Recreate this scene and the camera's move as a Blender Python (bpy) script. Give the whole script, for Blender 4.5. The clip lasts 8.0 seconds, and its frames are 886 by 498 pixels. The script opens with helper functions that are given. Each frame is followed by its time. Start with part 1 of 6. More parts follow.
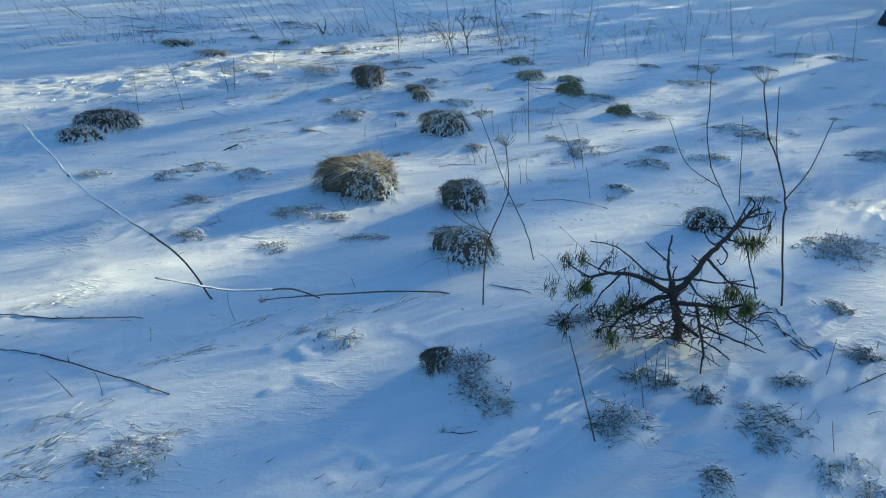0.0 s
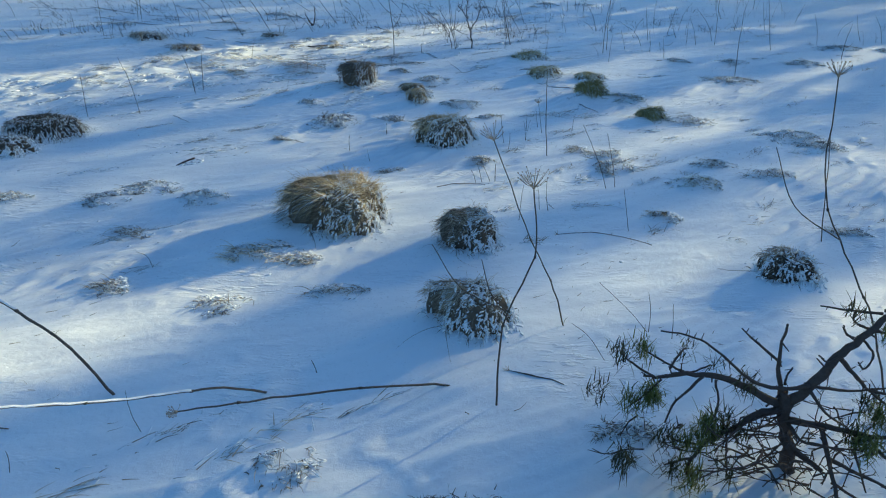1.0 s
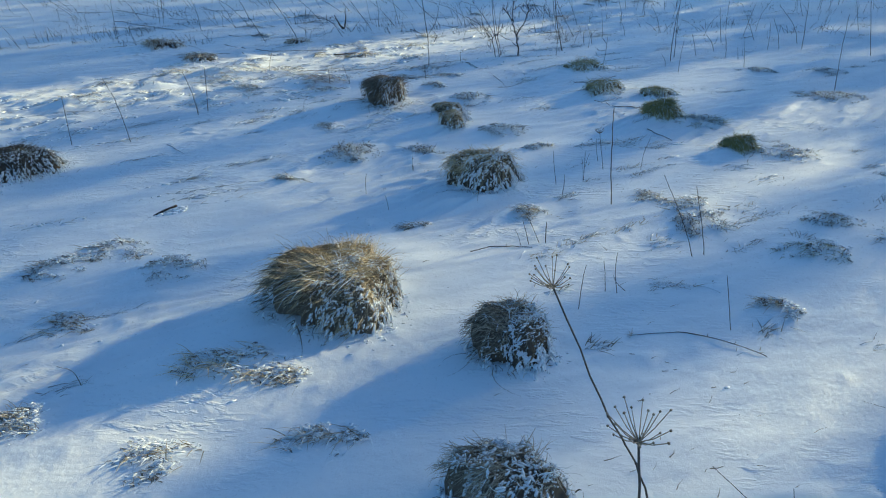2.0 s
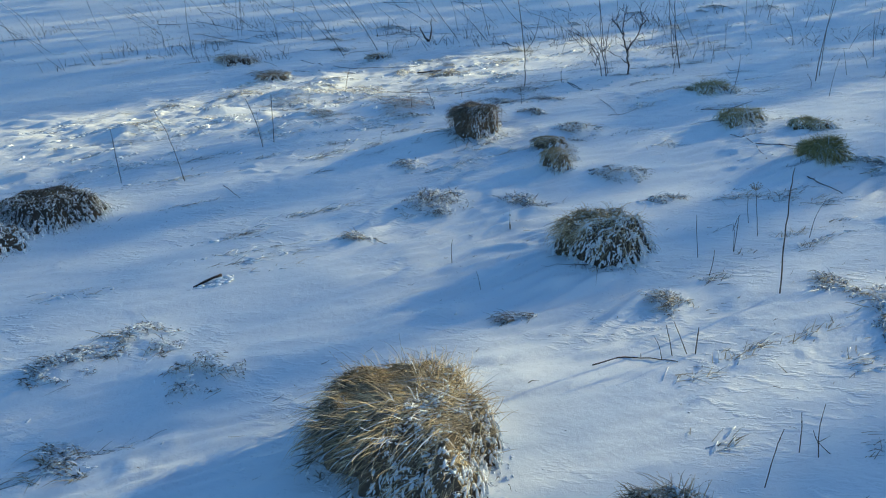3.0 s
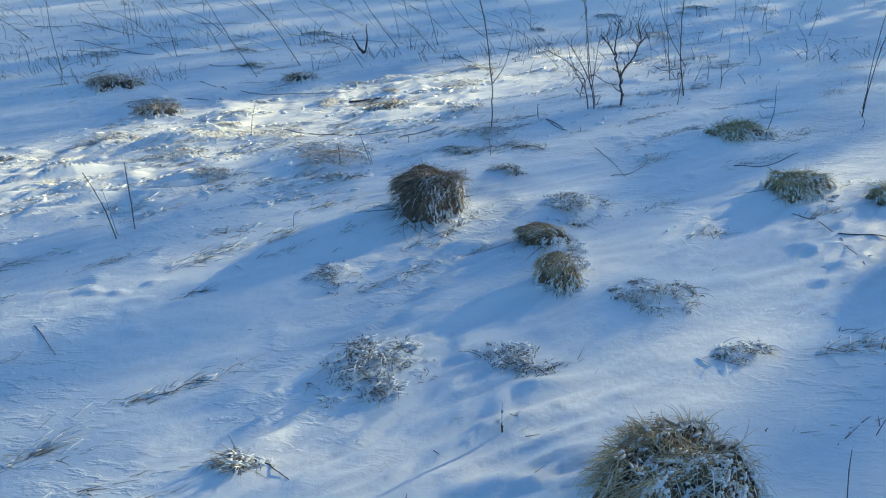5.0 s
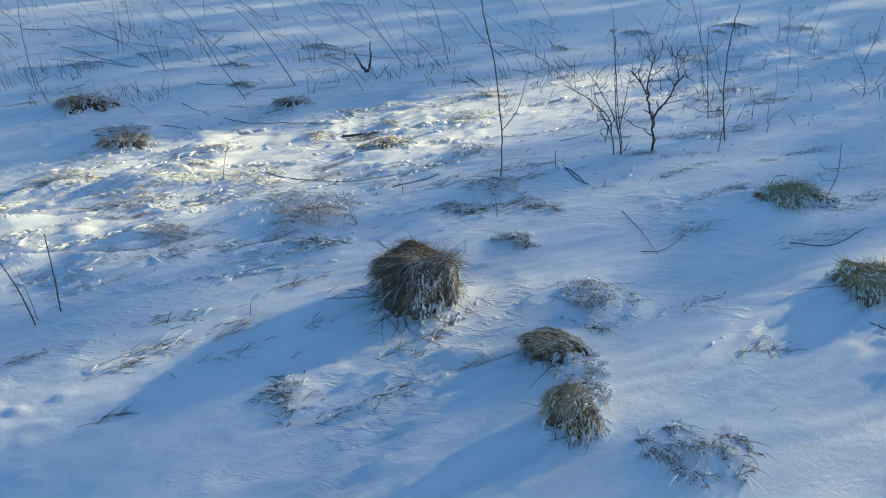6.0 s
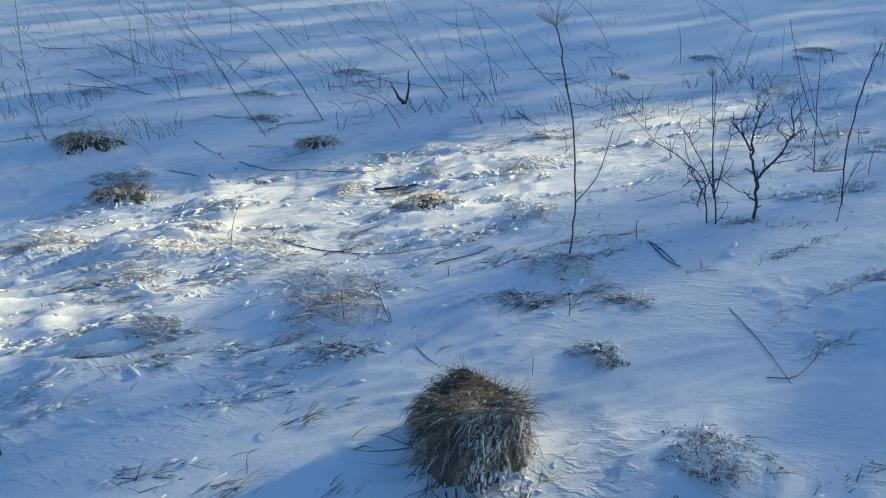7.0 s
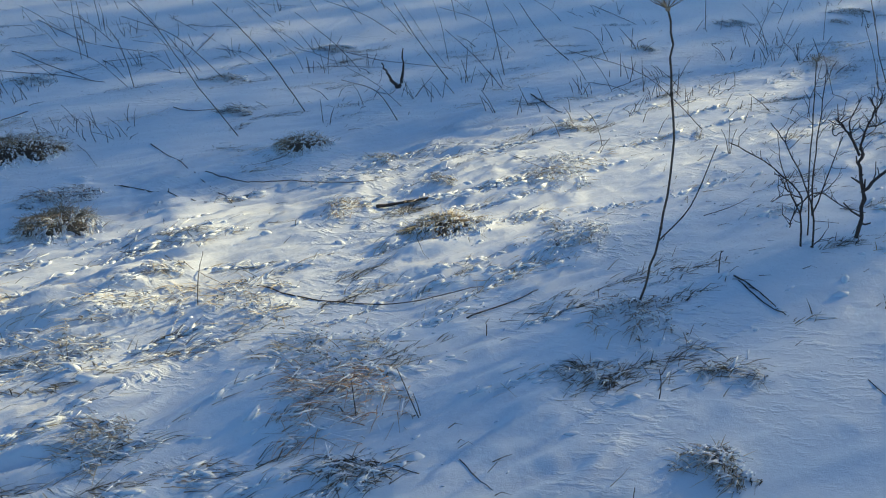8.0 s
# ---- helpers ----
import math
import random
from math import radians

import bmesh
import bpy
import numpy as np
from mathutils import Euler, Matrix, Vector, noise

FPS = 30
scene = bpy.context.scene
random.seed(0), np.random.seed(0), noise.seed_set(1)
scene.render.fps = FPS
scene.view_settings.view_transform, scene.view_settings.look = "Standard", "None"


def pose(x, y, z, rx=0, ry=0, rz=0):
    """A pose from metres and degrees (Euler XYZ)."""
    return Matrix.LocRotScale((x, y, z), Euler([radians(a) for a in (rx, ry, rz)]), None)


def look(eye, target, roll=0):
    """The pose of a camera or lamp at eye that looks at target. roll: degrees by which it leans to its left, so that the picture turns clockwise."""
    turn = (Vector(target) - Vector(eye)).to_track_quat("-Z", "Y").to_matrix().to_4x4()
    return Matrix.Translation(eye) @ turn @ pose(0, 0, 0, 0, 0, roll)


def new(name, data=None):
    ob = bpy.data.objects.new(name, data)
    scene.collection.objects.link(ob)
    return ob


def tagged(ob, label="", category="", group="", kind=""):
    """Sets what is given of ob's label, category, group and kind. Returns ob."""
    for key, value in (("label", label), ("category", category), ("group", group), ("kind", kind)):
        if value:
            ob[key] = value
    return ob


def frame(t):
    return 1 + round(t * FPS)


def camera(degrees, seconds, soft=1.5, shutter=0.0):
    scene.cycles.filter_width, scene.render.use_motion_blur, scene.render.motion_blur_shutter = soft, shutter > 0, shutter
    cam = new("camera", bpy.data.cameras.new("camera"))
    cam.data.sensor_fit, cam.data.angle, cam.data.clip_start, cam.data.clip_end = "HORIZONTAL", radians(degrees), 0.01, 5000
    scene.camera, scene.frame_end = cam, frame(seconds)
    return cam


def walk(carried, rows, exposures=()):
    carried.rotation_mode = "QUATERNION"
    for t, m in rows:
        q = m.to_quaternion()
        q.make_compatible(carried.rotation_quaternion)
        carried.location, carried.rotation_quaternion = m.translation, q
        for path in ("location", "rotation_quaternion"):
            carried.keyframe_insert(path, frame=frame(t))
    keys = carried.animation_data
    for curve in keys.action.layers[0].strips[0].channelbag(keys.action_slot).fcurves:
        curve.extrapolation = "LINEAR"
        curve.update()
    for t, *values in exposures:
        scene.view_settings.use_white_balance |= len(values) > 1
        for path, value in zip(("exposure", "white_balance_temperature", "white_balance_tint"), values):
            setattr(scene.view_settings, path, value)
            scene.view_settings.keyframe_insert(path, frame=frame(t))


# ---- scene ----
cam = camera(64.8, 8.0, soft=1.15)
PATH = [
    (0, (-0.008, -0.011, 1.491), (-0.007, 1.794, 0.629), 0.0),
    (0.5, (-0.01, 0.563, 1.382), (0.134, 2.324, 0.445), 0.3),
    (1, (0.016, 1.038, 1.306), (0.008, 2.836, 0.429), -0.2),
    (1.2, (0.017, 1.254, 1.377), (-0.109, 3.034, 0.474), -1.5),
    (2.3, (0.065, 2.405, 1.249), (-0.077, 4.192, 0.362), -1.4),
    (2.5, (0.031, 2.586, 1.299), (-0.237, 4.36, 0.416), -2.0),
    (3, (-0.139, 3.06, 1.24), (-0.495, 4.821, 0.362), -3.0),
    (3.5, (-0.184, 3.477, 1.145), (-0.6, 5.225, 0.265), -5.5),
    (4, (-0.347, 3.943, 1.233), (-0.676, 5.717, 0.37), -2.0),
    (4.5, (-0.443, 4.315, 1.249), (-0.518, 6.114, 0.379), 1.5),
    (4.7, (-0.439, 4.468, 1.208), (-0.598, 6.257, 0.328), -1.5),
    (5.8, (-0.381, 5.403, 1.249), (-0.646, 7.111, 0.242), -1.6),
    (6, (-0.392, 5.511, 1.287), (-0.64, 7.264, 0.357), -1.3),
    (6.5, (-0.465, 6.003, 1.215), (-0.668, 7.724, 0.217), -0.1),
    (7, (-0.615, 6.341, 1.286), (-0.95, 8.091, 0.376), -1.5),
    (7.5, (-0.819, 6.69, 1.309), (-1.059, 8.447, 0.383), -0.6),
    (8, (-0.948, 7.119, 1.215), (-1.216, 8.828, 0.213), -2.3),
]
walk(cam, [(t, look(eye, target, roll)) for t, eye, target, roll in PATH],
     exposures=[(0, 1.05, 4370, 0), (3, 0.98, 4410, 1), (4, 1.08, 4410, 1), (5, 1.15, 4480, 2), (6, 1.10, 4580, 3), (6.8, 1.05, 4500, 4), (8, 0.75, 4510, 6)])

# ---- world, sun ----
AZ, ELEV = radians(39), radians(13)          # the sun stands ahead and to the right, low
SUN_U = Vector((math.cos(AZ), math.sin(AZ), 0))      # along the shadows, towards the sun
SUN_N = Vector((-math.sin(AZ), math.cos(AZ), 0))     # across them
world = bpy.data.worlds.new("winter_sky")
scene.world = world
world.use_nodes = True
wn = world.node_tree
sky = wn.nodes.new("ShaderNodeTexSky")
sky.sky_type = "NISHITA"
sky.sun_disc = False
sky.sun_elevation = ELEV
sky.sun_rotation = radians(90) - AZ
bg = wn.nodes["Background"]
bg.inputs["Strength"].default_value = 0.0645
wn.links.new(sky.outputs[0], bg.inputs["Color"])
sun_data = bpy.data.lights.new("sun", "SUN")
sun_data.energy, sun_data.angle, sun_data.color = 4.7, radians(0.5), (1.0, 0.66, 0.23)
sun = new("sun", sun_data)
sun.matrix_world = look(SUN_U * 40 + Vector((0, 0, 40 * math.tan(ELEV))), (0, 0, 0))

# ---- materials ----


def material(name, rough=0.7, spec=0.3):
    m = bpy.data.materials.new(name)
    m.use_nodes = True
    b = m.node_tree.nodes["Principled BSDF"]
    b.inputs["Roughness"].default_value = rough
    b.inputs["Specular IOR Level"].default_value = spec
    return m, m.node_tree, b


def node(nt, kind, **values):
    n = nt.nodes.new(kind)
    for key, value in values.items():
        n.inputs[key.replace("_", " ")].default_value = value
    return n


def ramp(nt, source, stops):
    r = nt.nodes.new("ShaderNodeValToRGB")
    while len(r.color_ramp.elements) < len(stops):
        r.color_ramp.elements.new(0.5)
    for e, (at, c) in zip(r.color_ramp.elements, stops):
        e.position, e.color = at, (*c, 1)
    nt.links.new(source, r.inputs["Fac"])
    return r


def snow_material(name, grain, relief):
    m, nt, b = material(name, 0.5, 0.35)
    co = nt.nodes.new("ShaderNodeNewGeometry")
    big = node(nt, "ShaderNodeTexNoise", Scale=1.3, Detail=5.0)
    nt.links.new(co.outputs["Position"], big.inputs["Vector"])
    col = ramp(nt, big.outputs["Fac"], [(0.3, (0.80, 0.83, 0.88)), (0.7, (0.89, 0.91, 0.94))])
    nt.links.new(col.outputs["Color"], b.inputs["Base Color"])
    # wind-combed ripples, crust and grain
    comb = nt.nodes.new("ShaderNodeMapping")
    comb.inputs["Rotation"].default_value = (0, 0, radians(-24))
    comb.inputs["Scale"].default_value = (11, 34, 12)
    nt.links.new(co.outputs["Position"], comb.inputs["Vector"])
    rip = node(nt, "ShaderNodeTexNoise", Scale=1.0, Detail=4.0, Roughness=0.55)
    nt.links.new(comb.outputs[0], rip.inputs["Vector"])
    patch = node(nt, "ShaderNodeTexNoise", Scale=1.7, Detail=3.0)      # etched by the wind in patches
    nt.links.new(co.outputs["Position"], patch.inputs["Vector"])
    where = ramp(nt, patch.outputs["Fac"], [(0.50, (0.05,) * 3), (0.70, (0.8,) * 3)])
    crust = node(nt, "ShaderNodeTexNoise", Scale=38.0, Detail=4.0, Roughness=0.6)
    nt.links.new(co.outputs["Position"], crust.inputs["Vector"])
    dent = node(nt, "ShaderNodeTexNoise", Scale=15.0, Detail=3.0, Roughness=0.55)
    nt.links.new(co.outputs["Position"], dent.inputs["Vector"])
    fine = node(nt, "ShaderNodeTexNoise", Scale=grain, Detail=2.0)
    nt.links.new(co.outputs["Position"], fine.inputs["Vector"])
    scales = ramp(nt, rip.outputs["Fac"], [(0.50, (0.0,) * 3), (0.66, (1.0,) * 3)])
    last = None
    for tex, dist in ((rip, 0.010), (dent, 0.004), (crust, 0.0035), (fine, 0.0016)):
        bump = node(nt, "ShaderNodeBump", Strength=relief, Distance=dist)
        nt.links.new((scales.outputs["Color"] if tex is rip else tex.outputs["Fac"]), bump.inputs["Height"])
        if tex is rip:
            nt.links.new(where.outputs["Color"], bump.inputs["Strength"])
        if last:
            nt.links.new(last.outputs["Normal"], bump.inputs["Normal"])
        last = bump
    nt.links.new(last.outputs["Normal"], b.inputs["Normal"])
    # scattered ice facets that catch the light
    cells = node(nt, "ShaderNodeTexVoronoi", Scale=150.0)
    nt.links.new(co.outputs["Position"], cells.inputs["Vector"])
    pick = nt.nodes.new("ShaderNodeSeparateColor")
    nt.links.new(cells.outputs["Color"], pick.inputs[0])
    gloss = ramp(nt, pick.outputs[0], [(0.0, (0.08,) * 3), (0.025, (0.55,) * 3)])
    gloss.color_ramp.interpolation = "CONSTANT"
    nt.links.new(gloss.outputs["Color"], b.inputs["Roughness"])
    return m


def island_material(name, stops, rough=0.75, spec=0.2, scale=30.0):
    """A colour drawn at random for each loose piece, with grain along it."""
    m, nt, b = material(name, rough, spec)
    geo = nt.nodes.new("ShaderNodeNewGeometry")
    grain = node(nt, "ShaderNodeTexNoise", Scale=scale, Detail=4.0)
    nt.links.new(geo.outputs["Position"], grain.inputs["Vector"])
    mix = nt.nodes.new("ShaderNodeMath")
    mix.operation = "MULTIPLY_ADD"
    mix.inputs[1].default_value = 0.55
    nt.links.new(geo.outputs["Random Per Island"], mix.inputs[0])
    half = nt.nodes.new("ShaderNodeMath")
    half.operation = "MULTIPLY"
    half.inputs[1].default_value = 0.45
    nt.links.new(grain.outputs["Fac"], half.inputs[0])
    nt.links.new(half.outputs[0], mix.inputs[2])
    col = ramp(nt, mix.outputs[0], stops)
    nt.links.new(col.outputs["Color"], b.inputs["Base Color"])
    bump = node(nt, "ShaderNodeBump", Strength=0.4, Distance=0.003)
    nt.links.new(grain.outputs["Fac"], bump.inputs["Height"])
    nt.links.new(bump.outputs["Normal"], b.inputs["Normal"])
    return m


SNOW = snow_material("wind_packed_snow", 320.0, 0.55)
CRUST = snow_material("clinging_snow", 420.0, 0.3)
GRASS = {
    "straw": island_material("straw_grass", [(0.15, (0.20, 0.145, 0.075)), (0.5, (0.58, 0.47, 0.27)), (0.9, (0.84, 0.74, 0.52))]),
    "gold": island_material("golden_grass", [(0.15, (0.22, 0.13, 0.04)), (0.5, (0.48, 0.33, 0.12)), (0.9, (0.66, 0.50, 0.24))]),
    "drab": island_material("drab_grass", [(0.15, (0.14, 0.115, 0.08)), (0.5, (0.40, 0.34, 0.24)), (0.9, (0.66, 0.59, 0.45))]),
    "brown": island_material("brown_grass", [(0.15, (0.10, 0.075, 0.055)), (0.5, (0.28, 0.22, 0.155)), (0.9, (0.62, 0.53, 0.40))]),
    "rust": island_material("reddish_grass", [(0.15, (0.20, 0.12, 0.07)), (0.5, (0.46, 0.31, 0.19)), (0.9, (0.72, 0.57, 0.40))]),
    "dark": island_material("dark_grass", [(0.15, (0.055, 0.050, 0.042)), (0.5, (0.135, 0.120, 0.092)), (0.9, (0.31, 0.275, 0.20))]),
    "olive": island_material("olive_grass", [(0.15, (0.19, 0.175, 0.085)), (0.5, (0.48, 0.44, 0.24)), (0.9, (0.78, 0.71, 0.45))]),
    "moss": island_material("moss_green_grass", [(0.15, (0.10, 0.115, 0.045)), (0.5, (0.27, 0.265, 0.11)), (0.9, (0.54, 0.47, 0.25))]),
}
THATCH = island_material("dead_thatch", [(0.2, (0.05, 0.043, 0.036)), (0.8, (0.19, 0.16, 0.12))], 0.9, 0.1, 60.0)
STALK = island_material("dry_stalk", [(0.2, (0.045, 0.039, 0.035)), (0.8, (0.15, 0.125, 0.10))], 0.8, 0.2, 90.0)
PALE = island_material("pale_stalk", [(0.2, (0.22, 0.17, 0.11)), (0.8, (0.46, 0.38, 0.27))], 0.8, 0.2, 90.0)
BARK = island_material("dark_bark", [(0.2, (0.034, 0.028, 0.026)), (0.8, (0.12, 0.095, 0.08))], 0.9, 0.15, 120.0)
TRUNK = island_material("pine_bark", [(0.2, (0.07, 0.045, 0.03)), (0.8, (0.20, 0.13, 0.09))], 0.9, 0.1, 14.0)
green_needle = island_material("green_pine_needles", [(0.15, (0.05, 0.06, 0.014)), (0.5, (0.14, 0.155, 0.036)), (0.9, (0.34, 0.32, 0.10))], 0.6, 0.3)
dry_needle = island_material("dull_pine_needles", [(0.15, (0.025, 0.026, 0.014)), (0.5, (0.06, 0.062, 0.028)), (0.9, (0.14, 0.12, 0.06))], 0.7, 0.2)
ROCK = island_material("dark_rock", [(0.2, (0.025, 0.023, 0.022)), (0.8, (0.10, 0.085, 0.07))], 0.9, 0.2, 7.0)

# ---- mesh tools ----


class Builder:
    """Collects verts and faces of one mesh."""

    def __init__(self):
        self.v, self.f = [], []

    def tube(self, pts, r0, r1, sides=6, rough=0.0, rng=random):
        pts = [Vector(p) for p in pts]
        n, start = len(pts), len(self.v)
        for i, p in enumerate(pts):
            d = (pts[min(i + 1, n - 1)] - pts[max(i - 1, 0)]).normalized()
            a = d.cross(Vector((0.31, 0.17, 0.93))).normalized()
            b = d.cross(a)
            r = r0 + (r1 - r0) * i / (n - 1)
            for k in range(sides):
                w = 2 * math.pi * k / sides
                rr = r * (1 + rng.uniform(-rough, rough))
                self.v.append(p + (a * math.cos(w) + b * math.sin(w)) * rr)
        for i in range(n - 1):
            for k in range(sides):
                k2 = (k + 1) % sides
                self.f.append((start + i * sides + k, start + i * sides + k2, start + (i + 1) * sides + k2, start + (i + 1) * sides + k))
        self.f.append(tuple(start + k for k in reversed(range(sides))))
        self.f.append(tuple(start + (n - 1) * sides + k for k in range(sides)))

    def blade(self, pts, width, across):
        """A flat tapering strip with a fold along its middle."""
        n, start = len(pts), len(self.v)
        for i, p in enumerate(pts):
            w = width * (1 - 0.85 * (i / (n - 1)) ** 1.5) * 0.5
            self.v += [p - across * w, p + across * w]
        for i in range(n - 1):
            k = start + 2 * i
            self.f.append((k, k + 1, k + 3, k + 2))

    def blob(self, m, rng, rough=0.18):
        start = len(self.v)
        for p in BALL_V:
            self.v.append(m @ (p * (1 + rng.uniform(-rough, rough))))
        self.f += [tuple(start + i for i in f) for f in BALL_F]

    def mesh(self, name, smooth=True):
        me = bpy.data.meshes.new(name)
        me.from_pydata([tuple(p) for p in self.v], [], self.f)
        if smooth:
            me.shade_smooth()
        me.update()
        return me


_ball = bmesh.new()
bmesh.ops.create_icosphere(_ball, subdivisions=1, radius=1.0)
BALL_V = [v.co.copy() for v in _ball.verts]
BALL_F = [tuple(v.index for v in f.verts) for f in _ball.faces]
_ball.free()
BALL = np.array([tuple(p) for p in BALL_V])


def smooth_line(pts, steps=4):
    """A Catmull-Rom line through the points."""
    pts = [Vector(p) for p in pts]
    ext = [pts[0] * 2 - pts[1], *pts, pts[-1] * 2 - pts[-2]]
    out = []
    for i in range(1, len(ext) - 2):
        a, b, c, d = ext[i - 1:i + 3]
        for k in range(steps):
            t = k / steps
            out.append(0.5 * (2 * b + (c - a) * t + (2 * a - 5 * b + 4 * c - d) * t * t + (3 * b - a - 3 * c + d) * t ** 3))
    return [*out, pts[-1]]


def part(name, builder, mat, parent, label="", kind=""):
    """One mesh under a thing; the builder's points are in the thing's own space."""
    me = builder.mesh(name)
    me.materials.append(mat)
    ob = new(name, me)
    ob.parent = parent
    return tagged(ob, label=label, kind=kind)


def thing(name, place, label, category, group="", kind=""):
    ob = new(name)
    ob.location = place
    ob.empty_display_size = 0.1
    return tagged(ob, label, category, group, kind)


# ---- ground ----
HASH = np.random.RandomState(7).permutation(4096)
GRADS = np.random.RandomState(8).uniform(0, 2 * np.pi, 4096)


def perlin(x, y):
    xi, yi = np.floor(x).astype(int), np.floor(y).astype(int)
    fx, fy = x - xi, y - yi
    u, v = fx * fx * fx * (fx * (fx * 6 - 15) + 10), fy * fy * fy * (fy * (fy * 6 - 15) + 10)

    def corner(i, j):
        g = GRADS[HASH[(HASH[(xi + i) & 4095] + yi + j) & 4095]]
        return np.cos(g) * (fx - i) + np.sin(g) * (fy - j)

    low = corner(0, 0) * (1 - u) + corner(1, 0) * u
    high = corner(0, 1) * (1 - u) + corner(1, 1) * u
    return (low * (1 - v) + high * v) * 1.4


HUMMOCKS = []          # x, y, radius, height of the rise under each tussock
WIND = radians(26)     # snow drifts in tails along this line


def step_in(a, b, v):
    t = np.clip((v - a) / (b - a), 0, 1)
    return t * t * (3 - 2 * t)


def ground(x, y):
    """Height of the snow."""
    x, y = np.asarray(x, float), np.asarray(y, float)
    a, b = x * math.cos(WIND) + y * math.sin(WIND), -x * math.sin(WIND) + y * math.cos(WIND)
    s = -x * math.sin(AZ) + y * math.cos(AZ)
    near = np.exp(-((x / 30) ** 2 + ((y - 6) / 30) ** 2))
    fine = step_in(-7.5, -5.0, x) * (1 - step_in(3.6, 6.0, x)) * step_in(-1.0, 1.0, y) * (1 - step_in(13.0, 16.0, y))
    z = -0.25 - 0.045 * step_in(3.0, 4.0, y) * (1 - step_in(6.6, 8.0, y)) + 0.018 * perlin(x * 0.45 + 3, y * 0.45) * near
    z += 0.020 * perlin(a * 0.8 + 9, b * 1.9) + 0.012 * perlin(a * 1.5, b * 4.6 + 4) * near
    # scales etched by the wind, in patches
    etched = np.clip(0.1 + 1.5 * perlin(x * 0.75 + 13, y * 0.75 + 2), 0, 1)
    z += fine * (0.0040 * perlin(a * 4, b * 13) + (0.25 + etched) * 0.020 * np.clip(perlin(a * 5.5 + 2 * perlin(x * 2, y * 2), b * 15) - 0.16, 0, 1))
    # scattered lumps and small drifts
    z += fine * (0.010 * np.clip(perlin(a * 2.2 + 31, b * 6.5) - 0.42, 0, 1) + 0.014 * np.clip(perlin(a * 7 + 61, b * 12) - 0.5, 0, 1))
    # wind-torn crust where the ground is rough: long low ribs, broken across
    torn = step_in(7.0, 8.0, s) * (1 - step_in(9.2, 10.4, s)) * (0.65 + 0.7 * perlin(x * 0.9 + 7, y * 0.9)) * (1 - 0.6 * step_in(-1.6, -0.2, x))
    torn = torn + 0.5 * np.clip(0.25 + perlin(x * 0.6 + 40, y * 0.6) * 1.6, 0, 1) * near * (1 - step_in(7.0, 8.0, s))
    ra, rb = x * math.cos(radians(35)) + y * math.sin(radians(35)), -x * math.sin(radians(35)) + y * math.cos(radians(35))
    bend = rb + 0.08 * perlin(x * 1.1, y * 1.1) + 0.015 * perlin(x * 4, y * 4)
    ribs = (1 - np.abs(perlin(ra * 0.55 + 20, bend * 5.5))) ** 5 * 0.024 + (1 - np.abs(perlin(ra * 0.95, bend * 12 + 3))) ** 4 * 0.030
    ribs = ribs * np.clip(0.55 + 1.2 * perlin(ra * 1.9 + 5, rb * 2.5), 0.08, 1.2)
    grit = (1 - np.abs(perlin(ra * 2.6, bend * 19 + 11))) ** 3 * 0.016 + perlin(ra * 5, rb * 21) * 0.006
    knolls = np.clip(perlin(ra * 1.5 + 17, bend * 7.5 + 2) - 0.22, 0, 1) * 0.045 + np.clip(perlin(ra * 3.6, bend * 14 + 9) - 0.28, 0, 1) * 0.065
    z += fine * torn * (ribs * 1.3 + grit * 1.5 + knolls - 0.03)
    for hx, hy, hr, hh in HUMMOCKS:
        da, db = (a - (hx * math.cos(WIND) + hy * math.sin(WIND))), (b - (-hx * math.sin(WIND) + hy * math.cos(WIND)))
        tail = np.where(da < 0, 2.6, 1.0) * hr
        z += hh * np.exp(-(da / tail) ** 2 - (db / (hr * 0.9)) ** 2)
    return z


SHEET = {}             # the built sheet, to look heights up quickly


def on_snow(x, y):
    if SHEET:
        xs, ys, gz = SHEET["x"], SHEET["y"], SHEET["z"]
        i = min(max(int(np.searchsorted(xs, x)) - 1, 0), len(xs) - 2)
        j = min(max(int(np.searchsorted(ys, y)) - 1, 0), len(ys) - 2)
        u, v = (x - xs[i]) / (xs[i + 1] - xs[i]), (y - ys[j]) / (ys[j + 1] - ys[j])
        return float((gz[j, i] * (1 - u) + gz[j, i + 1] * u) * (1 - v) + (gz[j + 1, i] * (1 - u) + gz[j + 1, i + 1] * u) * v)
    return float(ground(np.array([x]), np.array([y]))[0])


def graded(lo, hi, step, far):
    """Lines close together from lo to hi and ever wider out to far on both sides."""
    mid = list(np.arange(lo, hi, step))
    out, d = [], step
    p = mid[-1]
    while p < hi + far:
        d *= 1.13
        p += d
        out.append(p)
    back, d, p = [], step, lo
    while p > lo - far:
        d *= 1.13
        p -= d
        back.append(p)
    return np.array(back[::-1] + mid + out)


def build_ground():
    xs, ys = graded(-4.6, 3.2, 0.0178, 1500), graded(1.4, 12.4, 0.0178, 1500)
    gx, gy = np.meshgrid(xs, ys)
    gz = ground(gx, gy)
    SHEET.update(x=xs, y=ys, z=gz)
    nx, ny = len(xs), len(ys)
    me = bpy.data.meshes.new("ground")
    verts = np.stack([gx, gy, gz], -1).reshape(-1, 3)
    i = np.arange((ny - 1) * (nx - 1))
    k = (i // (nx - 1)) * nx + i % (nx - 1)
    faces = np.stack([k, k + 1, k + nx + 1, k + nx], -1)
    me.from_pydata(verts.tolist(), [], faces.tolist())
    me.shade_smooth()
    me.materials.append(SNOW)
    return tagged(new("ground", me), "wind-packed snow with drifts, lumps and low rises", "snow", kind="structure")


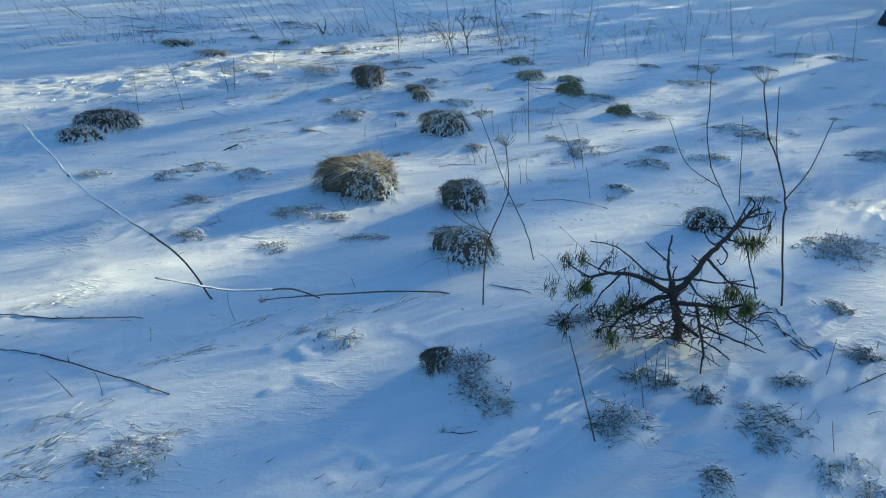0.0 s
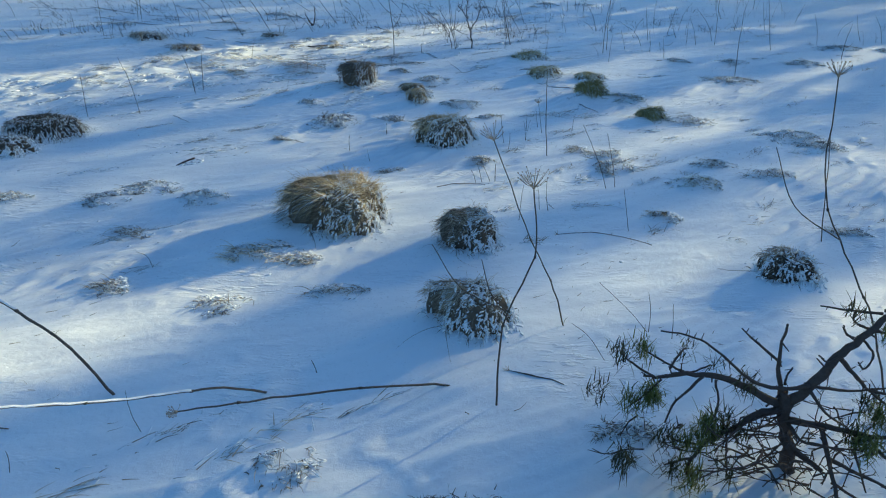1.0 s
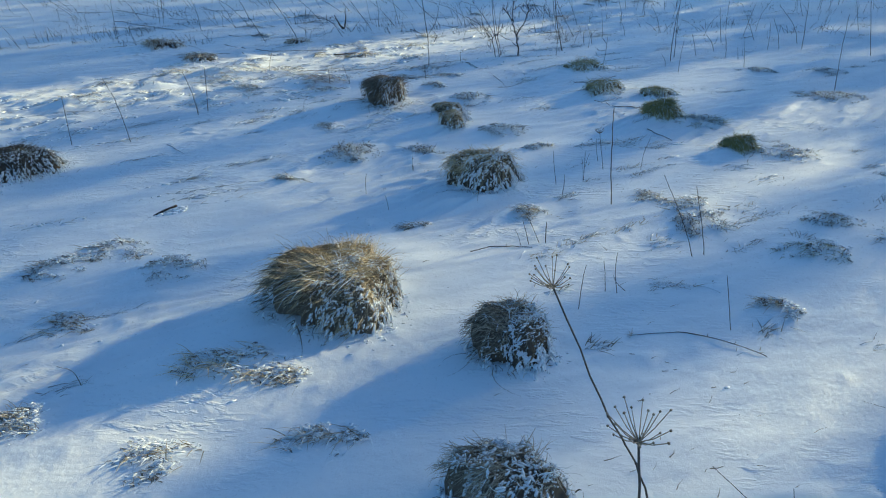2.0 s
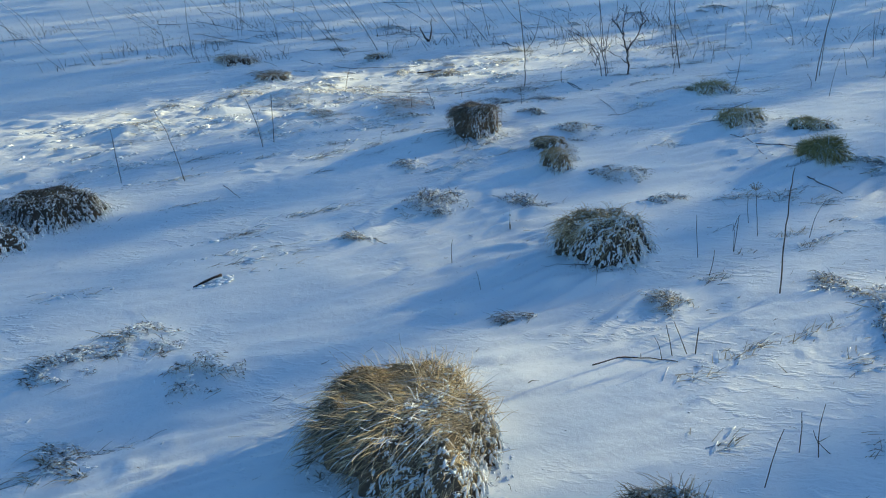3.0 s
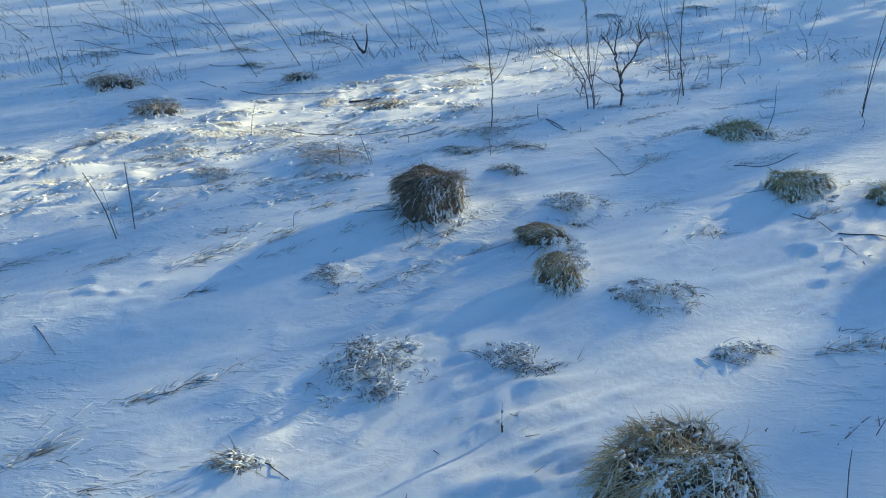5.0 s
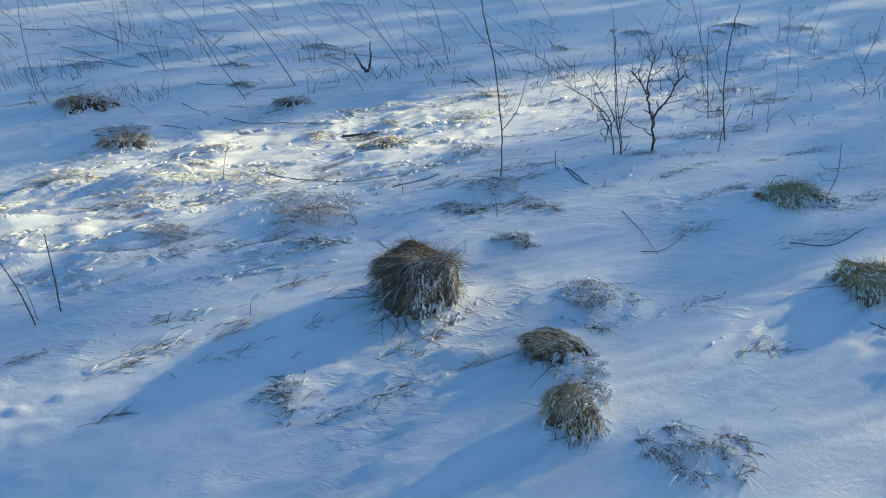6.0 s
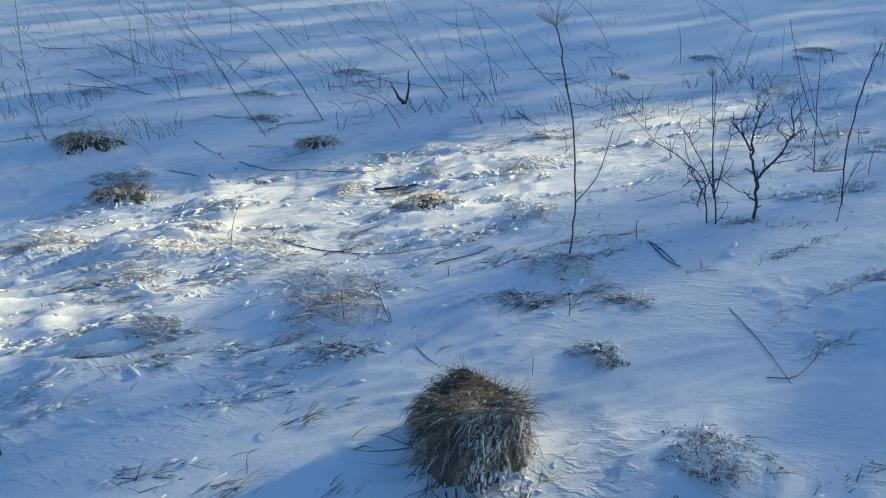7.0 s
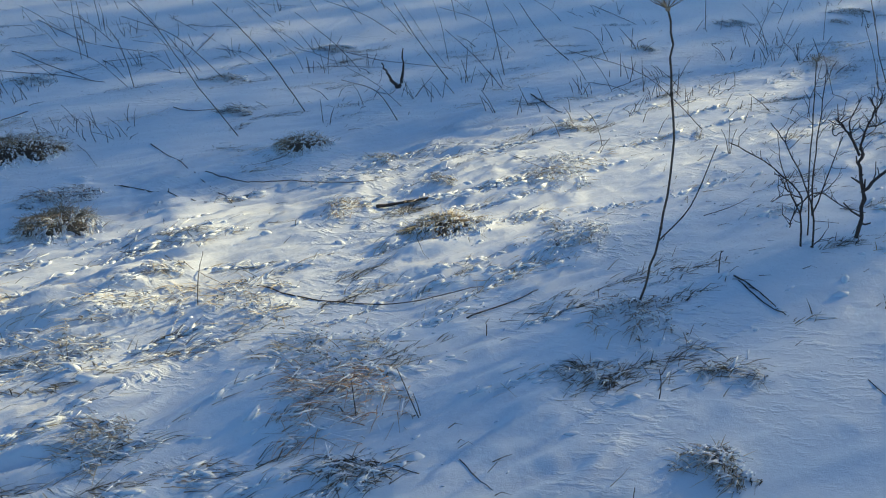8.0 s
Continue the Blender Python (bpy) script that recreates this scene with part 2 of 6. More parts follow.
# ---- kinds of things ----
TUSSOCKS = []


def tussock(x, y, w, d, h, blades, crust, comb, grass, label):
    """Noted here, so that the snow can rise under it; grown after the ground."""
    TUSSOCKS.append((x, y, w, d, h, blades, crust, comb, grass, label))
    HUMMOCKS.append((x, y, max(w, d) * 0.60, min(0.05, h * 0.24)))


def snow_at(x, y):
    """Heights of the built sheet at many places."""
    xs, ys, gz = SHEET["x"], SHEET["y"], SHEET["z"]
    i = np.clip(np.searchsorted(xs, x) - 1, 0, len(xs) - 2)
    j = np.clip(np.searchsorted(ys, y) - 1, 0, len(ys) - 2)
    u, v = (x - xs[i]) / (xs[i + 1] - xs[i]), (y - ys[j]) / (ys[j + 1] - ys[j])
    return (gz[j, i] * (1 - u) + gz[j, i + 1] * u) * (1 - v) + (gz[j + 1, i] * (1 - u) + gz[j + 1, i + 1] * u) * v


def unit(v):
    return v / np.maximum(np.linalg.norm(v, axis=-1, keepdims=True), 1e-6)


def crumbs(builder, rs, at, axis, long, thick, rough=0.28):
    """Small uneven lumps of snow, each drawn out along its axis."""
    n = len(at)
    if n == 0:
        return
    axis = unit(axis)
    across = unit(np.cross(axis, np.array([0.21, 0.13, 0.97])))
    up = np.cross(across, axis)
    ball = BALL[None] * (1 + rs.uniform(-rough, rough, (n, len(BALL), 1)))
    v = at[:, None, :] + ball[..., :1] * (axis * long[:, None])[:, None, :]
    v = v + ball[..., 1:2] * (across * thick[:, None])[:, None, :] + ball[..., 2:] * (up * thick[:, None] * 0.8)[:, None, :]
    start = len(builder.v)
    builder.v += [tuple(p) for p in v.reshape(-1, 3).tolist()]
    faces = (np.array(BALL_F)[None] + start + np.arange(n)[:, None, None] * len(BALL)).reshape(-1, 3)
    builder.f += [tuple(f) for f in faces.tolist()]


def strips(builder, q, width, across):
    """Many tapering blades at once: q holds the points of each."""
    n, m = q.shape[:2]
    w = width[:, None] * (1 - 0.85 * (np.linspace(0, 1, m)[None] ** 1.5)) * 0.5
    side = across[:, None, :] * w[..., None]
    v = np.stack([q - side, q + side], 2).reshape(-1, 3)
    start = len(builder.v)
    builder.v += [tuple(p) for p in v.tolist()]
    k = (start + np.arange(n)[:, None] * 2 * m + 2 * np.arange(m - 1)[None]).reshape(-1)
    builder.f += [tuple(f) for f in np.stack([k, k + 1, k + 3, k + 2], -1).tolist()]


class Mound:
    """The lumpy body of a tuft: a flat crown, an uneven outline and steep flanks."""

    def __init__(self, x, y, z0, w, d, tall, crust, comb, ragged, hollow, seed):
        self.x, self.y, self.z0, self.w, self.d, self.tall, self.seed = x, y, z0, w, d, tall, seed
        self.crust, self.comb, self.ragged, self.hollow = crust, comb, ragged, hollow
        n = math.hypot(*comb) or 1.0
        self.cu = comb[0] / n, comb[1] / n
        self.gap = math.atan2(-0.30, -0.95)

    def outline(self, lon):
        c, s, k = np.cos(lon), np.sin(lon), self.seed * 3.71
        return 1 + self.ragged * (0.9 * perlin(c * 1.2 + k, s * 1.2 + k * 0.7) + 0.5 * perlin(c * 3.1 + k, s * 3.1) + 0.15 * perlin(c * 8 + k, s * 8))

    def polar(self, px, py):
        lon = np.arctan2(py / self.d, px / self.w)
        return lon, np.hypot(px / self.w, py / self.d) / (0.50 * self.outline(lon))

    def share(self, px, py, lon, r):
        """Height over the snow as a share of the whole: steep in the lee, banked up to windward."""
        k = self.seed * 1.37
        lee = np.clip(0.5 - 0.5 * np.cos(lon + 0.75), 0, 1)
        prof = np.maximum(1 - np.clip(r, 0, 1) ** (2.8 + 2.2 * lee), 0) ** (0.95 - 0.45 * lee)
        torn = 0.9 * perlin(px * 5 + k, py * 5 + 3) + 0.7 * perlin(px * 13 + k, py * 13)      # the snow lies uneven against it
        prof = prof - (0.30 + 0.5 * torn) * np.clip((r - 0.45) / 0.5, 0, 1) * (1 - 0.6 * lee)
        lump = 0.88 + 0.22 * perlin(px * 7 + k, py * 7) + 0.12 * perlin(px * 17, py * 17 + k)
        crown = 0.82 + 0.13 * perlin(px * 8 + k, py * 8 + 7)      # the crown is flat and tousled
        return np.clip(np.minimum(prof * lump * 1.25, crown), -0.06, 1.15)

    def top(self, px, py):
        lon, r = self.polar(px, py)
        return snow_at(self.x + px, self.y + py) - self.z0 + self.tall * self.share(px, py, lon, r) - 0.03 * np.clip(r - 1, 0, 1)

    def plastered(self, px, py, lon, r, h):
        """Odds of snow clinging there: most to windward and low down, in patches."""
        k = self.seed * 2.3
        side = np.cos(lon + 0.75)
        bias = -0.82 + 1.8 * self.crust + (0.55 - 0.3 * self.crust) * side + 0.60 * (1 - np.clip(h, 0, 1)) - 0.65 * (0.8 - self.crust) * np.clip(h * 1.8 - 0.5, 0, 1)
        bias = bias + 0.75 * perlin(px * 9 + k, py * 9) + 0.45 * perlin(px * 24, py * 24 + k)
        bias = bias - self.hollow * 1.5 * np.clip((np.cos(lon - self.gap) - 0.35) / 0.4, 0, 1) * np.clip(h * 6, 0, 1)
        return 1 / (1 + np.exp(-4.5 * bias))

    def scatter(self, rs, count):
        """Places on the crown and on the flanks."""
        lon = rs.uniform(-math.pi, math.pi, count)
        r = np.where(rs.uniform(0, 1, count) < 0.45, np.sqrt(rs.uniform(0, 1, count)) * 0.9, 1.03 - 0.33 * rs.uniform(0, 1, count) ** 1.6)
        rad = 0.50 * self.outline(lon) * r
        px, py = self.w * rad * np.cos(lon), self.d * rad * np.sin(lon)
        return lon, r, px, py, self.share(px, py, lon, r)

    def build(self, root, cell):
        segs = int(max(28, math.pi * (self.w + self.d) * 0.5 / cell))
        rings = int(max(9, (0.25 * (self.w + self.d) + self.tall * 0.8) / cell))
        u = np.linspace(0.02, 1, rings)
        lon, r = np.meshgrid(np.linspace(-math.pi, math.pi, segs, endpoint=False), (1 - (1 - u) ** 1.9) * 1.08)
        rad = 0.50 * self.outline(lon) * r
        px, py = self.w * rad * np.cos(lon), self.d * rad * np.sin(lon)
        h = self.share(px, py, lon, r)
        pz = snow_at(self.x + px, self.y + py) - self.z0 + self.tall * h - 0.22 * np.clip(r - 0.97, 0, 1)
        tuck = 1 - self.hollow * 0.16 * np.clip(np.cos(lon - self.gap), 0, 1) * np.clip(1 - h * 1.4, 0, 1)     # undercut in the lee
        out = unit(np.stack([np.cos(lon) * r, np.sin(lon) * r, np.full_like(r, 0.75)], -1))
        p = np.stack([px * tuck, py * tuck, pz], -1) + out * (0.012 * perlin(px * 42, py * 42 + pz * 30) - 0.014)[..., None]
        i, j = np.meshgrid(np.arange(rings - 1), np.arange(segs), indexing="ij")
        j2 = (j + 1) % segs
        faces = np.stack([i * segs + j, i * segs + j2, (i + 1) * segs + j2, (i + 1) * segs + j], -1).reshape(-1, 4)[:, ::-1]
        body = Builder()
        body.v, body.f = [tuple(v) for v in p.reshape(-1, 3).tolist()], [tuple(f) for f in faces.tolist()] + [tuple(range(segs))]
        part("thatch", body, THATCH, root)

    def plaster(self, rs, root):
        """Snow driven into the tuft: crumbs that hang down the flanks and lie along the crown."""
        area = 0.8 * self.w * self.d + 1.6 * (self.w + self.d) * self.tall
        lon, r, px, py, h = self.scatter(rs, int(area / 0.48e-4))
        k = self.seed * 0.77
        strand = perlin(lon * 0.25 * (self.w + self.d) * 75 + k, h * self.tall * 20) + 0.7 * perlin(px * 48, py * 48 + k)
        keep = rs.uniform(0, 1, len(r)) < self.plastered(px, py, lon, r, h) * np.clip(0.42 + 1.3 * strand, 0.0, 1)
        lon, r, px, py, h = lon[keep], r[keep], px[keep], py[keep], h[keep]
        n = len(r)
        steep = np.clip((r - 0.55) * 2.2, 0, 1)
        down = np.stack([np.cos(lon), np.sin(lon), -1.3 - 1.5 * steep], -1) * steep[:, None]
        flat = np.array([self.cu[0], self.cu[1], 0.0])[None] * (1.1 - steep)[:, None]
        axis = down + flat + rs.normal(0, 0.2 + 0.75 * self.crust, (n, 3))
        low = np.clip(1 - 2.2 * h, 0, 1)
        thick = (0.0013 + 0.0036 * rs.uniform(0, 1, n) ** 2.4) * (1 + 0.9 * low * self.crust)
        long = thick * rs.uniform(1.3, 4.4, n)
        at = np.stack([px, py, self.top(px, py) + rs.uniform(-0.004, 0.004, n)], -1)
        at[:, :2] *= (1 + 0.02 * steep * rs.uniform(-1, 1.5, n))[:, None]
        snow = Builder()
        crumbs(snow, rs, at, axis, long, thick)
        part("clinging_snow", snow, CRUST, root, "white snow plastered on the tuft", kind="stuff")

    def blades(self, rs, count, builder, white, long, loose_share, wide, lee=False):
        """Blades combed over the body by the wind, some loose at the crest; a few are coated white."""
        lon, r, px, py, h = self.scatter(rs, count)
        keep = rs.uniform(0, 1, count) > (0.40 + 0.75 * self.crust) * self.plastered(px, py, lon, r, h)
        keep &= (rs.uniform(0, 1, count) < 0.3 + 0.8 * h) & (h > 0.02)
        if lee:
            keep &= np.cos(lon - self.gap) > 0.35
        elif self.hollow:
            keep &= ~((np.cos(lon - self.gap) > 0.6) & (h < 0.5) & (rs.uniform(0, 1, count) < 0.8))
        lon, r, px, py, h = lon[keep], r[keep], px[keep], py[keep], h[keep]
        n = len(r)
        loose = rs.uniform(0, 1, n) < loose_share * np.clip(h * 1.3, 0.1, 1) * (1 + 0.8 * np.cos(lon + 0.3))
        zero = np.zeros(n)
        out = unit(np.stack([np.cos(lon) * r, np.sin(lon) * r, np.full(n, 0.75)], -1))
        lean = np.array([self.comb[0], self.comb[1], 0.0])
        way = lean * (rs.uniform(0.9, 2.8, n) * np.where(loose, 0.35, 1.0))[:, None] + np.stack([np.cos(lon), np.sin(lon), zero], -1) * (r ** 2 * rs.uniform(0.1, 1.0, n))[:, None]
        way = unit(way + rs.normal(0, 0.30, (n, 3)) * np.array([1, 1, 0.2]))
        size = long * (0.55 + 0.45 * np.clip(h, 0, 1)) * rs.uniform(0.3, 1.25, n) * np.where(loose, 0.8, 1.0)
        rise = np.where(loose, rs.uniform(0.3, 1.1, n), rs.uniform(0.02, 0.22, n))
        sag = np.where(loose, rs.uniform(0.0, 0.5, n), rs.uniform(0.4, 1.4, n))
        curl = rs.normal(0, 0.28, (n, 3)) * np.array([1, 1, 0])
        t = np.linspace(0, 1, 6)[None, :, None]
        base = np.stack([px, py, self.top(px, py) - 0.004], -1)[:, None, :]
        step = way[:, None, :] * np.where(loose, 0.5, 1.0)[:, None, None] * t + curl[:, None, :] * t * t
        q = base + (step + out[:, None, :] * rise[:, None, None] * t * (1.25 - 0.6 * t)) * size[:, None, None]
        q[..., 2] -= (sag * size * 0.6)[:, None] * t[..., 0] ** 2
        far = self.polar(q[..., 0], q[..., 1])[1]
        q[..., :2] *= np.where(far > 1.1, (1.1 / np.maximum(far, 0.1)) ** 0.55, 1.0)[..., None]
        q[..., 2] = np.maximum(q[..., 2], self.top(q[..., 0], q[..., 1]) + 0.001 + 0.009 * rs.uniform(0, 1, (n, 1)) * t[..., 0])
        if self.hollow and not lee:                       # the lee side stays an open dark hollow
            tip_lon, tip_r = self.polar(q[:, -1, 0], q[:, -1, 1])
            bare = (np.cos(tip_lon - self.gap) > 0.45) & (q[:, -1, 2] - q[:, 0, 2] < -0.012) & (tip_r > 0.72) & (rs.uniform(0, 1, n) < 0.85)
            q, lon, way, out, n = q[~bare], lon[~bare], way[~bare], out[~bare], int((~bare).sum())
        across = unit(np.cross(way, out + rs.normal(0, 0.45, (n, 3))))
        width = wide * rs.uniform(0.6, 1.3, n)
        rimed = rs.uniform(0, 1, n) < 0.02 + 0.22 * self.crust * (0.4 + 0.6 * np.cos(lon + 0.75))
        strips(builder, q[~rimed], width[~rimed], across[~rimed])
        strips(white, q[rimed], width[rimed] * 1.5, across[rimed])


def lying_strands(builder, rs, x, y, z0, count, inner, outer, long, centre, spread, wide=0.0026):
    """Single dead strands that lie curved on the snow round a plant."""
    a = rs.normal(centre, spread, count)
    rad = rs.uniform(0.8, 1.15, count)
    px, py = inner * rad * np.cos(a), outer * rad * np.sin(a)
    way = a + rs.normal(0, 0.5, count)
    bend = rs.normal(0, 1.3, count)
    size = long * rs.uniform(0.4, 1.3, count)
    t = np.linspace(0, 1, 7)
    turn = way[:, None] + bend[:, None] * t[None]
    step = size[:, None] / 6
    qx = px[:, None] + np.concatenate([np.zeros((count, 1)), np.cumsum(np.cos(turn[:, 1:]) * step, 1)], 1)
    qy = py[:, None] + np.concatenate([np.zeros((count, 1)), np.cumsum(np.sin(turn[:, 1:]) * step, 1)], 1)
    arch = rs.uniform(0.0, 0.02, count)[:, None] * np.sin(np.pi * t)[None]
    qz = snow_at(x + qx, y + qy) - z0 + 0.003 + arch
    strips(builder, np.stack([qx, qy, qz], -1), wide * rs.uniform(0.6, 1.3, count), unit(np.stack([-np.sin(way), np.cos(way), rs.normal(0, 0.5, count)], -1)))


def grow_tussock(x, y, w, d, h, blades, crust, comb, grass, label, seed):
    """A matted tuft: dark thatch, grass combed by the wind over it, and snow driven into its flanks."""
    rs = np.random.RandomState(seed)
    z0 = on_snow(x, y) - 0.012
    soft = y > 9 or grass in ("olive", "moss")
    tall = max(0.03, h) * (0.22 if y > 9 else 0.40 if grass in ("olive", "moss") else 0.60)
    crust = min(max(crust + (0.2 if y > 9 else 0.06 if soft else 0.0), 0.2), 0.62)
    w, d = (w * 1.15, d * 1.15) if y > 9 else (w * 0.95, d * 1.05) if soft else (w * 1.08, d * 1.22)
    root = thing("grass_tussock", (x, y, z0), label, "grass tussock", "grass tussocks in the snow")
    body = Mound(x, y, z0, w, d, tall, crust, comb, 0.60 if soft else 0.26 if w > 0.38 else 0.40, 1.0 if comb[0] < -0.2 else 0.0, seed)
    body.build(root, 0.011 if y < 6.5 else 0.015)
    body.plaster(rs, root)
    leaves, white, fringe = Builder(), Builder(), Builder()
    body.blades(rs, int(blades * (17 if soft else 11)), leaves, white, (0.12 * tall + 0.20 * min(w, d)) * (1.9 if soft else 1.0), 0.8 if y > 9 else 0.5 if soft else 0.30, 0.0022)
    if body.hollow:                                       # strands hang in the hollow, coloured dark to stand in for its shade
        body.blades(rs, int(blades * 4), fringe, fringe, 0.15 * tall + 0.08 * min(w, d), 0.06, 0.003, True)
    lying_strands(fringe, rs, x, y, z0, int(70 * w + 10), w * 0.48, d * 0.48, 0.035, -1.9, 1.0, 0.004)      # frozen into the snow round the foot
    lying_strands(fringe, rs, x, y, z0, int(44 * w + 4) if grass == "brown" else int(9 * w), w * 0.46, d * 0.46, 0.2, -2.4, 0.7, 0.0038)
    a, far = rs.normal(-1.5, 1.0, 40), rs.uniform(0.44, 0.66, 40)
    lx, ly = np.cos(a) * w * far, np.sin(a) * d * far
    thick = 0.0015 + 0.005 * rs.uniform(0, 1, 40) ** 3
    crumbs(white, rs, np.stack([lx, ly, snow_at(x + lx, y + ly) - z0], -1), rs.normal(0, 1, (40, 3)) * np.array([1, 0.6, 0.15]), thick * rs.uniform(1.5, 4.0, 40), thick)
    part("grass", leaves, GRASS[grass], root, kind="stuff")
    part("rimed_grass", white, CRUST, root, "blades coated with white rime", kind="stuff")
    part("fringe", fringe, GRASS["dark"], root, "dark strands lying round the foot, and in the hollow to darken it like shade", kind="stuff")
    return root


def grow_mat(x, y, w, d, h, blades, crust, comb, grass, label, seed):
    """A low plant drowned in snow: dark leaf tips and strands between crumbs of snow, on a low rise."""
    rs = np.random.RandomState(seed)
    z0 = on_snow(x, y) - 0.006
    root = thing("snowy_plant", (x, y, z0), label, "low plant", "snowed-in plants")
    w, d, k = w * 1.25, d * 1.5, seed * 1.91
    hump = min(0.04, 0.26 * h)
    open_snow = 7.0 < y * math.cos(AZ) - x * math.sin(AZ) < 9.7          # in the torn, sunny snow only tips show
    lush = 0.4 if open_snow else 1.5 if h > 0.085 else 1.0

    def strewn(count, reach, cut):
        """Places over the plant, in clusters, thinning out at its edge."""
        a, r = rs.uniform(-math.pi, math.pi, count * 3), np.sqrt(rs.uniform(0, 1, count * 3)) * reach
        px, py = 0.5 * w * r * np.cos(a), 0.5 * d * r * np.sin(a)
        good = 1.25 * perlin(px * 9 + k, py * 13) + 0.7 * perlin(px * 26, py * 30 + k) + 0.50 - 0.65 * r ** 1.5 > cut + 0.25 * rs.normal(0, 1, count * 3)
        px, py, r = px[good][:count], py[good][:count], r[good][:count]
        return px, py, snow_at(x + px, y + py) - z0 + hump * np.clip(1 - r, 0, 1) * rs.uniform(0.2, 1.0, len(r)), len(r)

    leafage, leaves, white, snow = Builder(), Builder(), Builder(), Builder()
    px, py, pz, n = strewn(int((40 + 2300 * w * d) * lush), 1.25, 0.28)                  # dark leaf tips
    a = rs.normal(-2.2, 0.9, n)
    way = np.stack([np.cos(a), np.sin(a), rs.uniform(-0.35, 0.45, n)], -1)
    size = rs.uniform(0.007, 0.024, n)[:, None, None]
    t = np.linspace(0, 1, 3)[None, :, None]
    q = np.stack([px, py, pz], -1)[:, None] + way[:, None] * t * size + np.array([0, 0, 0.006]) * np.sin(np.pi * t)
    q[..., 2] = np.maximum(q[..., 2], snow_at(x + q[..., 0], y + q[..., 1]) - z0 + 0.0015)
    strips(leafage, q, rs.uniform(0.0025, 0.0058, n), unit(np.cross(way, rs.normal(0, 0.5, (n, 3)) + np.array([0, 0, 1]))))
    px, py, pz, n = strewn(int((30 + 1900 * w * d) * lush), 1.1, 0.18)                    # snow lodged between and on them
    a = WIND + rs.normal(0, 0.45, n)
    thick = 0.0014 + 0.0034 * rs.uniform(0, 1, n) ** 2
    at = np.stack([px + 0.008, py + 0.010, pz + 0.004], -1)
    crumbs(snow, rs, at, np.stack([np.cos(a), np.sin(a), rs.normal(-0.1, 0.3, n)], -1), thick * rs.uniform(2.0, 6.5, n), thick)
    px, py, pz, n = strewn(int(blades * 0.9) + 20, 1.2, 0.15)                    # combed strands
    a = math.atan2(comb[1], comb[0]) + rs.normal(0, 0.6, n)
    way = np.stack([np.cos(a), np.sin(a), rs.uniform(-0.1, 0.35, n)], -1)
    size = rs.uniform(0.25, 1.0, n)[:, None, None] * (0.05 + 0.16 * w)
    t = np.linspace(0, 1, 5)[None, :, None]
    q = np.stack([px, py, pz], -1)[:, None] + way[:, None] * t * size + np.array([0, 0, 0.016]) * np.sin(np.pi * t) * rs.uniform(0, 1, n)[:, None, None]
    q[..., 2] = np.maximum(q[..., 2], snow_at(x + q[..., 0], y + q[..., 1]) - z0 + 0.002)
    rimed = rs.uniform(0, 1, n) < 0.35
    across = unit(np.cross(way, rs.normal(0, 0.4, (n, 3)) + np.array([0, 0, 1])))
    strips(leaves, q[~rimed], rs.uniform(0.0018, 0.0036, int((~rimed).sum())), across[~rimed])
    strips(white, q[rimed], rs.uniform(0.003, 0.0055, int(rimed.sum())), across[rimed])
    rng = random.Random(seed)
    for _ in range(int((300 if "fine" in label else 85) * w) if "heath" in label or "frosted" in label else 0):      # fine upright stems
        lx, ly = rng.gauss(0, 0.22) * w, rng.gauss(0, 0.22) * d
        base = Vector((lx, ly, on_snow(x + lx, y + ly) - z0 - 0.004))
        e = base + Vector((rng.gauss(0, 0.03), rng.gauss(-0.01, 0.03), rng.uniform(0.12, 0.5) * h))
        mid = base.lerp(e, 0.5) + Vector((rng.gauss(0, 0.006), rng.gauss(0, 0.006), 0))
        (white if "fine" in label and rng.random() < 0.6 else leafage).tube([base, mid, e], 0.0013, 0.0007, 4)
        for _ in range(3):
            q = base.lerp(e, rng.uniform(0.4, 1.0))
            tip = q + Vector((rng.gauss(0, 0.010), rng.gauss(0, 0.010), rng.uniform(0.002, 0.014)))
            (white if rng.random() < 0.45 else leafage).tube([q, tip], 0.0015, 0.0008, 4)
    part("leafage", leafage, GRASS["dark"], root, "dark leaf tips between the snow", kind="stuff")
    part("grass", leaves, GRASS[grass], root, kind="stuff")
    part("rimed_grass", white, CRUST, root, "strands coated with white rime", kind="stuff")
    part("lodged_snow", snow, CRUST, root, "crumbs of snow caught in the plant", kind="stuff")
    return root


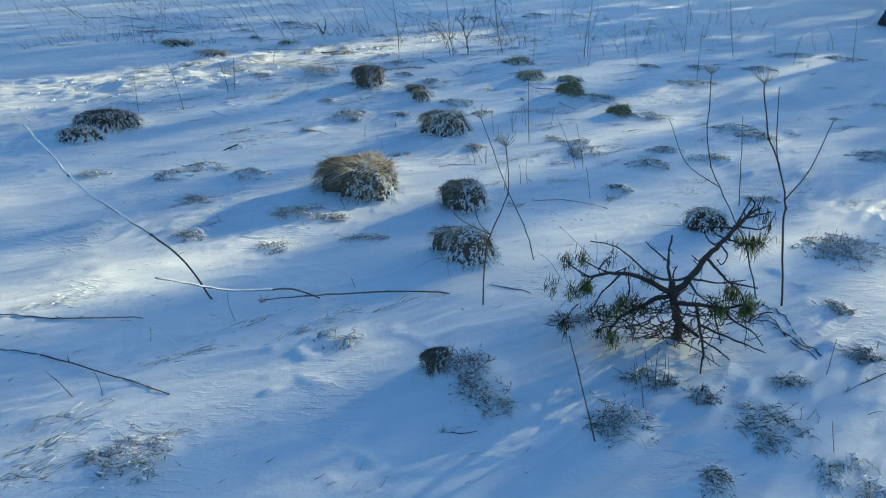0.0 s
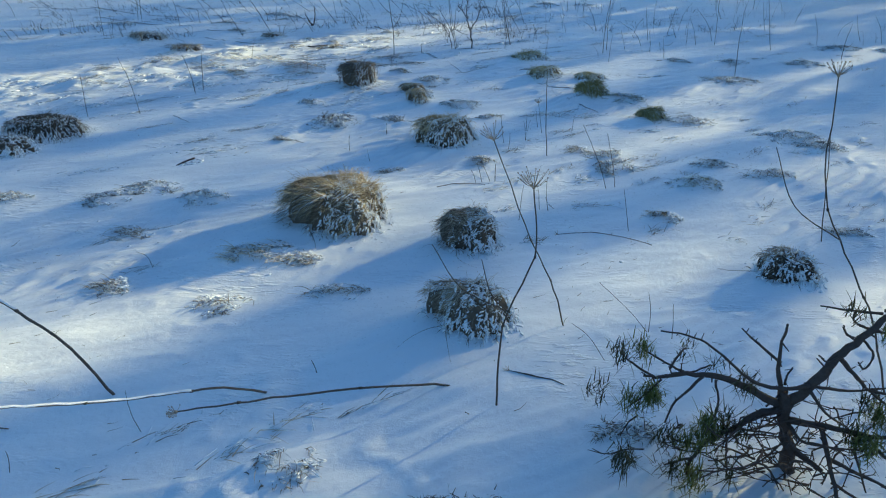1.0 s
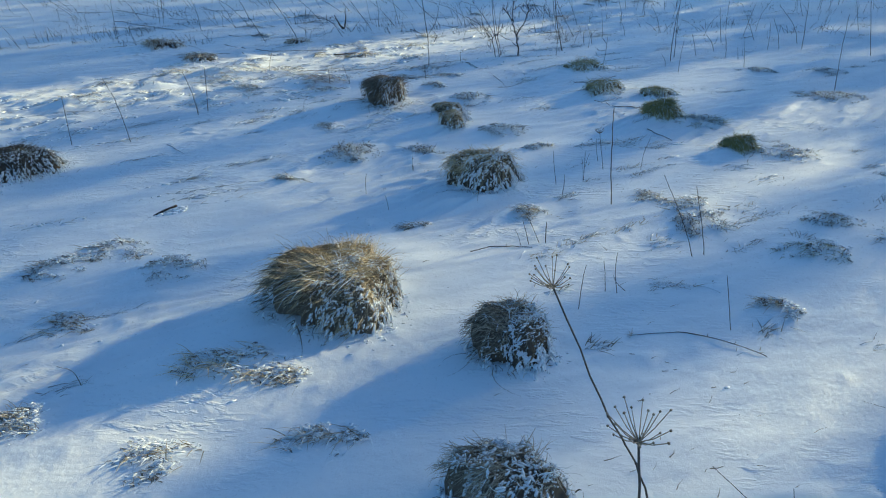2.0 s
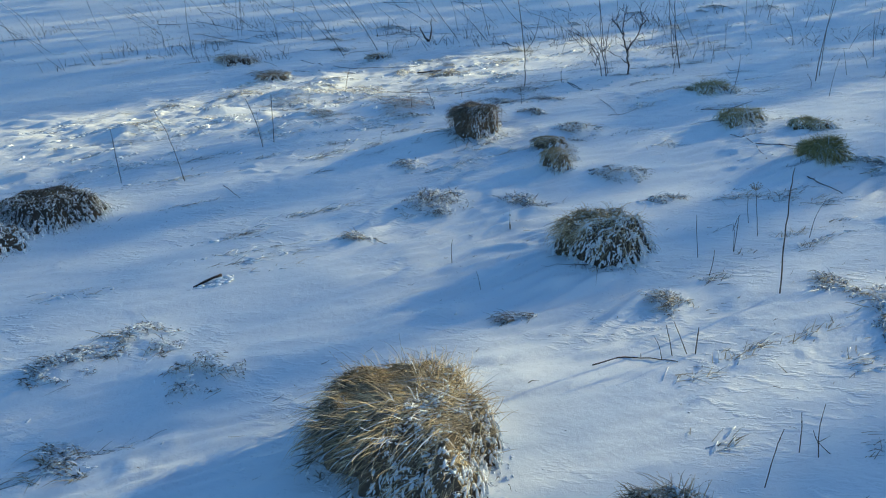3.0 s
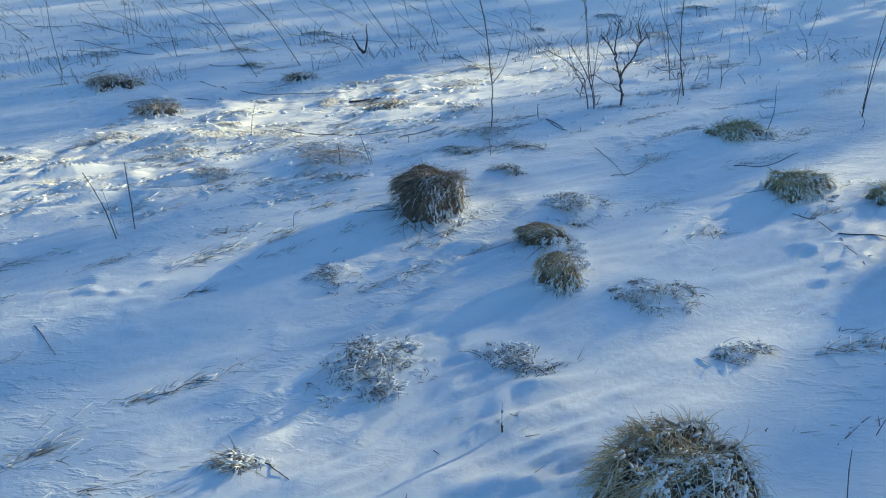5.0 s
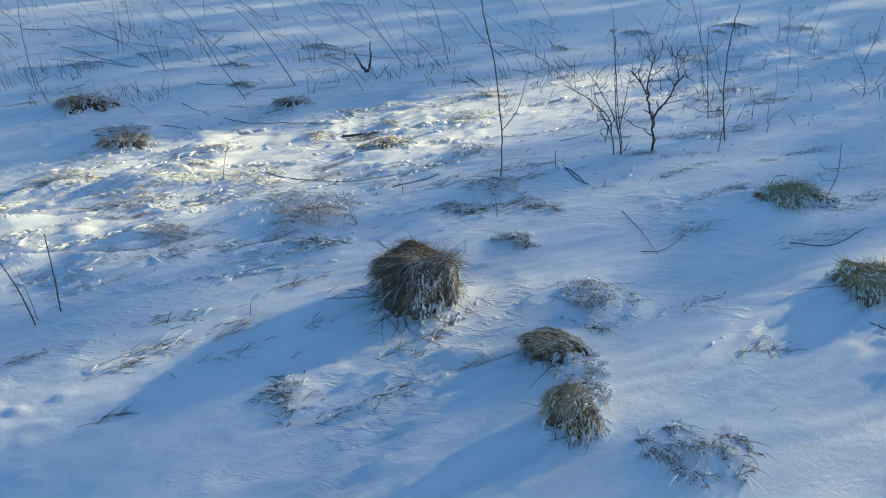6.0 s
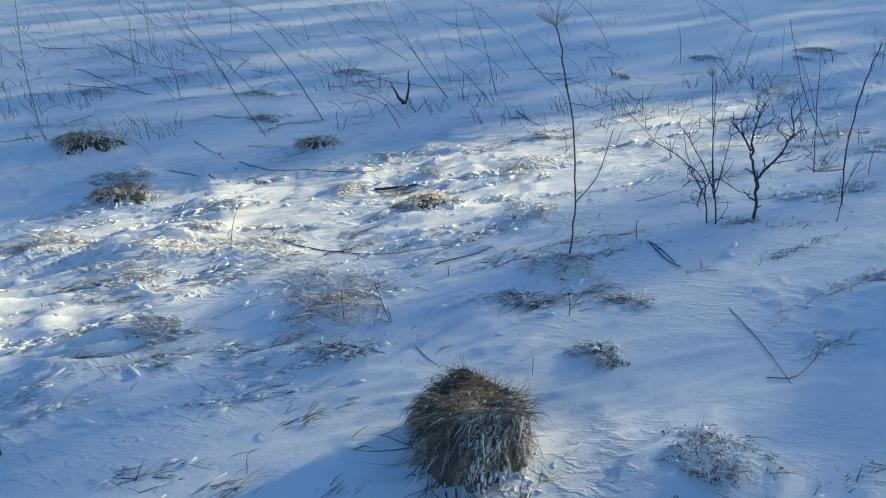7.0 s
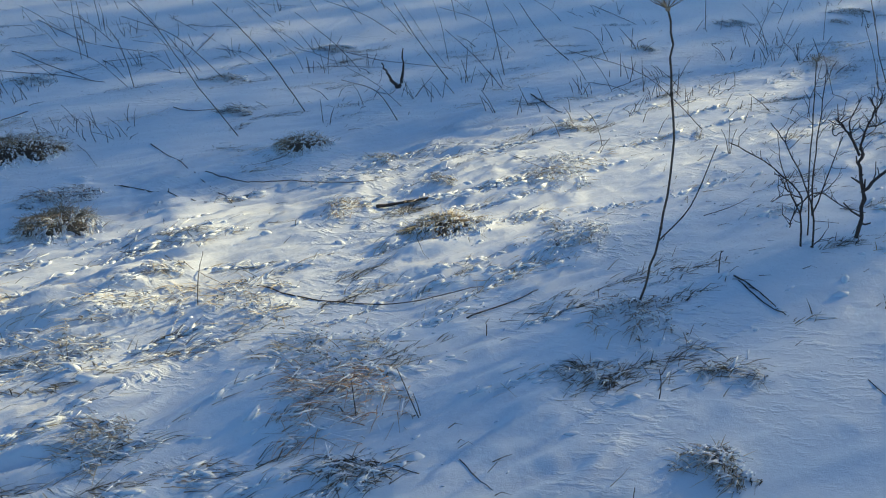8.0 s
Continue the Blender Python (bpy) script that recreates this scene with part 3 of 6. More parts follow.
def grass_streak(x, y, long, wide, count, grass, seed, turn=35, lumps=0):
    """Flattened dead grass and leaf scraps drifted into a streak on the snow."""
    rng = random.Random(seed)
    z0 = on_snow(x, y)
    root = thing("grass_streak", (x, y, z0), "streak of flattened dead grass frozen to the snow", "grass streak", "streaks of flattened grass")
    scraps, rime = Builder(), Builder()
    c, sn = math.cos(radians(turn)), math.sin(radians(turn))
    for _ in range(count):
        u, v = rng.gauss(0, 0.3) * long, rng.gauss(0, 0.3) * wide
        lx, ly = u * c - v * sn, u * sn + v * c
        p = Vector((lx, ly, on_snow(x + lx, y + ly) - z0 + 0.002))
        a = radians(turn) + rng.gauss(0, 0.45)
        d1 = Vector((math.cos(a), math.sin(a), 0)) * rng.uniform(0.012, 0.095)
        e = p + d1
        e.z = on_snow(x + e.x, y + e.y) - z0 + 0.002
        lift = Vector((0, 0, rng.uniform(0.0, 0.006)))
        if rng.random() < 0.75:
            scraps.blade([p, p.lerp(e, 0.5) + lift, e], rng.uniform(0.0016, 0.0042), Vector((-d1.y, d1.x, rng.gauss(0, 0.25) * d1.length)).normalized())
        else:
            r = rng.uniform(0.0012, 0.0028)
            rime.tube([p, p.lerp(e, 0.5) + lift, e], r, r * 0.6, 4, 0.3, rng)
    if lumps:
        rs = np.random.RandomState(seed)
        u, v = rs.normal(0, 0.3, lumps) * long, rs.normal(0, 0.12, lumps) * wide
        lx, ly = u * c - v * sn, u * sn + v * c
        a = radians(turn) + rs.normal(0, 0.4, lumps)
        thick = 0.002 + 0.008 * rs.uniform(0, 1, lumps) ** 2.5
        crumbs(rime, rs, np.stack([lx, ly, snow_at(x + lx, y + ly) - z0 + thick * 0.5], -1), np.stack([np.cos(a), np.sin(a), rs.normal(0, 0.2, lumps)], -1), thick * rs.uniform(1.5, 5.0, lumps), thick, 0.4)
    part("grass", scraps, GRASS[grass], root, kind="stuff")
    part("rime", rime, CRUST, root, "white rime on the scraps", kind="stuff")
    return root


def stem(pts, r, label, umbel=0.0, side=(), snowy=False):
    """A dry weed stalk, rooted in the snow, with side shoots and a bare umbel at its tip."""
    rng = random.Random(int(abs(pts[0][0] * 517 + pts[0][1] * 911)) + 3)
    x, y = pts[0][:2]
    base = Vector((x, y, on_snow(x, y)))
    lift = base.z - pts[0][2]
    root = thing("weed_stalk", base, label, "dry stalk", "dry weed stalks")
    local = [Vector((p[0] - x, p[1] - y, p[2] + lift * (1 - i / (len(pts) - 1)) - base.z)) for i, p in enumerate(pts)]
    local[0].z -= 0.03
    line = smooth_line(local, 5)
    long = (line[-1] - line[0]).length
    r = r * (0.72 if long < 0.35 else 0.9)
    for i, p in enumerate(line[1:-1]):
        p += Vector((rng.gauss(0, 1), rng.gauss(0, 1), 0)) * long * 0.002
    shaft = Builder()
    shaft.tube(line, r * 1.15, r * 0.62, 6, 0.08, rng)
    for i in (len(line) // 3, 2 * len(line) // 3):       # nodes
        d = (line[i + 1] - line[i]).normalized()
        shaft.tube([line[i] - d * r * 1.5, line[i], line[i] + d * r * 1.5], r * 1.3, r * 1.25, 6)
    part("stalk", shaft, STALK, root)
    for at, length, lean in side:
        i = min(len(line) - 2, int(at * (len(line) - 1)))
        p = line[i]
        shoot = Builder()
        tip = p + Vector((lean, rng.uniform(-0.06, 0.02), math.sqrt(max(0.001, length * length - lean * lean))))
        mid = p.lerp(tip, 0.45) + Vector((lean * 0.18, 0, -0.02))
        shoot.tube(smooth_line([p, mid, tip], 5), r * 0.75, r * 0.4, 5, 0.08, rng)
        part("side_shoot", shoot, STALK, root)
    if umbel > 0:
        head = Builder()
        tip, way = line[-1], (line[-1] - line[-3]).normalized()
        for k in range(20):
            a = 2.4 * k
            spread = 0.15 + 1.25 * math.sqrt((k + 0.5) / 20)
            d = (way + Vector((math.cos(a), math.sin(a), 0)) * spread).normalized()
            end = tip + d * umbel * rng.uniform(0.75, 1.1)
            head.tube([tip, tip.lerp(end, 0.5) + Vector((0, 0, -0.004)), end], 0.0009, 0.0006, 4)
            head.blob(Matrix.Translation(end) @ Matrix.Scale(0.0022, 4), rng)
        head.blob(Matrix.Translation(tip) @ Matrix.Scale(r * 1.7, 4), rng)
        part("flower_head", head, PALE, root, "bare ribs of a dried flower head")
    if snowy:
        rime = Builder()
        top = [p + Vector((0, 0, r * 0.8)) for p in line[len(line) // 3:]]
        rime.tube(top, r * 1.1, r * 0.9, 6, 0.3, rng)
        part("rime", rime, CRUST, root, "white rime along the stalk")
    return root


def twig(pts, r, label):
    """A fallen twig that follows the snow, with a few stubs."""
    rng = random.Random(int(abs(pts[0][0] * 733 + pts[0][1] * 389)) + 5)
    near = pts[0][1] < 5
    r = r * (1.8 if near else 0.95)
    flat = smooth_line([(p[0], p[1], 0) for p in pts], 6)
    cx, cy = flat[len(flat) // 2][:2]
    base = Vector((cx, cy, on_snow(cx, cy)))
    root = thing("fallen_twig", base, label, "twig", "fallen twigs on the snow")
    zs = ground(np.array([p.x for p in flat]), np.array([p.y for p in flat]))
    line = [Vector((p.x - cx, p.y - cy, float(z) - base.z + r * rng.uniform(0.3, 0.9))) for p, z in zip(flat, zs)]
    for i in range(1, len(line) - 1):                    # a stiff twig bridges the hollows
        line[i].z = max(line[i].z, (line[0].z + line[-1].z) * 0.5 * 0.6 + line[i].z * 0.4)
    wood = Builder()
    wood.tube(line, r, r * 0.55, 6, 0.12, rng)
    part("twig", wood, PALE if "pale" in label else BARK, root)
    for _ in range(2 if len(line) > 12 else 1):
        i = rng.randrange(2, len(line) - 2)
        stub = Builder()
        d = Vector((rng.gauss(0, 1), rng.gauss(0, 1), rng.uniform(0.1, 0.8))).normalized()
        stub.tube([line[i], line[i] + d * r * 4, line[i] + d * r * rng.uniform(5, 8)], r * 0.6, r * 0.35, 5)
        part("stub", stub, STALK, root)
    if near and len(line) > 12:                          # rime on the upper side, frosted needles at the tip
        rime = Builder()
        run = line if "snowy" in label else line[:len(line) // 3]
        rime.tube([p + Vector((0, -0.2 * r, r * 0.7)) for p in run], r * 0.75, r * 0.4, 6, 0.35, rng)
        part("rime", rime, CRUST, root, "white rime on the twig")
        tuft = Builder()
        for _ in range(12):
            d = Vector((rng.gauss(-0.3, 0.6), rng.gauss(-0.2, 0.6), rng.uniform(-0.1, 0.7))).normalized()
            tuft.blade([line[0], line[0] + d * 0.016, line[0] + d * rng.uniform(0.022, 0.036)], 0.0022, d.cross(Vector((0.2, 0.1, 1))).normalized())
        part("needle_tuft", tuft, PALE, root, "pale frosted needles")
    return root


def sapling_limb(root, name, pts, r0, r1):
    rng = random.Random(len(root.children) + 40)
    line = smooth_line([Vector(p) - root.location for p in pts], 4)
    for p in line[1:-1]:
        p += Vector((rng.gauss(0, 1), rng.gauss(0, 1), rng.gauss(0, 1))) * r1 * 0.35
    wood = Builder()
    wood.tube(line, r0 * 0.82, r1 * 0.75, 8 if r0 > 0.01 else 6, 0.14, rng)
    for i in range(2, len(line) - 1):                    # knots and broken spurs
        if rng.random() < 0.5:
            d = Vector((rng.gauss(0, 1), rng.gauss(0, 1), rng.gauss(0.3, 1))).normalized()
            wood.tube([line[i], line[i] + d * r1 * 2.2, line[i] + d * r1 * rng.uniform(3, 7)], r1 * 0.6, r1 * 0.35, 5)
    return part(name, wood, BARK, root)


def twiglet(root, at, way, long, r):
    """A fine bare twig of the sapling."""
    rng = random.Random(len(root.children) + 300)
    p = Vector(at) - root.location
    line = [p]
    for i in range(5):
        way = (way + Vector((rng.gauss(0, 0.25), rng.gauss(0, 0.25), rng.gauss(-0.04, 0.25)))).normalized()
        line.append(line[-1] + way * long / 5)
    wood = Builder()
    wood.tube(line, r, r * 0.5, 5, 0.1, rng)
    for i in (2, 3, 4):
        d = (way + Vector((rng.gauss(0, 1), rng.gauss(0, 1), rng.gauss(0, 1)))).normalized()
        wood.tube([line[i], line[i] + d * long * 0.15, line[i] + d * long * 0.28], r * 0.7, r * 0.35, 4)
    return part("twiglet", wood, BARK, root)


def needle_tuft(root, at, count, mat):
    rng = random.Random(len(root.children) + 90)
    at = Vector(at) - root.location
    tuft = Builder()
    axis = Vector((rng.gauss(0, 0.5), rng.gauss(0, 0.5), 0.7)).normalized()
    for _ in range(int(count * 6)):
        p = at + axis * rng.uniform(-0.03, 0.02) + Vector((rng.gauss(0, 1), rng.gauss(0, 1), rng.gauss(0, 1))) * 0.016
        d = (axis * rng.uniform(0.1, 0.9) + Vector((rng.gauss(0, 1), rng.gauss(0, 1), rng.gauss(0, 0.8))) * 0.75).normalized()
        long = rng.uniform(0.03, 0.062)
        q = p + d * long + Vector((0, 0, -0.006))
        tuft.blade([p, p.lerp(q, 0.55) + Vector((0, 0, 0.002)), q], 0.0038, d.cross(Vector((0.2, 0.4, 0.9))).normalized())
    return part("needle_tuft", tuft, mat, root, "cluster of pine needles")


def bush_branch(root, pts, r0, r1, spurs=0.7):
    rng = random.Random(len(root.children) + 140)
    line = smooth_line([Vector(p) - root.location for p in pts], 4)
    for p in line[1:-1]:
        p += Vector((rng.gauss(0, 1), rng.gauss(0, 1), rng.gauss(0, 1))) * r1 * 0.5
    wood = Builder()
    wood.tube(line, r0 * 0.5, r1 * 0.5, 7, 0.12, rng)
    for i in range(2, len(line) - 1):
        if rng.random() < spurs:
            d = Vector((rng.gauss(0, 1), rng.gauss(0, 1), rng.uniform(0.2, 1.5))).normalized()
            e = d + Vector((rng.gauss(0, 0.4), rng.gauss(0, 0.4), 0.3))
            k = rng.uniform(0.02, 0.09)
            wood.tube([line[i], line[i] + d * k * 0.5, line[i] + d * k * 0.5 + e * k * 0.5], r1 * 0.45, r1 * 0.25, 5)
    return part("branch", wood, BARK, root)


def shade_tree(s, along, radius, crown_from, crown_to, crown_r, clumps, seed):
    """An unseen pine added on the sunny side for shade: s across the shadows, along towards the sun."""
    rng = random.Random(seed)
    at = SUN_N * s + SUN_U * along
    at.z = on_snow(at.x, at.y)
    root = thing("unseen_pine", at, "unseen pine added on the sunny side to shade the snow", "tree", "pines of the wood")
    tall = crown_to + 0.5
    trunk = Builder()
    sway = [Vector((rng.gauss(0, 0.015) * i, rng.gauss(0, 0.015) * i, tall * i / 7 - (0.1 if i == 0 else 0))) for i in range(8)]
    trunk.tube(smooth_line(sway, 3), radius, radius * 0.25, 10, 0.06, rng)
    part("trunk", trunk, TRUNK, root)
    limbs, crown = Builder(), Builder()
    count = max(6, int((crown_to - crown_from) * 4))
    for k in range(count):
        z = crown_from + (crown_to - crown_from) * (k + rng.random()) / count
        reach = crown_r * (1 - 0.3 * (z - crown_from) / (crown_to - crown_from + 0.01)) * rng.uniform(0.6, 1.1)
        a = rng.uniform(0, 2 * math.pi)
        p0 = Vector((0, 0, z))
        p1 = p0 + Vector((math.cos(a) * reach, math.sin(a) * reach, rng.uniform(-0.25, 0.2) * reach))
        limbs.tube([p0, p0.lerp(p1, 0.5) + Vector((0, 0, 0.08 * reach)), p1], 0.035, 0.01, 5)
        for _ in range(max(1, clumps // count)):
            c = p0.lerp(p1, rng.uniform(0.25, 1.0)) + Vector((rng.gauss(0, 0.12), rng.gauss(0, 0.12), rng.gauss(0, 0.1)))
            for _ in range(7):
                d = Vector((rng.gauss(0, 1), rng.gauss(0, 1), rng.gauss(0, 0.6))).normalized()
                q = c + d * rng.uniform(0.14, 0.32)
                crown.blade([c, c.lerp(q, 0.5), q], 0.11, d.cross(Vector((rng.gauss(0, 1), rng.gauss(0, 1), 1))).normalized())
    part("branchwork", limbs, TRUNK, root)
    part("crown", crown, green_needle, root, kind="stuff")
    return root


# ---- the ground and what grows on it ----
tussock(-0.59, 4.66, 0.58, 0.46, 0.36, blades=1500, crust=0.46, comb=(-0.45, -0.25), grass="straw", label="large straw-yellow grass tussock with snow clinging to its front")
tussock(0.14, 4.36, 0.32, 0.29, 0.26, blades=520, crust=0.7, comb=(-0.25, -0.15), grass="drab", label="brown grass tussock half crusted with wind-blown snow")
tussock(0.12, 3.55, 0.34, 0.30, 0.24, blades=420, crust=0.75, comb=(-0.2, -0.1), grass="drab", label="low grass tussock thickly crusted with snow")
tussock(-0.92, 4.19, 0.26, 0.18, 0.10, blades=260, crust=0.6, comb=(-0.5, -0.2), grass="straw", label="small straw-coloured tuft with snow on its lower side")
tussock(0.03, 6.11, 0.40, 0.32, 0.31, blades=800, crust=0.65, comb=(-0.1, -0.1), grass="straw", label="rounded grass tussock crusted all over with snow")
tussock(-0.85, 7.95, 0.36, 0.32, 0.34, blades=900, crust=0.3, comb=(-0.25, -0.25), grass="brown", label="dense ball-shaped tussock of brown dead grass")
tussock(-0.28, 7.62, 0.25, 0.15, 0.12, blades=330, crust=0.3, comb=(-0.6, 0.1), grass="straw", label="curved tuft of yellow grass with a dark hollow")
tussock(-0.23, 7.27, 0.17, 0.15, 0.15, blades=420, crust=0.45, comb=(-0.2, -0.4), grass="straw", label="snow-crusted grass tuft beside a yellow one")
tussock(-0.19, 7.44, 0.16, 0.18, 0.08, blades=120, crust=0.9, comb=(-0.2, -0.3), grass="straw", label="snow-clotted grass between two yellow tufts")
tussock(0.13, 7.20, 0.25, 0.15, 0.10, blades=150, crust=0.8, comb=(0.3, -0.4), grass="drab", label="flattened snowy tuft of grey-brown grass")
tussock(-0.91, 6.68, 0.30, 0.24, 0.16, blades=120, crust=0.9, comb=(-0.2, -0.3), grass="dark", label="low snow-covered heath plant with dark stems")
tussock(-0.42, 6.76, 0.22, 0.13, 0.10, blades=70, crust=0.9, comb=(-0.2, -0.3), grass="dark", label="low heath plant covered with snow")
tussock(0.39, 6.84, 0.16, 0.10, 0.05, blades=80, crust=0.7, comb=(0.2, -0.2), grass="drab", label="small flattened snowy grass tuft")
tussock(0.96, 9.07, 0.34, 0.24, 0.18, blades=420, crust=0.5, comb=(0.3, -0.45), grass="olive", label="olive-green drooping grass tuft lightly dusted with snow")
tussock(1.02, 8.17, 0.34, 0.24, 0.18, blades=420, crust=0.55, comb=(0.25, -0.4), grass="olive", label="olive grass tuft dusted with snow")
tussock(1.46, 8.08, 0.29, 0.18, 0.12, blades=240, crust=0.5, comb=(0.3, -0.3), grass="olive", label="flattened olive grass tuft on the snow")
tussock(1.36, 7.45, 0.25, 0.23, 0.21, blades=480, crust=0.1, comb=(0.1, -0.2), grass="moss", label="bushy green grass tussock in snow")
tussock(1.64, 7.38, 0.29, 0.20, 0.10, blades=200, crust=0.4, comb=(0.3, -0.3), grass="moss", label="low green grass tuft on the snow")
tussock(1.74, 6.77, 0.22, 0.18, 0.16, blades=420, crust=0.2, comb=(0.1, -0.3), grass="moss", label="short green and brown grass tussock")
tussock(1.17, 5.55, 0.24, 0.18, 0.11, blades=160, crust=0.8, comb=(0.1, -0.3), grass="drab", label="brown grass tuft with snow")
tussock(-3.13, 6.36, 0.56, 0.44, 0.20, blades=700, crust=0.5, comb=(0.3, -0.5), grass="dark", label="broad dark drooping tussock partly buried in snow")
tussock(-3.15, 5.92, 0.34, 0.27, 0.14, blades=120, crust=0.7, comb=(-0.2, -0.4), grass="dark", label="low dark tuft sunk in the snow")
tussock(-1.47, 4.98, 0.21, 0.19, 0.14, blades=110, crust=0.9, comb=(0.1, -0.3), grass="drab", label="snow-covered tuft with a few grass tips")
tussock(-1.85, 5.17, 0.28, 0.17, 0.10, blades=130, crust=0.9, comb=(-0.3, -0.2), grass="drab", label="low snowy mat of dead grass")
tussock(-2.04, 4.95, 0.23, 0.14, 0.09, blades=70, crust=0.8, comb=(-0.3, -0.2), grass="dark", label="thin snowy mat of dead grass")
tussock(-3.08, 9.62, 0.33, 0.23, 0.19, blades=420, crust=0.4, comb=(0.1, -0.4), grass="drab", label="drab grass tussock with a snowy foot")
tussock(-3.88, 10.44, 0.36, 0.29, 0.20, blades=280, crust=0.5, comb=(0.1, -0.3), grass="drab", label="thin wispy grass tussock in the shade")
tussock(-2.28, 10.67, 0.23, 0.21, 0.15, blades=200, crust=0.6, comb=(-0.2, -0.3), grass="drab", label="grey-brown tuft with upright dead stalks")
tussock(-2.93, 11.28, 0.17, 0.12, 0.10, blades=200, crust=0.1, comb=(-0.4, 0.0), grass="dark", label="small dark clump of dead plants")
tussock(-3.14, 9.07, 0.32, 0.19, 0.09, blades=220, crust=0.5, comb=(-0.3, -0.3), grass="straw", label="flattened snowy grass tuft in the sun")
tussock(-1.52, 8.66, 0.30, 0.24, 0.14, blades=520, crust=0.4, comb=(-0.5, -0.4), grass="rust", label="sparse reddish-brown tuft half under the snow")
tussock(-1.35, 9.76, 0.30, 0.21, 0.13, blades=200, crust=0.8, comb=(-0.2, -0.3), grass="straw", label="sunlit tuft of dead grass with snow lumps")
tussock(-1.86, 9.95, 0.16, 0.13, 0.08, blades=140, crust=0.2, comb=(0.1, -0.1), grass="gold", label="small golden grass tuft in the sun")
tussock(-0.91, 10.33, 0.29, 0.17, 0.05, blades=120, crust=0.7, comb=(0.2, -0.2), grass="straw", label="flattened sunlit grass tuft")
tussock(-0.80, 9.74, 0.28, 0.20, 0.11, blades=90, crust=1.0, comb=(-0.2, -0.2), grass="drab", label="lumpy snow-covered grass tuft")
tussock(-0.61, 9.16, 0.25, 0.20, 0.10, blades=260, crust=0.4, comb=(-0.3, -0.4), grass="brown", label="straggling dead grass round a weed stalk")
tussock(-0.12, 7.99, 0.25, 0.22, 0.16, blades=110, crust=1.0, comb=(0.2, -0.3), grass="drab", label="long low snow-crusted mat of grass")
tussock(-1.44, 8.39, 0.18, 0.09, 0.06, blades=160, crust=0.3, comb=(-0.7, -0.7), grass="dark", label="flattened dead grass in the shade")
tussock(-2.15, 8.42, 0.23, 0.12, 0.07, blades=200, crust=0.4, comb=(-0.8, -0.5), grass="drab", label="wind-flattened streak of dead grass")
tussock(-2.06, 9.16, 0.37, 0.18, 0.09, blades=170, crust=0.7, comb=(-0.3, -0.2), grass="straw", label="low yellowish grass with snow between the blades")
tussock(-2.44, 9.08, 0.32, 0.16, 0.10, blades=90, crust=0.8, comb=(-0.3, -0.2), grass="drab", label="low mat of snowy grass in the sun")
tussock(0.08, 2.42, 0.22, 0.17, 0.15, blades=150, crust=0.85, comb=(0.2, -0.2), grass="drab", label="snow-dusted heath plant with fine grey stems")
tussock(-0.03, 2.42, 0.12, 0.10, 0.12, blades=600, crust=0.35, comb=(-0.3, -0.4), grass="dark", label="dark drooping tuft beside a snow-dusted heath plant")
tussock(0.14, 2.25, 0.18, 0.13, 0.09, blades=110, crust=0.85, comb=(0.2, -0.3), grass="drab", label="low plant clotted with snow below a heath plant")
tussock(0.65, 2.07, 0.20, 0.18, 0.16, blades=160, crust=0.8, comb=(0.2, -0.2), grass="dark", label="snowy heath plant beside a pine sapling")
tussock(1.20, 2.05, 0.20, 0.17, 0.14, blades=160, crust=0.9, comb=(0.1, -0.2), grass="dark", label="dark heath plant buried in snow")
tussock(0.92, 1.78, 0.11, 0.09, 0.06, blades=90, crust=0.6, comb=(0.1, -0.2), grass="dark", label="small dark heath plant in the snow")
tussock(1.38, 1.76, 0.24, 0.19, 0.03, blades=140, crust=0.8, comb=(-0.1, -0.2), grass="drab", label="low sunlit grass mat under snow")
tussock(2.32, 3.65, 0.38, 0.31, 0.15, blades=150, crust=0.85, comb=(0.0, -0.1), grass="drab", label="snow-grey heath clump with fine upright stems")
tussock(1.65, 4.00, 0.28, 0.23, 0.18, blades=240, crust=0.8, comb=(-0.1, 0.0), grass="drab", label="small snowy tussock behind the pine sapling")
tussock(-1.13, 1.89, 0.23, 0.19, 0.08, blades=90, crust=0.6, comb=(-0.3, -0.2), grass="drab", label="low frosted plant with pale stalks")
tussock(-0.48, 2.69, 0.15, 0.11, 0.09, blades=60, crust=0.8, comb=(0.1, -0.2), grass="brown", label="tiny snow-covered seedling clump")
tussock(-0.99, 3.73, 0.20, 0.14, 0.07, blades=60, crust=0.9, comb=(-0.3, -0.2), grass="drab", label="low snowy tuft of dead grass")
tussock(3.54, 5.41, 0.36, 0.29, 0.09, blades=140, crust=0.4, comb=(0.2, -0.2), grass="dark", label="dark grass tussock at the edge of a drift")
tussock(1.02, 12.43, 0.23, 0.16, 0.05, blades=160, crust=0.2, comb=(0.3, -0.1), grass="brown", label="small brown tuft on a low snow rise")
tussock(2.66, 6.20, 0.36, 0.25, 0.10, blades=90, crust=0.7, comb=(0.2, -0.2), grass="drab", label="small grass tuft with a snowy base")
tussock(-1.20, 7.32, 0.17, 0.14, 0.07, blades=80, crust=0.8, comb=(-0.2, -0.2), grass="dark", label="little dark plant covered with snow")
tussock(-0.83, 10.51, 0.33, 0.20, 0.08, blades=90, crust=0.6, comb=(-0.3, -0.2), grass="drab", label="sparse grass tuft in the sun")
tussock(2.78, 5.96, 0.25, 0.14, 0.09, blades=125, crust=0.7, comb=(-0.35, -0.2), grass="dark", label="low dark heath plant in snow")
tussock(2.14, 5.38, 0.25, 0.14, 0.05, blades=130, crust=0.7, comb=(-0.35, -0.2), grass="drab", label="thin flattened grass on snow")
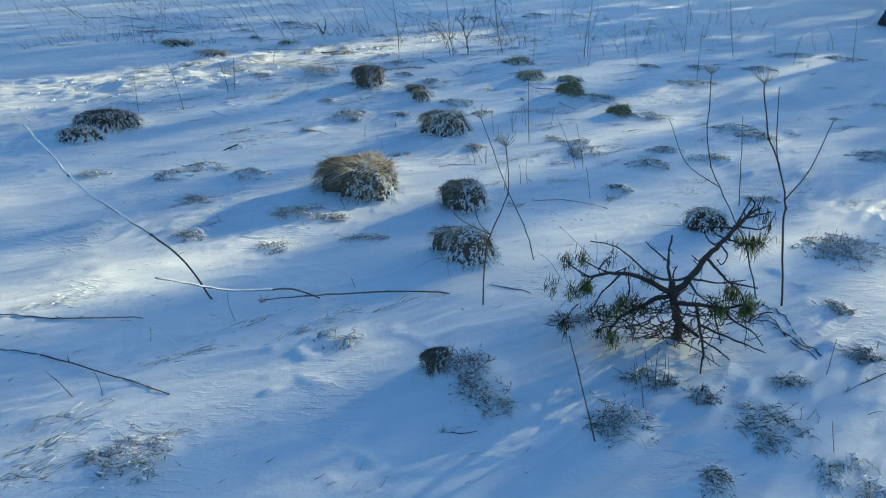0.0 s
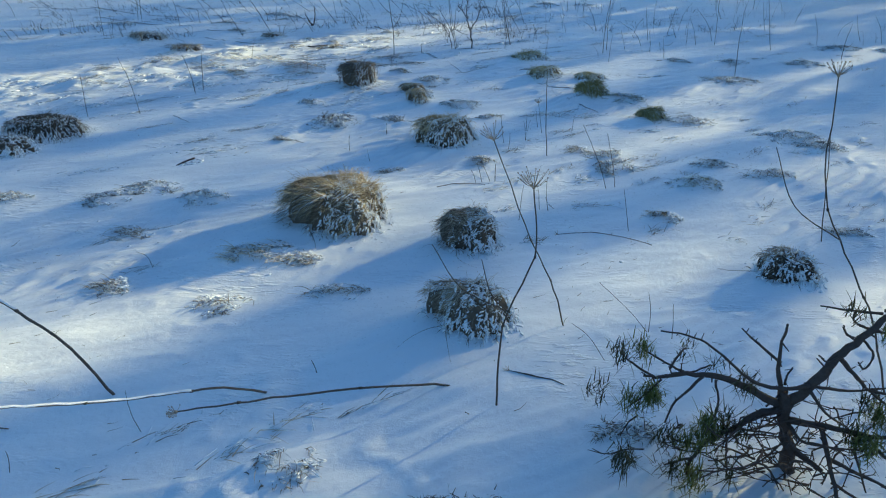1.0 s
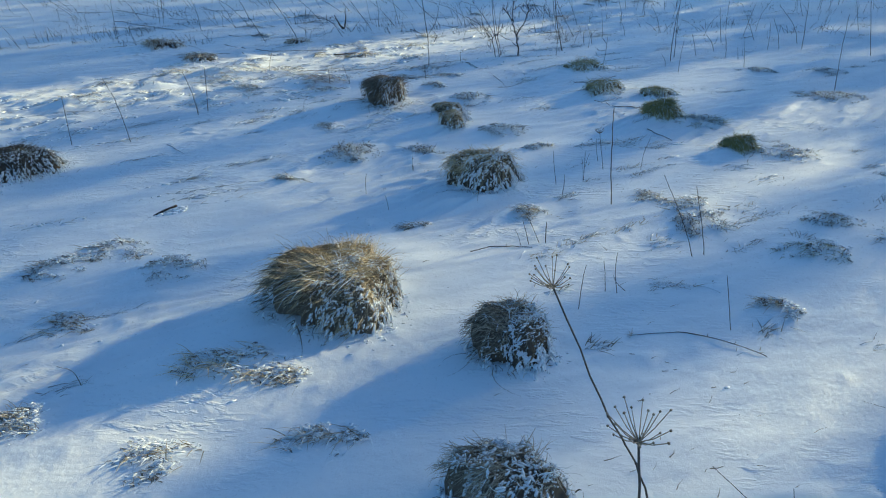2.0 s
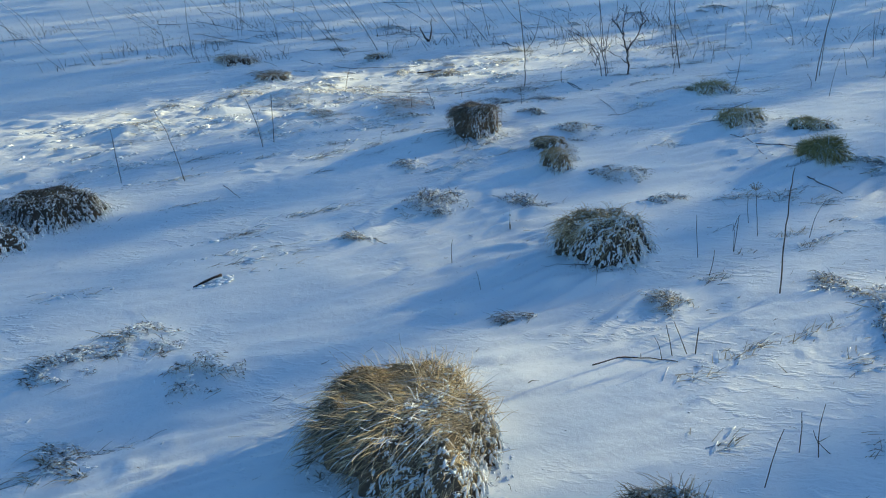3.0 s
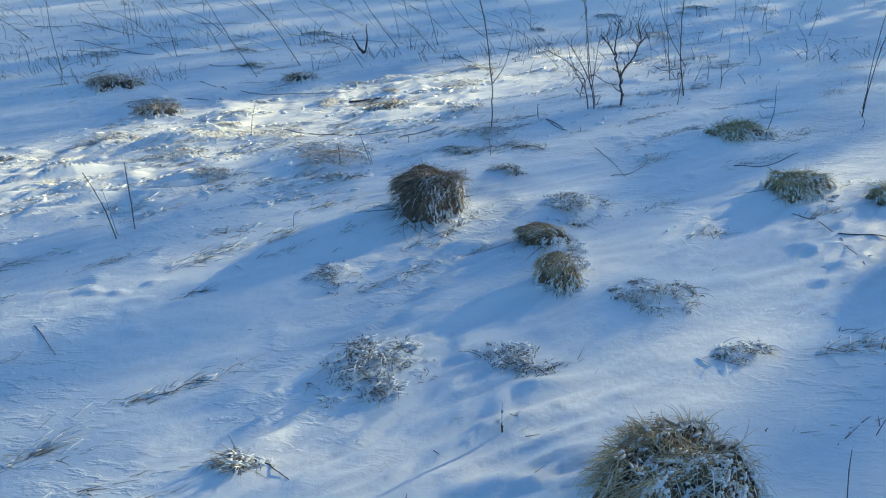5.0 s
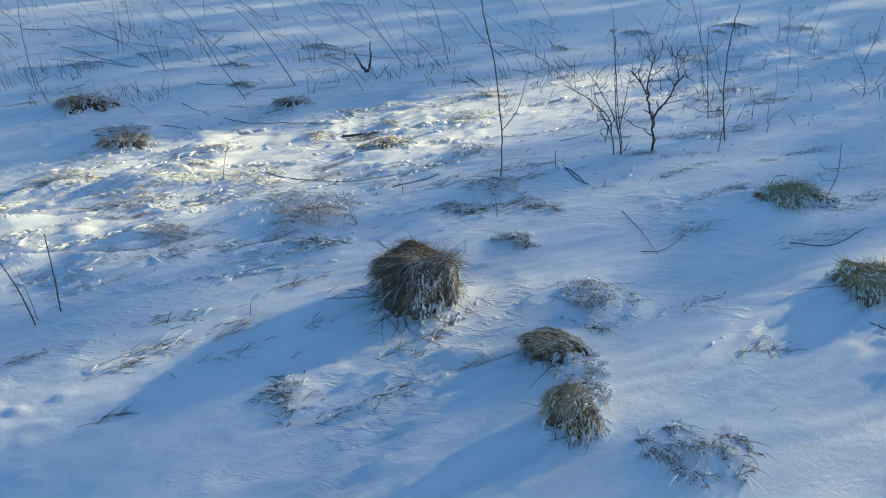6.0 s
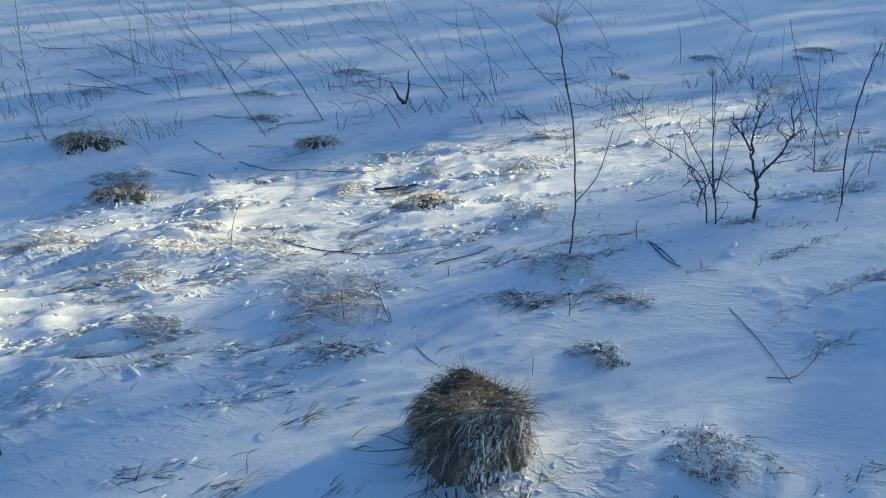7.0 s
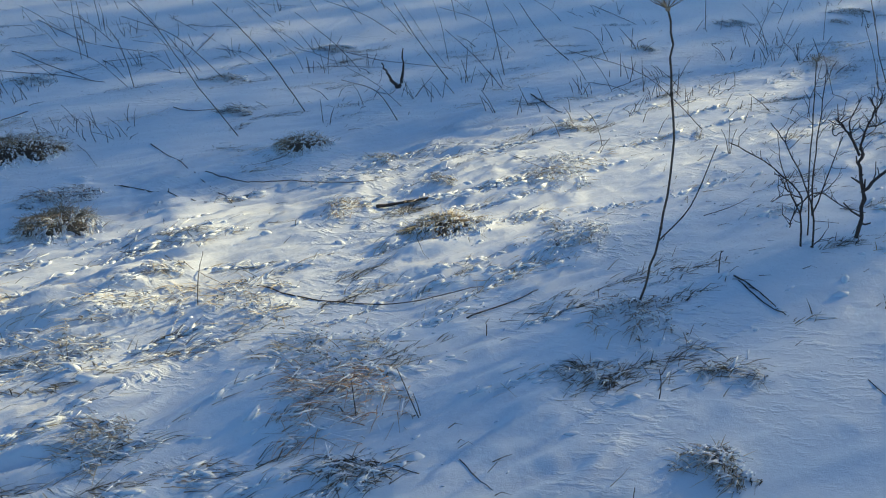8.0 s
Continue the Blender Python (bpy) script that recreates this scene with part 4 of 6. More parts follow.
tussock(1.85, 5.56, 0.23, 0.13, 0.10, blades=125, crust=0.7, comb=(-0.35, -0.2), grass="drab", label="snowy mat of dead grass beside a hollow")
tussock(1.61, 5.21, 0.26, 0.14, 0.11, blades=135, crust=0.7, comb=(-0.35, -0.2), grass="moss", label="green-brown grass clump with sunlit snow")
tussock(1.18, 5.78, 0.26, 0.14, 0.08, blades=130, crust=0.7, comb=(-0.35, -0.2), grass="drab", label="low grass tuft with snow on top")
tussock(0.95, 5.90, 0.20, 0.11, 0.04, blades=115, crust=0.7, comb=(-0.35, -0.2), grass="drab", label="thin flattened grass on snow")
tussock(2.04, 6.71, 0.33, 0.18, 0.07, blades=135, crust=0.7, comb=(-0.35, -0.2), grass="drab", label="thin flattened grass on snow")
tussock(2.85, 8.04, 0.42, 0.23, 0.11, blades=140, crust=0.7, comb=(-0.35, -0.2), grass="drab", label="loose pale grass tuft in the shade")
tussock(4.75, 9.71, 0.44, 0.24, 0.10, blades=130, crust=0.7, comb=(-0.35, -0.2), grass="dark", label="low dark mat of plants in shade")
tussock(5.35, 9.51, 0.40, 0.22, 0.10, blades=125, crust=0.7, comb=(-0.35, -0.2), grass="drab", label="flattened grass in a sunlit streak")
tussock(4.54, 7.09, 0.20, 0.11, 0.07, blades=105, crust=0.7, comb=(-0.35, -0.2), grass="drab", label="thin flattened grass on snow")
tussock(3.96, 8.86, 0.34, 0.18, 0.10, blades=120, crust=0.7, comb=(-0.35, -0.2), grass="drab", label="thin flattened grass on snow")
tussock(3.20, 8.96, 0.27, 0.15, 0.07, blades=110, crust=0.7, comb=(-0.35, -0.2), grass="dark", label="low dark mat of plants in shade")
tussock(2.59, 9.00, 0.27, 0.15, 0.09, blades=110, crust=0.7, comb=(-0.35, -0.2), grass="dark", label="low dark mat of plants in shade")
tussock(2.20, 4.50, 0.18, 0.10, 0.05, blades=120, crust=0.7, comb=(-0.35, -0.2), grass="drab", label="thin flattened grass on snow")
tussock(-1.71, 4.49, 0.18, 0.10, 0.04, blades=130, crust=0.7, comb=(-0.35, -0.2), grass="drab", label="thin flattened grass on snow")
tussock(-3.28, 9.93, 0.32, 0.17, 0.10, blades=115, crust=0.7, comb=(-0.35, -0.2), grass="brown", label="flattened brown tuft at the sunlit edge")
tussock(-1.62, 8.89, 0.37, 0.21, 0.07, blades=130, crust=0.7, comb=(-0.35, -0.2), grass="straw", label="yellowish flattened grass in sun")
tussock(-3.95, 10.61, 0.38, 0.21, 0.11, blades=120, crust=0.7, comb=(-0.35, -0.2), grass="drab", label="wispy grey tuft in shade")
tussock(-3.51, 8.00, 0.39, 0.22, 0.06, blades=140, crust=0.7, comb=(-0.35, -0.2), grass="straw", label="yellowish flattened grass in sun")
tussock(-2.59, 8.79, 0.37, 0.20, 0.09, blades=130, crust=0.7, comb=(-0.35, -0.2), grass="drab", label="low mat of snowy grass in sun")
tussock(-2.66, 5.03, 0.19, 0.11, 0.08, blades=125, crust=0.7, comb=(-0.35, -0.2), grass="straw", label="flattened pale grass with snow")
tussock(1.26, 4.70, 0.16, 0.09, 0.10, blades=120, crust=0.7, comb=(-0.35, -0.2), grass="drab", label="thin flattened grass on snow")
tussock(-0.72, 4.18, 0.16, 0.09, 0.04, blades=125, crust=0.7, comb=(-0.35, -0.2), grass="drab", label="snowy mat with pale strands")
tussock(-0.47, 3.82, 0.21, 0.11, 0.06, blades=150, crust=0.7, comb=(-0.35, -0.2), grass="drab", label="dark strands of grass flattened on snow")
tussock(-1.54, 3.87, 0.18, 0.10, 0.09, blades=140, crust=0.7, comb=(-0.35, -0.2), grass="drab", label="dark strands of grass flattened on snow")
tussock(-2.42, 9.32, 0.13, 0.07, 0.05, blades=120, crust=0.7, comb=(-0.35, -0.2), grass="drab", label="low mat of snowy grass in sun")
tussock(-0.77, 8.86, 0.14, 0.08, 0.03, blades=135, crust=0.7, comb=(-0.35, -0.2), grass="dark", label="thin flattened grass in shade")
tussock(-0.32, 8.92, 0.15, 0.08, 0.04, blades=140, crust=0.7, comb=(-0.35, -0.2), grass="dark", label="thin dark strands flattened on snow")
tussock(-0.46, 8.51, 0.16, 0.09, 0.09, blades=155, crust=0.7, comb=(-0.35, -0.2), grass="drab", label="thin snowy strands on a low rise")
tussock(-1.43, 10.25, 0.13, 0.07, 0.04, blades=110, crust=0.7, comb=(-0.35, -0.2), grass="drab", label="low mat of snowy grass in sun")
tussock(-0.78, 11.05, 0.13, 0.07, 0.10, blades=105, crust=0.7, comb=(-0.35, -0.2), grass="drab", label="wispy grey tuft in shade")
tussock(-1.80, 10.56, 0.14, 0.08, 0.04, blades=110, crust=0.7, comb=(-0.35, -0.2), grass="straw", label="flattened sunlit grass tuft")
tussock(-0.19, 12.80, 0.14, 0.08, 0.10, blades=100, crust=0.7, comb=(-0.35, -0.2), grass="dark", label="small dark stubble clump")
tussock(0.69, 13.72, 0.26, 0.15, 0.09, blades=120, crust=0.7, comb=(-0.35, -0.2), grass="drab", label="thin grey grass in shade")
tussock(1.56, 13.72, 0.16, 0.09, 0.08, blades=100, crust=0.7, comb=(-0.35, -0.2), grass="drab", label="thin grey grass in shade")
tussock(-3.29, 11.96, 0.28, 0.15, 0.11, blades=130, crust=0.7, comb=(-0.35, -0.2), grass="drab", label="wispy grey tuft in shade")
tussock(-2.65, 12.73, 0.30, 0.17, 0.11, blades=130, crust=0.7, comb=(-0.35, -0.2), grass="drab", label="wispy grey tuft in shade")
tussock(-4.84, 11.90, 0.29, 0.16, 0.11, blades=130, crust=0.7, comb=(-0.35, -0.2), grass="drab", label="wispy grey tuft in shade")
tussock(0.86, 2.36, 0.17, 0.09, 0.08, blades=145, crust=0.7, comb=(-0.35, -0.2), grass="dark", label="brushy dark heath plant under a pine sapling")
tussock(1.02, 2.23, 0.12, 0.06, 0.10, blades=123, crust=0.7, comb=(-0.35, -0.2), grass="dark", label="dark heath plant with bare stems in snow")
tussock(0.60, 2.82, 0.15, 0.08, 0.04, blades=125, crust=0.7, comb=(-0.35, -0.2), grass="dark", label="small dark heath plant in snow")
tussock(1.43, 2.34, 0.12, 0.06, 0.06, blades=120, crust=0.7, comb=(-0.35, -0.2), grass="dark", label="small dark heath sprigs in snow")
tussock(1.89, 2.93, 0.14, 0.07, 0.09, blades=120, crust=0.7, comb=(-0.35, -0.2), grass="drab", label="thin heath sprigs on the snow")
tussock(1.84, 2.55, 0.15, 0.08, 0.06, blades=130, crust=0.7, comb=(-0.35, -0.2), grass="dark", label="small dark heath sprigs in snow")
tussock(1.81, 14.07, 0.35, 0.19, 0.11, blades=120, crust=0.7, comb=(-0.35, -0.2), grass="drab", label="wispy grey tuft in shade")
tussock(2.47, 13.93, 0.33, 0.18, 0.11, blades=120, crust=0.7, comb=(-0.35, -0.2), grass="drab", label="wispy grey tuft in shade")
tussock(1.48, 8.28, 0.12, 0.07, 0.06, blades=108, crust=0.7, comb=(-0.35, -0.2), grass="olive", label="flattened olive grass tuft on the snow")
tussock(-1.23, 6.20, 0.14, 0.07, 0.06, blades=130, crust=0.7, comb=(-0.35, -0.2), grass="drab", label="low snow-covered hump with dark tips")
tussock(0.26, 5.69, 0.18, 0.10, 0.08, blades=180, crust=0.7, comb=(-0.35, -0.2), grass="drab", label="snowy mat with dark sprigs in sunlight")
tussock(-0.35, 5.51, 0.13, 0.07, 0.03, blades=150, crust=0.7, comb=(-0.35, -0.2), grass="dark", label="low dark plant under snow")
build_ground()
for number, row in enumerate(TUSSOCKS):
    low = (row[6] >= 0.8 and row[5] <= 160) or row[4] <= 0.115 or "sparse" in row[9]
    (grow_mat if low else grow_tussock)(*row, seed=100 + number)

# dry weed stalks
stem([(0.19, 2.97, -0.25), (0.20, 2.96, 0.08), (0.28, 2.91, 0.36), (0.262, 2.867, 0.604)], r=0.0035, umbel=0.058, label="tall dry umbel stalk with a bare flower head", side=[(0.0, 0.12, -0.11), (0.42, 0.34, -0.24), (0.42, 0.22, -0.09)])
stem([(0.52, 3.54, -0.28), (0.44, 3.52, -0.05), (0.34, 3.44, 0.17), (0.175, 3.266, 0.62)], r=0.0032, umbel=0.058, label="leaning dry umbel stalk with a bare flower head")
stem([(1.57, 3.02, -0.25), (1.47, 3.08, 0.03), (1.37, 3.11, 0.22), (1.25, 3.16, 0.47), (1.20, 3.16, 0.85)], r=0.0035, umbel=0.05, label="tall dark weed stalk with a seed head", side=[(0.62, 0.45, -0.30)])
stem([(1.66, 2.96, -0.25), (1.60, 3.00, 0.15), (1.56, 3.02, 0.37), (1.46, 3.07, 0.62), (1.42, 3.10, 0.82)], r=0.005, umbel=0.08, label="thick forked weed stalk with a flower head", side=[(0.4, 0.4, 0.12), (0.45, 0.5, -0.12)])
stem([(2.00, 4.37, -0.29), (1.96, 4.39, 0.02), (1.92, 4.40, 0.33)], r=0.003, label="thin dry weed stalk in snow")
stem([(0.55, 1.96, -0.25), (0.49, 1.97, -0.05), (0.42, 1.99, 0.21)], r=0.003, label="bent dry stalk in front of the pine sapling")
stem([(0.74, 5.81, -0.30), (0.72, 5.81, -0.08), (0.71, 5.82, 0.15), (0.71, 5.82, 0.27)], r=0.003, label="slender dry stalk, dark at the base")
stem([(-0.58, 9.27, -0.25), (-0.57, 9.15, 0.02), (-0.59, 8.97, 0.37), (-0.64, 8.85, 0.71), (-0.68, 8.79, 0.88)], r=0.0042, umbel=0.09, label="tall dry umbel stalk with a side shoot", side=[(0.30, 0.35, 0.13)])
stem([(0.84, 10.07, -0.25), (0.76, 9.97, 0.04), (0.70, 9.82, 0.42), (0.70, 9.73, 0.66)], r=0.0045, umbel=0.0, label="tall crooked weed stalk", side=[(0.3, 0.2, -0.2)])
stem([(0.16, 9.82, -0.25), (0.09, 9.83, 0.13), (0.04, 9.84, 0.48)], r=0.003, umbel=0.03, label="thin upright stalk with a seed head")
stem([(1.89, 9.54, -0.25), (1.89, 9.54, 0.04), (1.93, 9.52, 0.47)], r=0.004, label="leaning dead stalk in the far snow")
stem([(-2.73, 10.86, -0.25), (-2.92, 10.77, 0.14), (-3.03, 10.72, 0.42), (-3.13, 10.68, 0.56)], r=0.003, label="thin leaning dead stalk in snow")
stem([(-2.47, 11.34, -0.25), (-2.63, 11.28, 0.06), (-2.76, 11.23, 0.28), (-2.90, 11.18, 0.46)], r=0.004, label="long leaning dead stalk")
stem([(-1.61, 12.03, -0.25), (-1.82, 12.00, 0.02), (-1.98, 11.98, 0.29)], r=0.004, label="long dead stalk leaning over the snow")
stem([(-0.73, 12.55, -0.25), (-0.96, 12.56, -0.08), (-1.15, 12.57, 0.17)], r=0.004, label="dead stalk bent to the snow")
stem([(-4.84, 12.66, -0.25), (-4.82, 12.67, 0.01), (-4.81, 12.68, 0.19)], r=0.003, label="thin dead stalk rising from the snow")
stem([(-5.23, 13.59, -0.25), (-5.21, 13.60, -0.09), (-5.22, 13.60, 0.01)], r=0.003, label="thin dead stalk rising from the snow")
stem([(-2.35, 7.62, -0.26), (-2.37, 7.61, -0.07), (-2.41, 7.59, 0.10)], r=0.003, label="thin leaning stalk in snow")
stem([(-2.31, 7.72, -0.25), (-2.29, 7.73, -0.02), (-2.28, 7.73, 0.10)], r=0.003, label="thin upright dry brown stalk")
stem([(0.46, 6.13, -0.29), (0.44, 6.14, -0.19), (0.43, 6.15, -0.08)], r=0.002, label="thin upright dry brown stalk")
stem([(0.78, 6.41, -0.30), (0.76, 6.42, -0.19), (0.74, 6.43, -0.06)], r=0.002, label="thin dry stalk with a frosted head", umbel=0.04)
stem([(0.63, 6.22, -0.29), (0.63, 6.22, -0.19), (0.63, 6.22, -0.11)], r=0.002, label="short thin dry brown stalk")
stem([(0.47, 5.93, -0.29), (0.48, 5.93, -0.22), (0.48, 5.93, -0.15)], r=0.002, label="short bent dry brown stalk")
stem([(-0.70, 6.04, -0.30), (-0.70, 6.04, -0.23), (-0.69, 6.04, -0.19)], r=0.002, label="short thin dry brown stalk")
stem([(-1.80, 13.99, -0.25), (-1.86, 13.98, 0.02), (-1.87, 13.98, 0.25)], r=0.003, label="stalk in the far snow")
stem([(-4.89, 12.64, -0.25), (-4.87, 12.66, 0.02), (-4.84, 12.67, 0.28)], r=0.003, label="stalk in the far snow")
stem([(-5.24, 13.55, -0.25), (-5.23, 13.56, 0.05), (-5.22, 13.56, 0.32)], r=0.003, label="stalk in the far snow")
stem([(-4.73, 11.04, -0.25), (-4.72, 11.05, 0.21), (-4.67, 11.09, 0.66)], r=0.003, label="stalk in the far snow")
stem([(-1.23, 12.16, -0.25), (-1.33, 12.15, 0.15), (-1.45, 12.13, 0.50)], r=0.003, label="stalk in the far snow")
stem([(1.08, 11.12, -0.25), (0.88, 11.19, 0.07), (0.72, 11.25, 0.52)], r=0.003, label="forked dead stalk in the snow", side=[(0.5, 0.2, 0.12)])
stem([(-0.26, 9.48, -0.25), (-0.27, 9.48, -0.16), (-0.26, 9.48, -0.13)], r=0.003, label="short dead stalk in snow")
stem([(1.03, 4.55, -0.29), (1.00, 4.56, -0.16), (0.98, 4.57, -0.06)], r=0.002, label="short thin dead stalk")
stem([(0.43, 4.67, -0.30), (0.44, 4.67, -0.15), (0.45, 4.67, -0.07)], r=0.002, label="short thin dead stalk")
stem([(0.57, 4.84, -0.30), (0.56, 4.84, -0.21), (0.55, 4.84, -0.14)], r=0.002, label="short thin dead stalk")
stem([(0.62, 4.82, -0.29), (0.60, 4.82, -0.19), (0.60, 4.82, -0.09)], r=0.002, label="short thin dead stalk")
stem([(1.04, 5.19, -0.29), (0.99, 5.21, -0.16), (0.87, 5.26, 0.10)], r=0.002, label="short thin dead stalk")
stem([(1.10, 5.21, -0.29), (1.07, 5.22, -0.16), (1.02, 5.24, 0.05)], r=0.002, label="short thin dead stalk")
stem([(0.69, 4.83, -0.29), (0.62, 4.85, -0.26), (0.60, 4.86, -0.22)], r=0.002, label="short thin dead stalk")
stem([(1.97, 9.72, -0.25), (1.96, 9.72, 0.12), (1.97, 9.72, 0.48)], r=0.003, label="thin stalk in the far snow")
stem([(3.40, 10.06, -0.25), (3.38, 10.06, 0.15), (3.36, 10.07, 0.44)], r=0.003, label="tall stalk in the far snow")
stem([(3.96, 9.71, -0.25), (3.88, 9.74, 0.12), (3.81, 9.77, 0.47)], r=0.003, label="tall stalk in the far snow")
stem([(2.99, 8.27, -0.25), (2.97, 8.27, 0.07), (2.97, 8.27, 0.37)], r=0.003, label="stalk in the far snow")
stem([(5.36, 9.28, -0.25), (5.33, 9.30, 0.03), (5.30, 9.32, 0.28)], r=0.004, label="dark stalk beside a rock")
stem([(0.83, 10.54, -0.25), (0.77, 10.54, 0.08), (0.73, 10.54, 0.39)], r=0.003, label="brown dead stalk in snow")
stem([(-1.15, 3.04, -0.25), (-1.28, 2.99, 0.02), (-1.45, 2.98, 0.19), (-1.64, 2.96, 0.37), (-1.75, 2.98, 0.52), (-1.85, 2.99, 0.66)], r=0.005, label="long leaning stalk with snow along it", snowy=True)
stem([(0.34, 5.36, -0.30), (0.34, 5.36, -0.24), (0.34, 5.36, -0.19)], r=0.0032, label="short dark stalk in a snowy clump")
stem([(0.32, 5.35, -0.29), (0.28, 5.35, -0.23), (0.25, 5.36, -0.17)], r=0.0024, label="short slanting stalk in a snowy clump")
stem([(0.26, 5.33, -0.29), (0.24, 5.33, -0.24), (0.22, 5.33, -0.17)], r=0.0024, label="short slanting stalk in a snowy clump")
stem([(0.22, 5.31, -0.30), (0.20, 5.31, -0.25), (0.18, 5.31, -0.21)], r=0.0016, label="short thin stalk in a snowy clump")
stem([(-1.46, 8.60, -0.25), (-1.46, 8.60, -0.17), (-1.46, 8.60, -0.10)], r=0.0024, label="short dry stalk beside dead grass")
stem([(-1.27, 8.63, -0.25), (-1.30, 8.62, -0.16), (-1.33, 8.62, -0.06)], r=0.0024, label="slanting dry stalk in the snow")
stem([(-1.27, 8.64, -0.25), (-1.28, 8.63, -0.20), (-1.29, 8.63, -0.16)], r=0.0020, label="short dry stalk in the snow")
stem([(-2.19, 9.10, -0.25), (-2.16, 9.11, -0.12), (-2.13, 9.13, -0.01)], r=0.0024, label="upright dry stalk in sunlit grass")
stem([(-1.11, 9.04, -0.25), (-1.11, 9.04, -0.22), (-1.11, 9.04, -0.20)], r=0.0024, label="very short dry stalk in snow")
stem([(-0.57, 8.77, -0.25), (-0.57, 8.77, -0.20), (-0.58, 8.78, -0.14)], r=0.0024, label="short dry stalk in the shade")
stem([(-0.92, 11.47, -0.25), (-0.96, 11.47, -0.19), (-0.99, 11.47, -0.13)], r=0.0032, label="short dark stalk on far snow")
stem([(-1.03, 11.48, -0.25), (-1.08, 11.48, -0.18), (-1.11, 11.48, -0.11)], r=0.0024, label="short dark stalk on far snow")
stem([(0.03, 10.69, -0.25), (0.00, 10.70, -0.17), (-0.03, 10.71, -0.11)], r=0.0024, label="frosted shoot near a shrub")
stem([(0.03, 10.69, -0.25), (0.03, 10.69, -0.16), (0.04, 10.69, -0.10)], r=0.0024, label="frosted shoot near a shrub")
stem([(0.03, 10.69, -0.25), (0.01, 10.69, -0.15), (0.00, 10.69, -0.05)], r=0.0024, label="frosted shoot near a shrub")
stem([(-0.21, 12.74, -0.25), (-0.24, 12.75, -0.18), (-0.18, 12.74, -0.13)], r=0.0032, label="short dark stalk on far snow")
stem([(-0.23, 12.74, -0.25), (-0.27, 12.75, -0.19), (-0.30, 12.75, -0.14)], r=0.0032, label="short dark stalk on far snow")
stem([(-0.20, 12.74, -0.25), (-0.16, 12.74, -0.21), (-0.11, 12.73, -0.15)], r=0.0024, label="short dark stalk on far snow")
stem([(-1.50, 11.96, -0.25), (-1.49, 11.97, -0.13), (-1.48, 11.97, -0.00)], r=0.0032, label="upright dark stalk on far snow")
stem([(-1.52, 11.96, -0.25), (-1.53, 11.96, -0.19), (-1.55, 11.96, -0.14)], r=0.0024, label="short dark stalk on far snow")
stem([(-2.25, 11.08, -0.25), (-2.23, 11.09, -0.20), (-2.21, 11.10, -0.15)], r=0.0032, label="dark shoot in a far tuft")
stem([(-2.30, 11.13, -0.25), (-2.30, 11.13, -0.18), (-2.30, 11.13, -0.11)], r=0.0032, label="dark shoot in a far tuft")
stem([(-0.40, 11.34, -0.25), (-0.39, 11.34, -0.21), (-0.40, 11.34, -0.18)], r=0.0032, label="short dark stalk on far snow")
stem([(-0.69, 8.35, -0.25), (-0.69, 8.35, -0.20), (-0.69, 8.35, -0.16)], r=0.0016, label="short dry stalk near a tussock")
stem([(-1.51, 7.77, -0.25), (-1.50, 7.78, -0.19), (-1.47, 7.80, -0.18)], r=0.0016, label="short bent dry stalk in snow")
stem([(0.63, 6.22, -0.30), (0.62, 6.22, -0.20), (0.61, 6.23, -0.15)], r=0.0016, label="short thin stalk in snow")
stem([(0.77, 6.56, -0.30), (0.75, 6.56, -0.23), (0.74, 6.56, -0.14)], r=0.0016, label="short thin stalk in snow")
stem([(0.66, 6.45, -0.30), (0.68, 6.45, -0.23), (0.69, 6.45, -0.20)], r=0.0016, label="short thin stalk in snow")
stem([(1.01, 6.40, -0.30), (1.02, 6.40, -0.19), (1.05, 6.39, -0.07)], r=0.0016, label="thin leaning stalk in snow")
stem([(-2.63, 6.99, -0.29), (-2.66, 6.97, -0.01), (-2.71, 6.94, 0.20)], r=0.0024, label="thin leaning stalk in snow")
stem([(-3.09, 6.97, -0.29), (-3.08, 6.98, -0.08), (-3.08, 6.99, 0.06)], r=0.0024, label="thin upright stalk in snow")
stem([(-2.36, 7.65, -0.26), (-2.37, 7.65, -0.12), (-2.37, 7.64, 0.00)], r=0.0016, label="thin upright stalk in snow")
stem([(-0.52, 5.76, -0.30), (-0.53, 5.76, -0.25), (-0.54, 5.76, -0.21)], r=0.0016, label="very short stalk in snow")
stem([(0.78, 2.18, -0.25), (0.76, 2.19, -0.15), (0.72, 2.20, -0.01)], r=0.0024, label="upright dead shoot under the sapling")
stem([(0.84, 2.32, -0.25), (0.82, 2.33, -0.17), (0.80, 2.34, -0.07)], r=0.0020, label="upright dead shoot under the sapling")
stem([(0.86, 2.31, -0.25), (0.85, 2.32, -0.14), (0.85, 2.32, -0.05)], r=0.0020, label="upright dead shoot under the sapling")
stem([(0.89, 2.32, -0.25), (0.89, 2.32, -0.17), (0.88, 2.32, -0.09)], r=0.0020, label="upright dead shoot under the sapling")
stem([(0.91, 2.33, -0.25), (0.91, 2.33, -0.19), (0.90, 2.34, -0.11)], r=0.0020, label="upright dead shoot under the sapling")
stem([(0.79, 2.32, -0.25), (0.77, 2.33, -0.17), (0.76, 2.33, -0.12)], r=0.0020, label="upright dead shoot under the sapling")
stem([(1.60, 2.40, -0.25), (1.60, 2.40, -0.17), (1.60, 2.40, -0.07)], r=0.0024, label="short dead stalk with a twig")
stem([(1.39, 1.91, -0.25), (1.37, 1.93, -0.17), (1.36, 1.94, -0.11)], r=0.0016, label="thin upright stalk in snow")
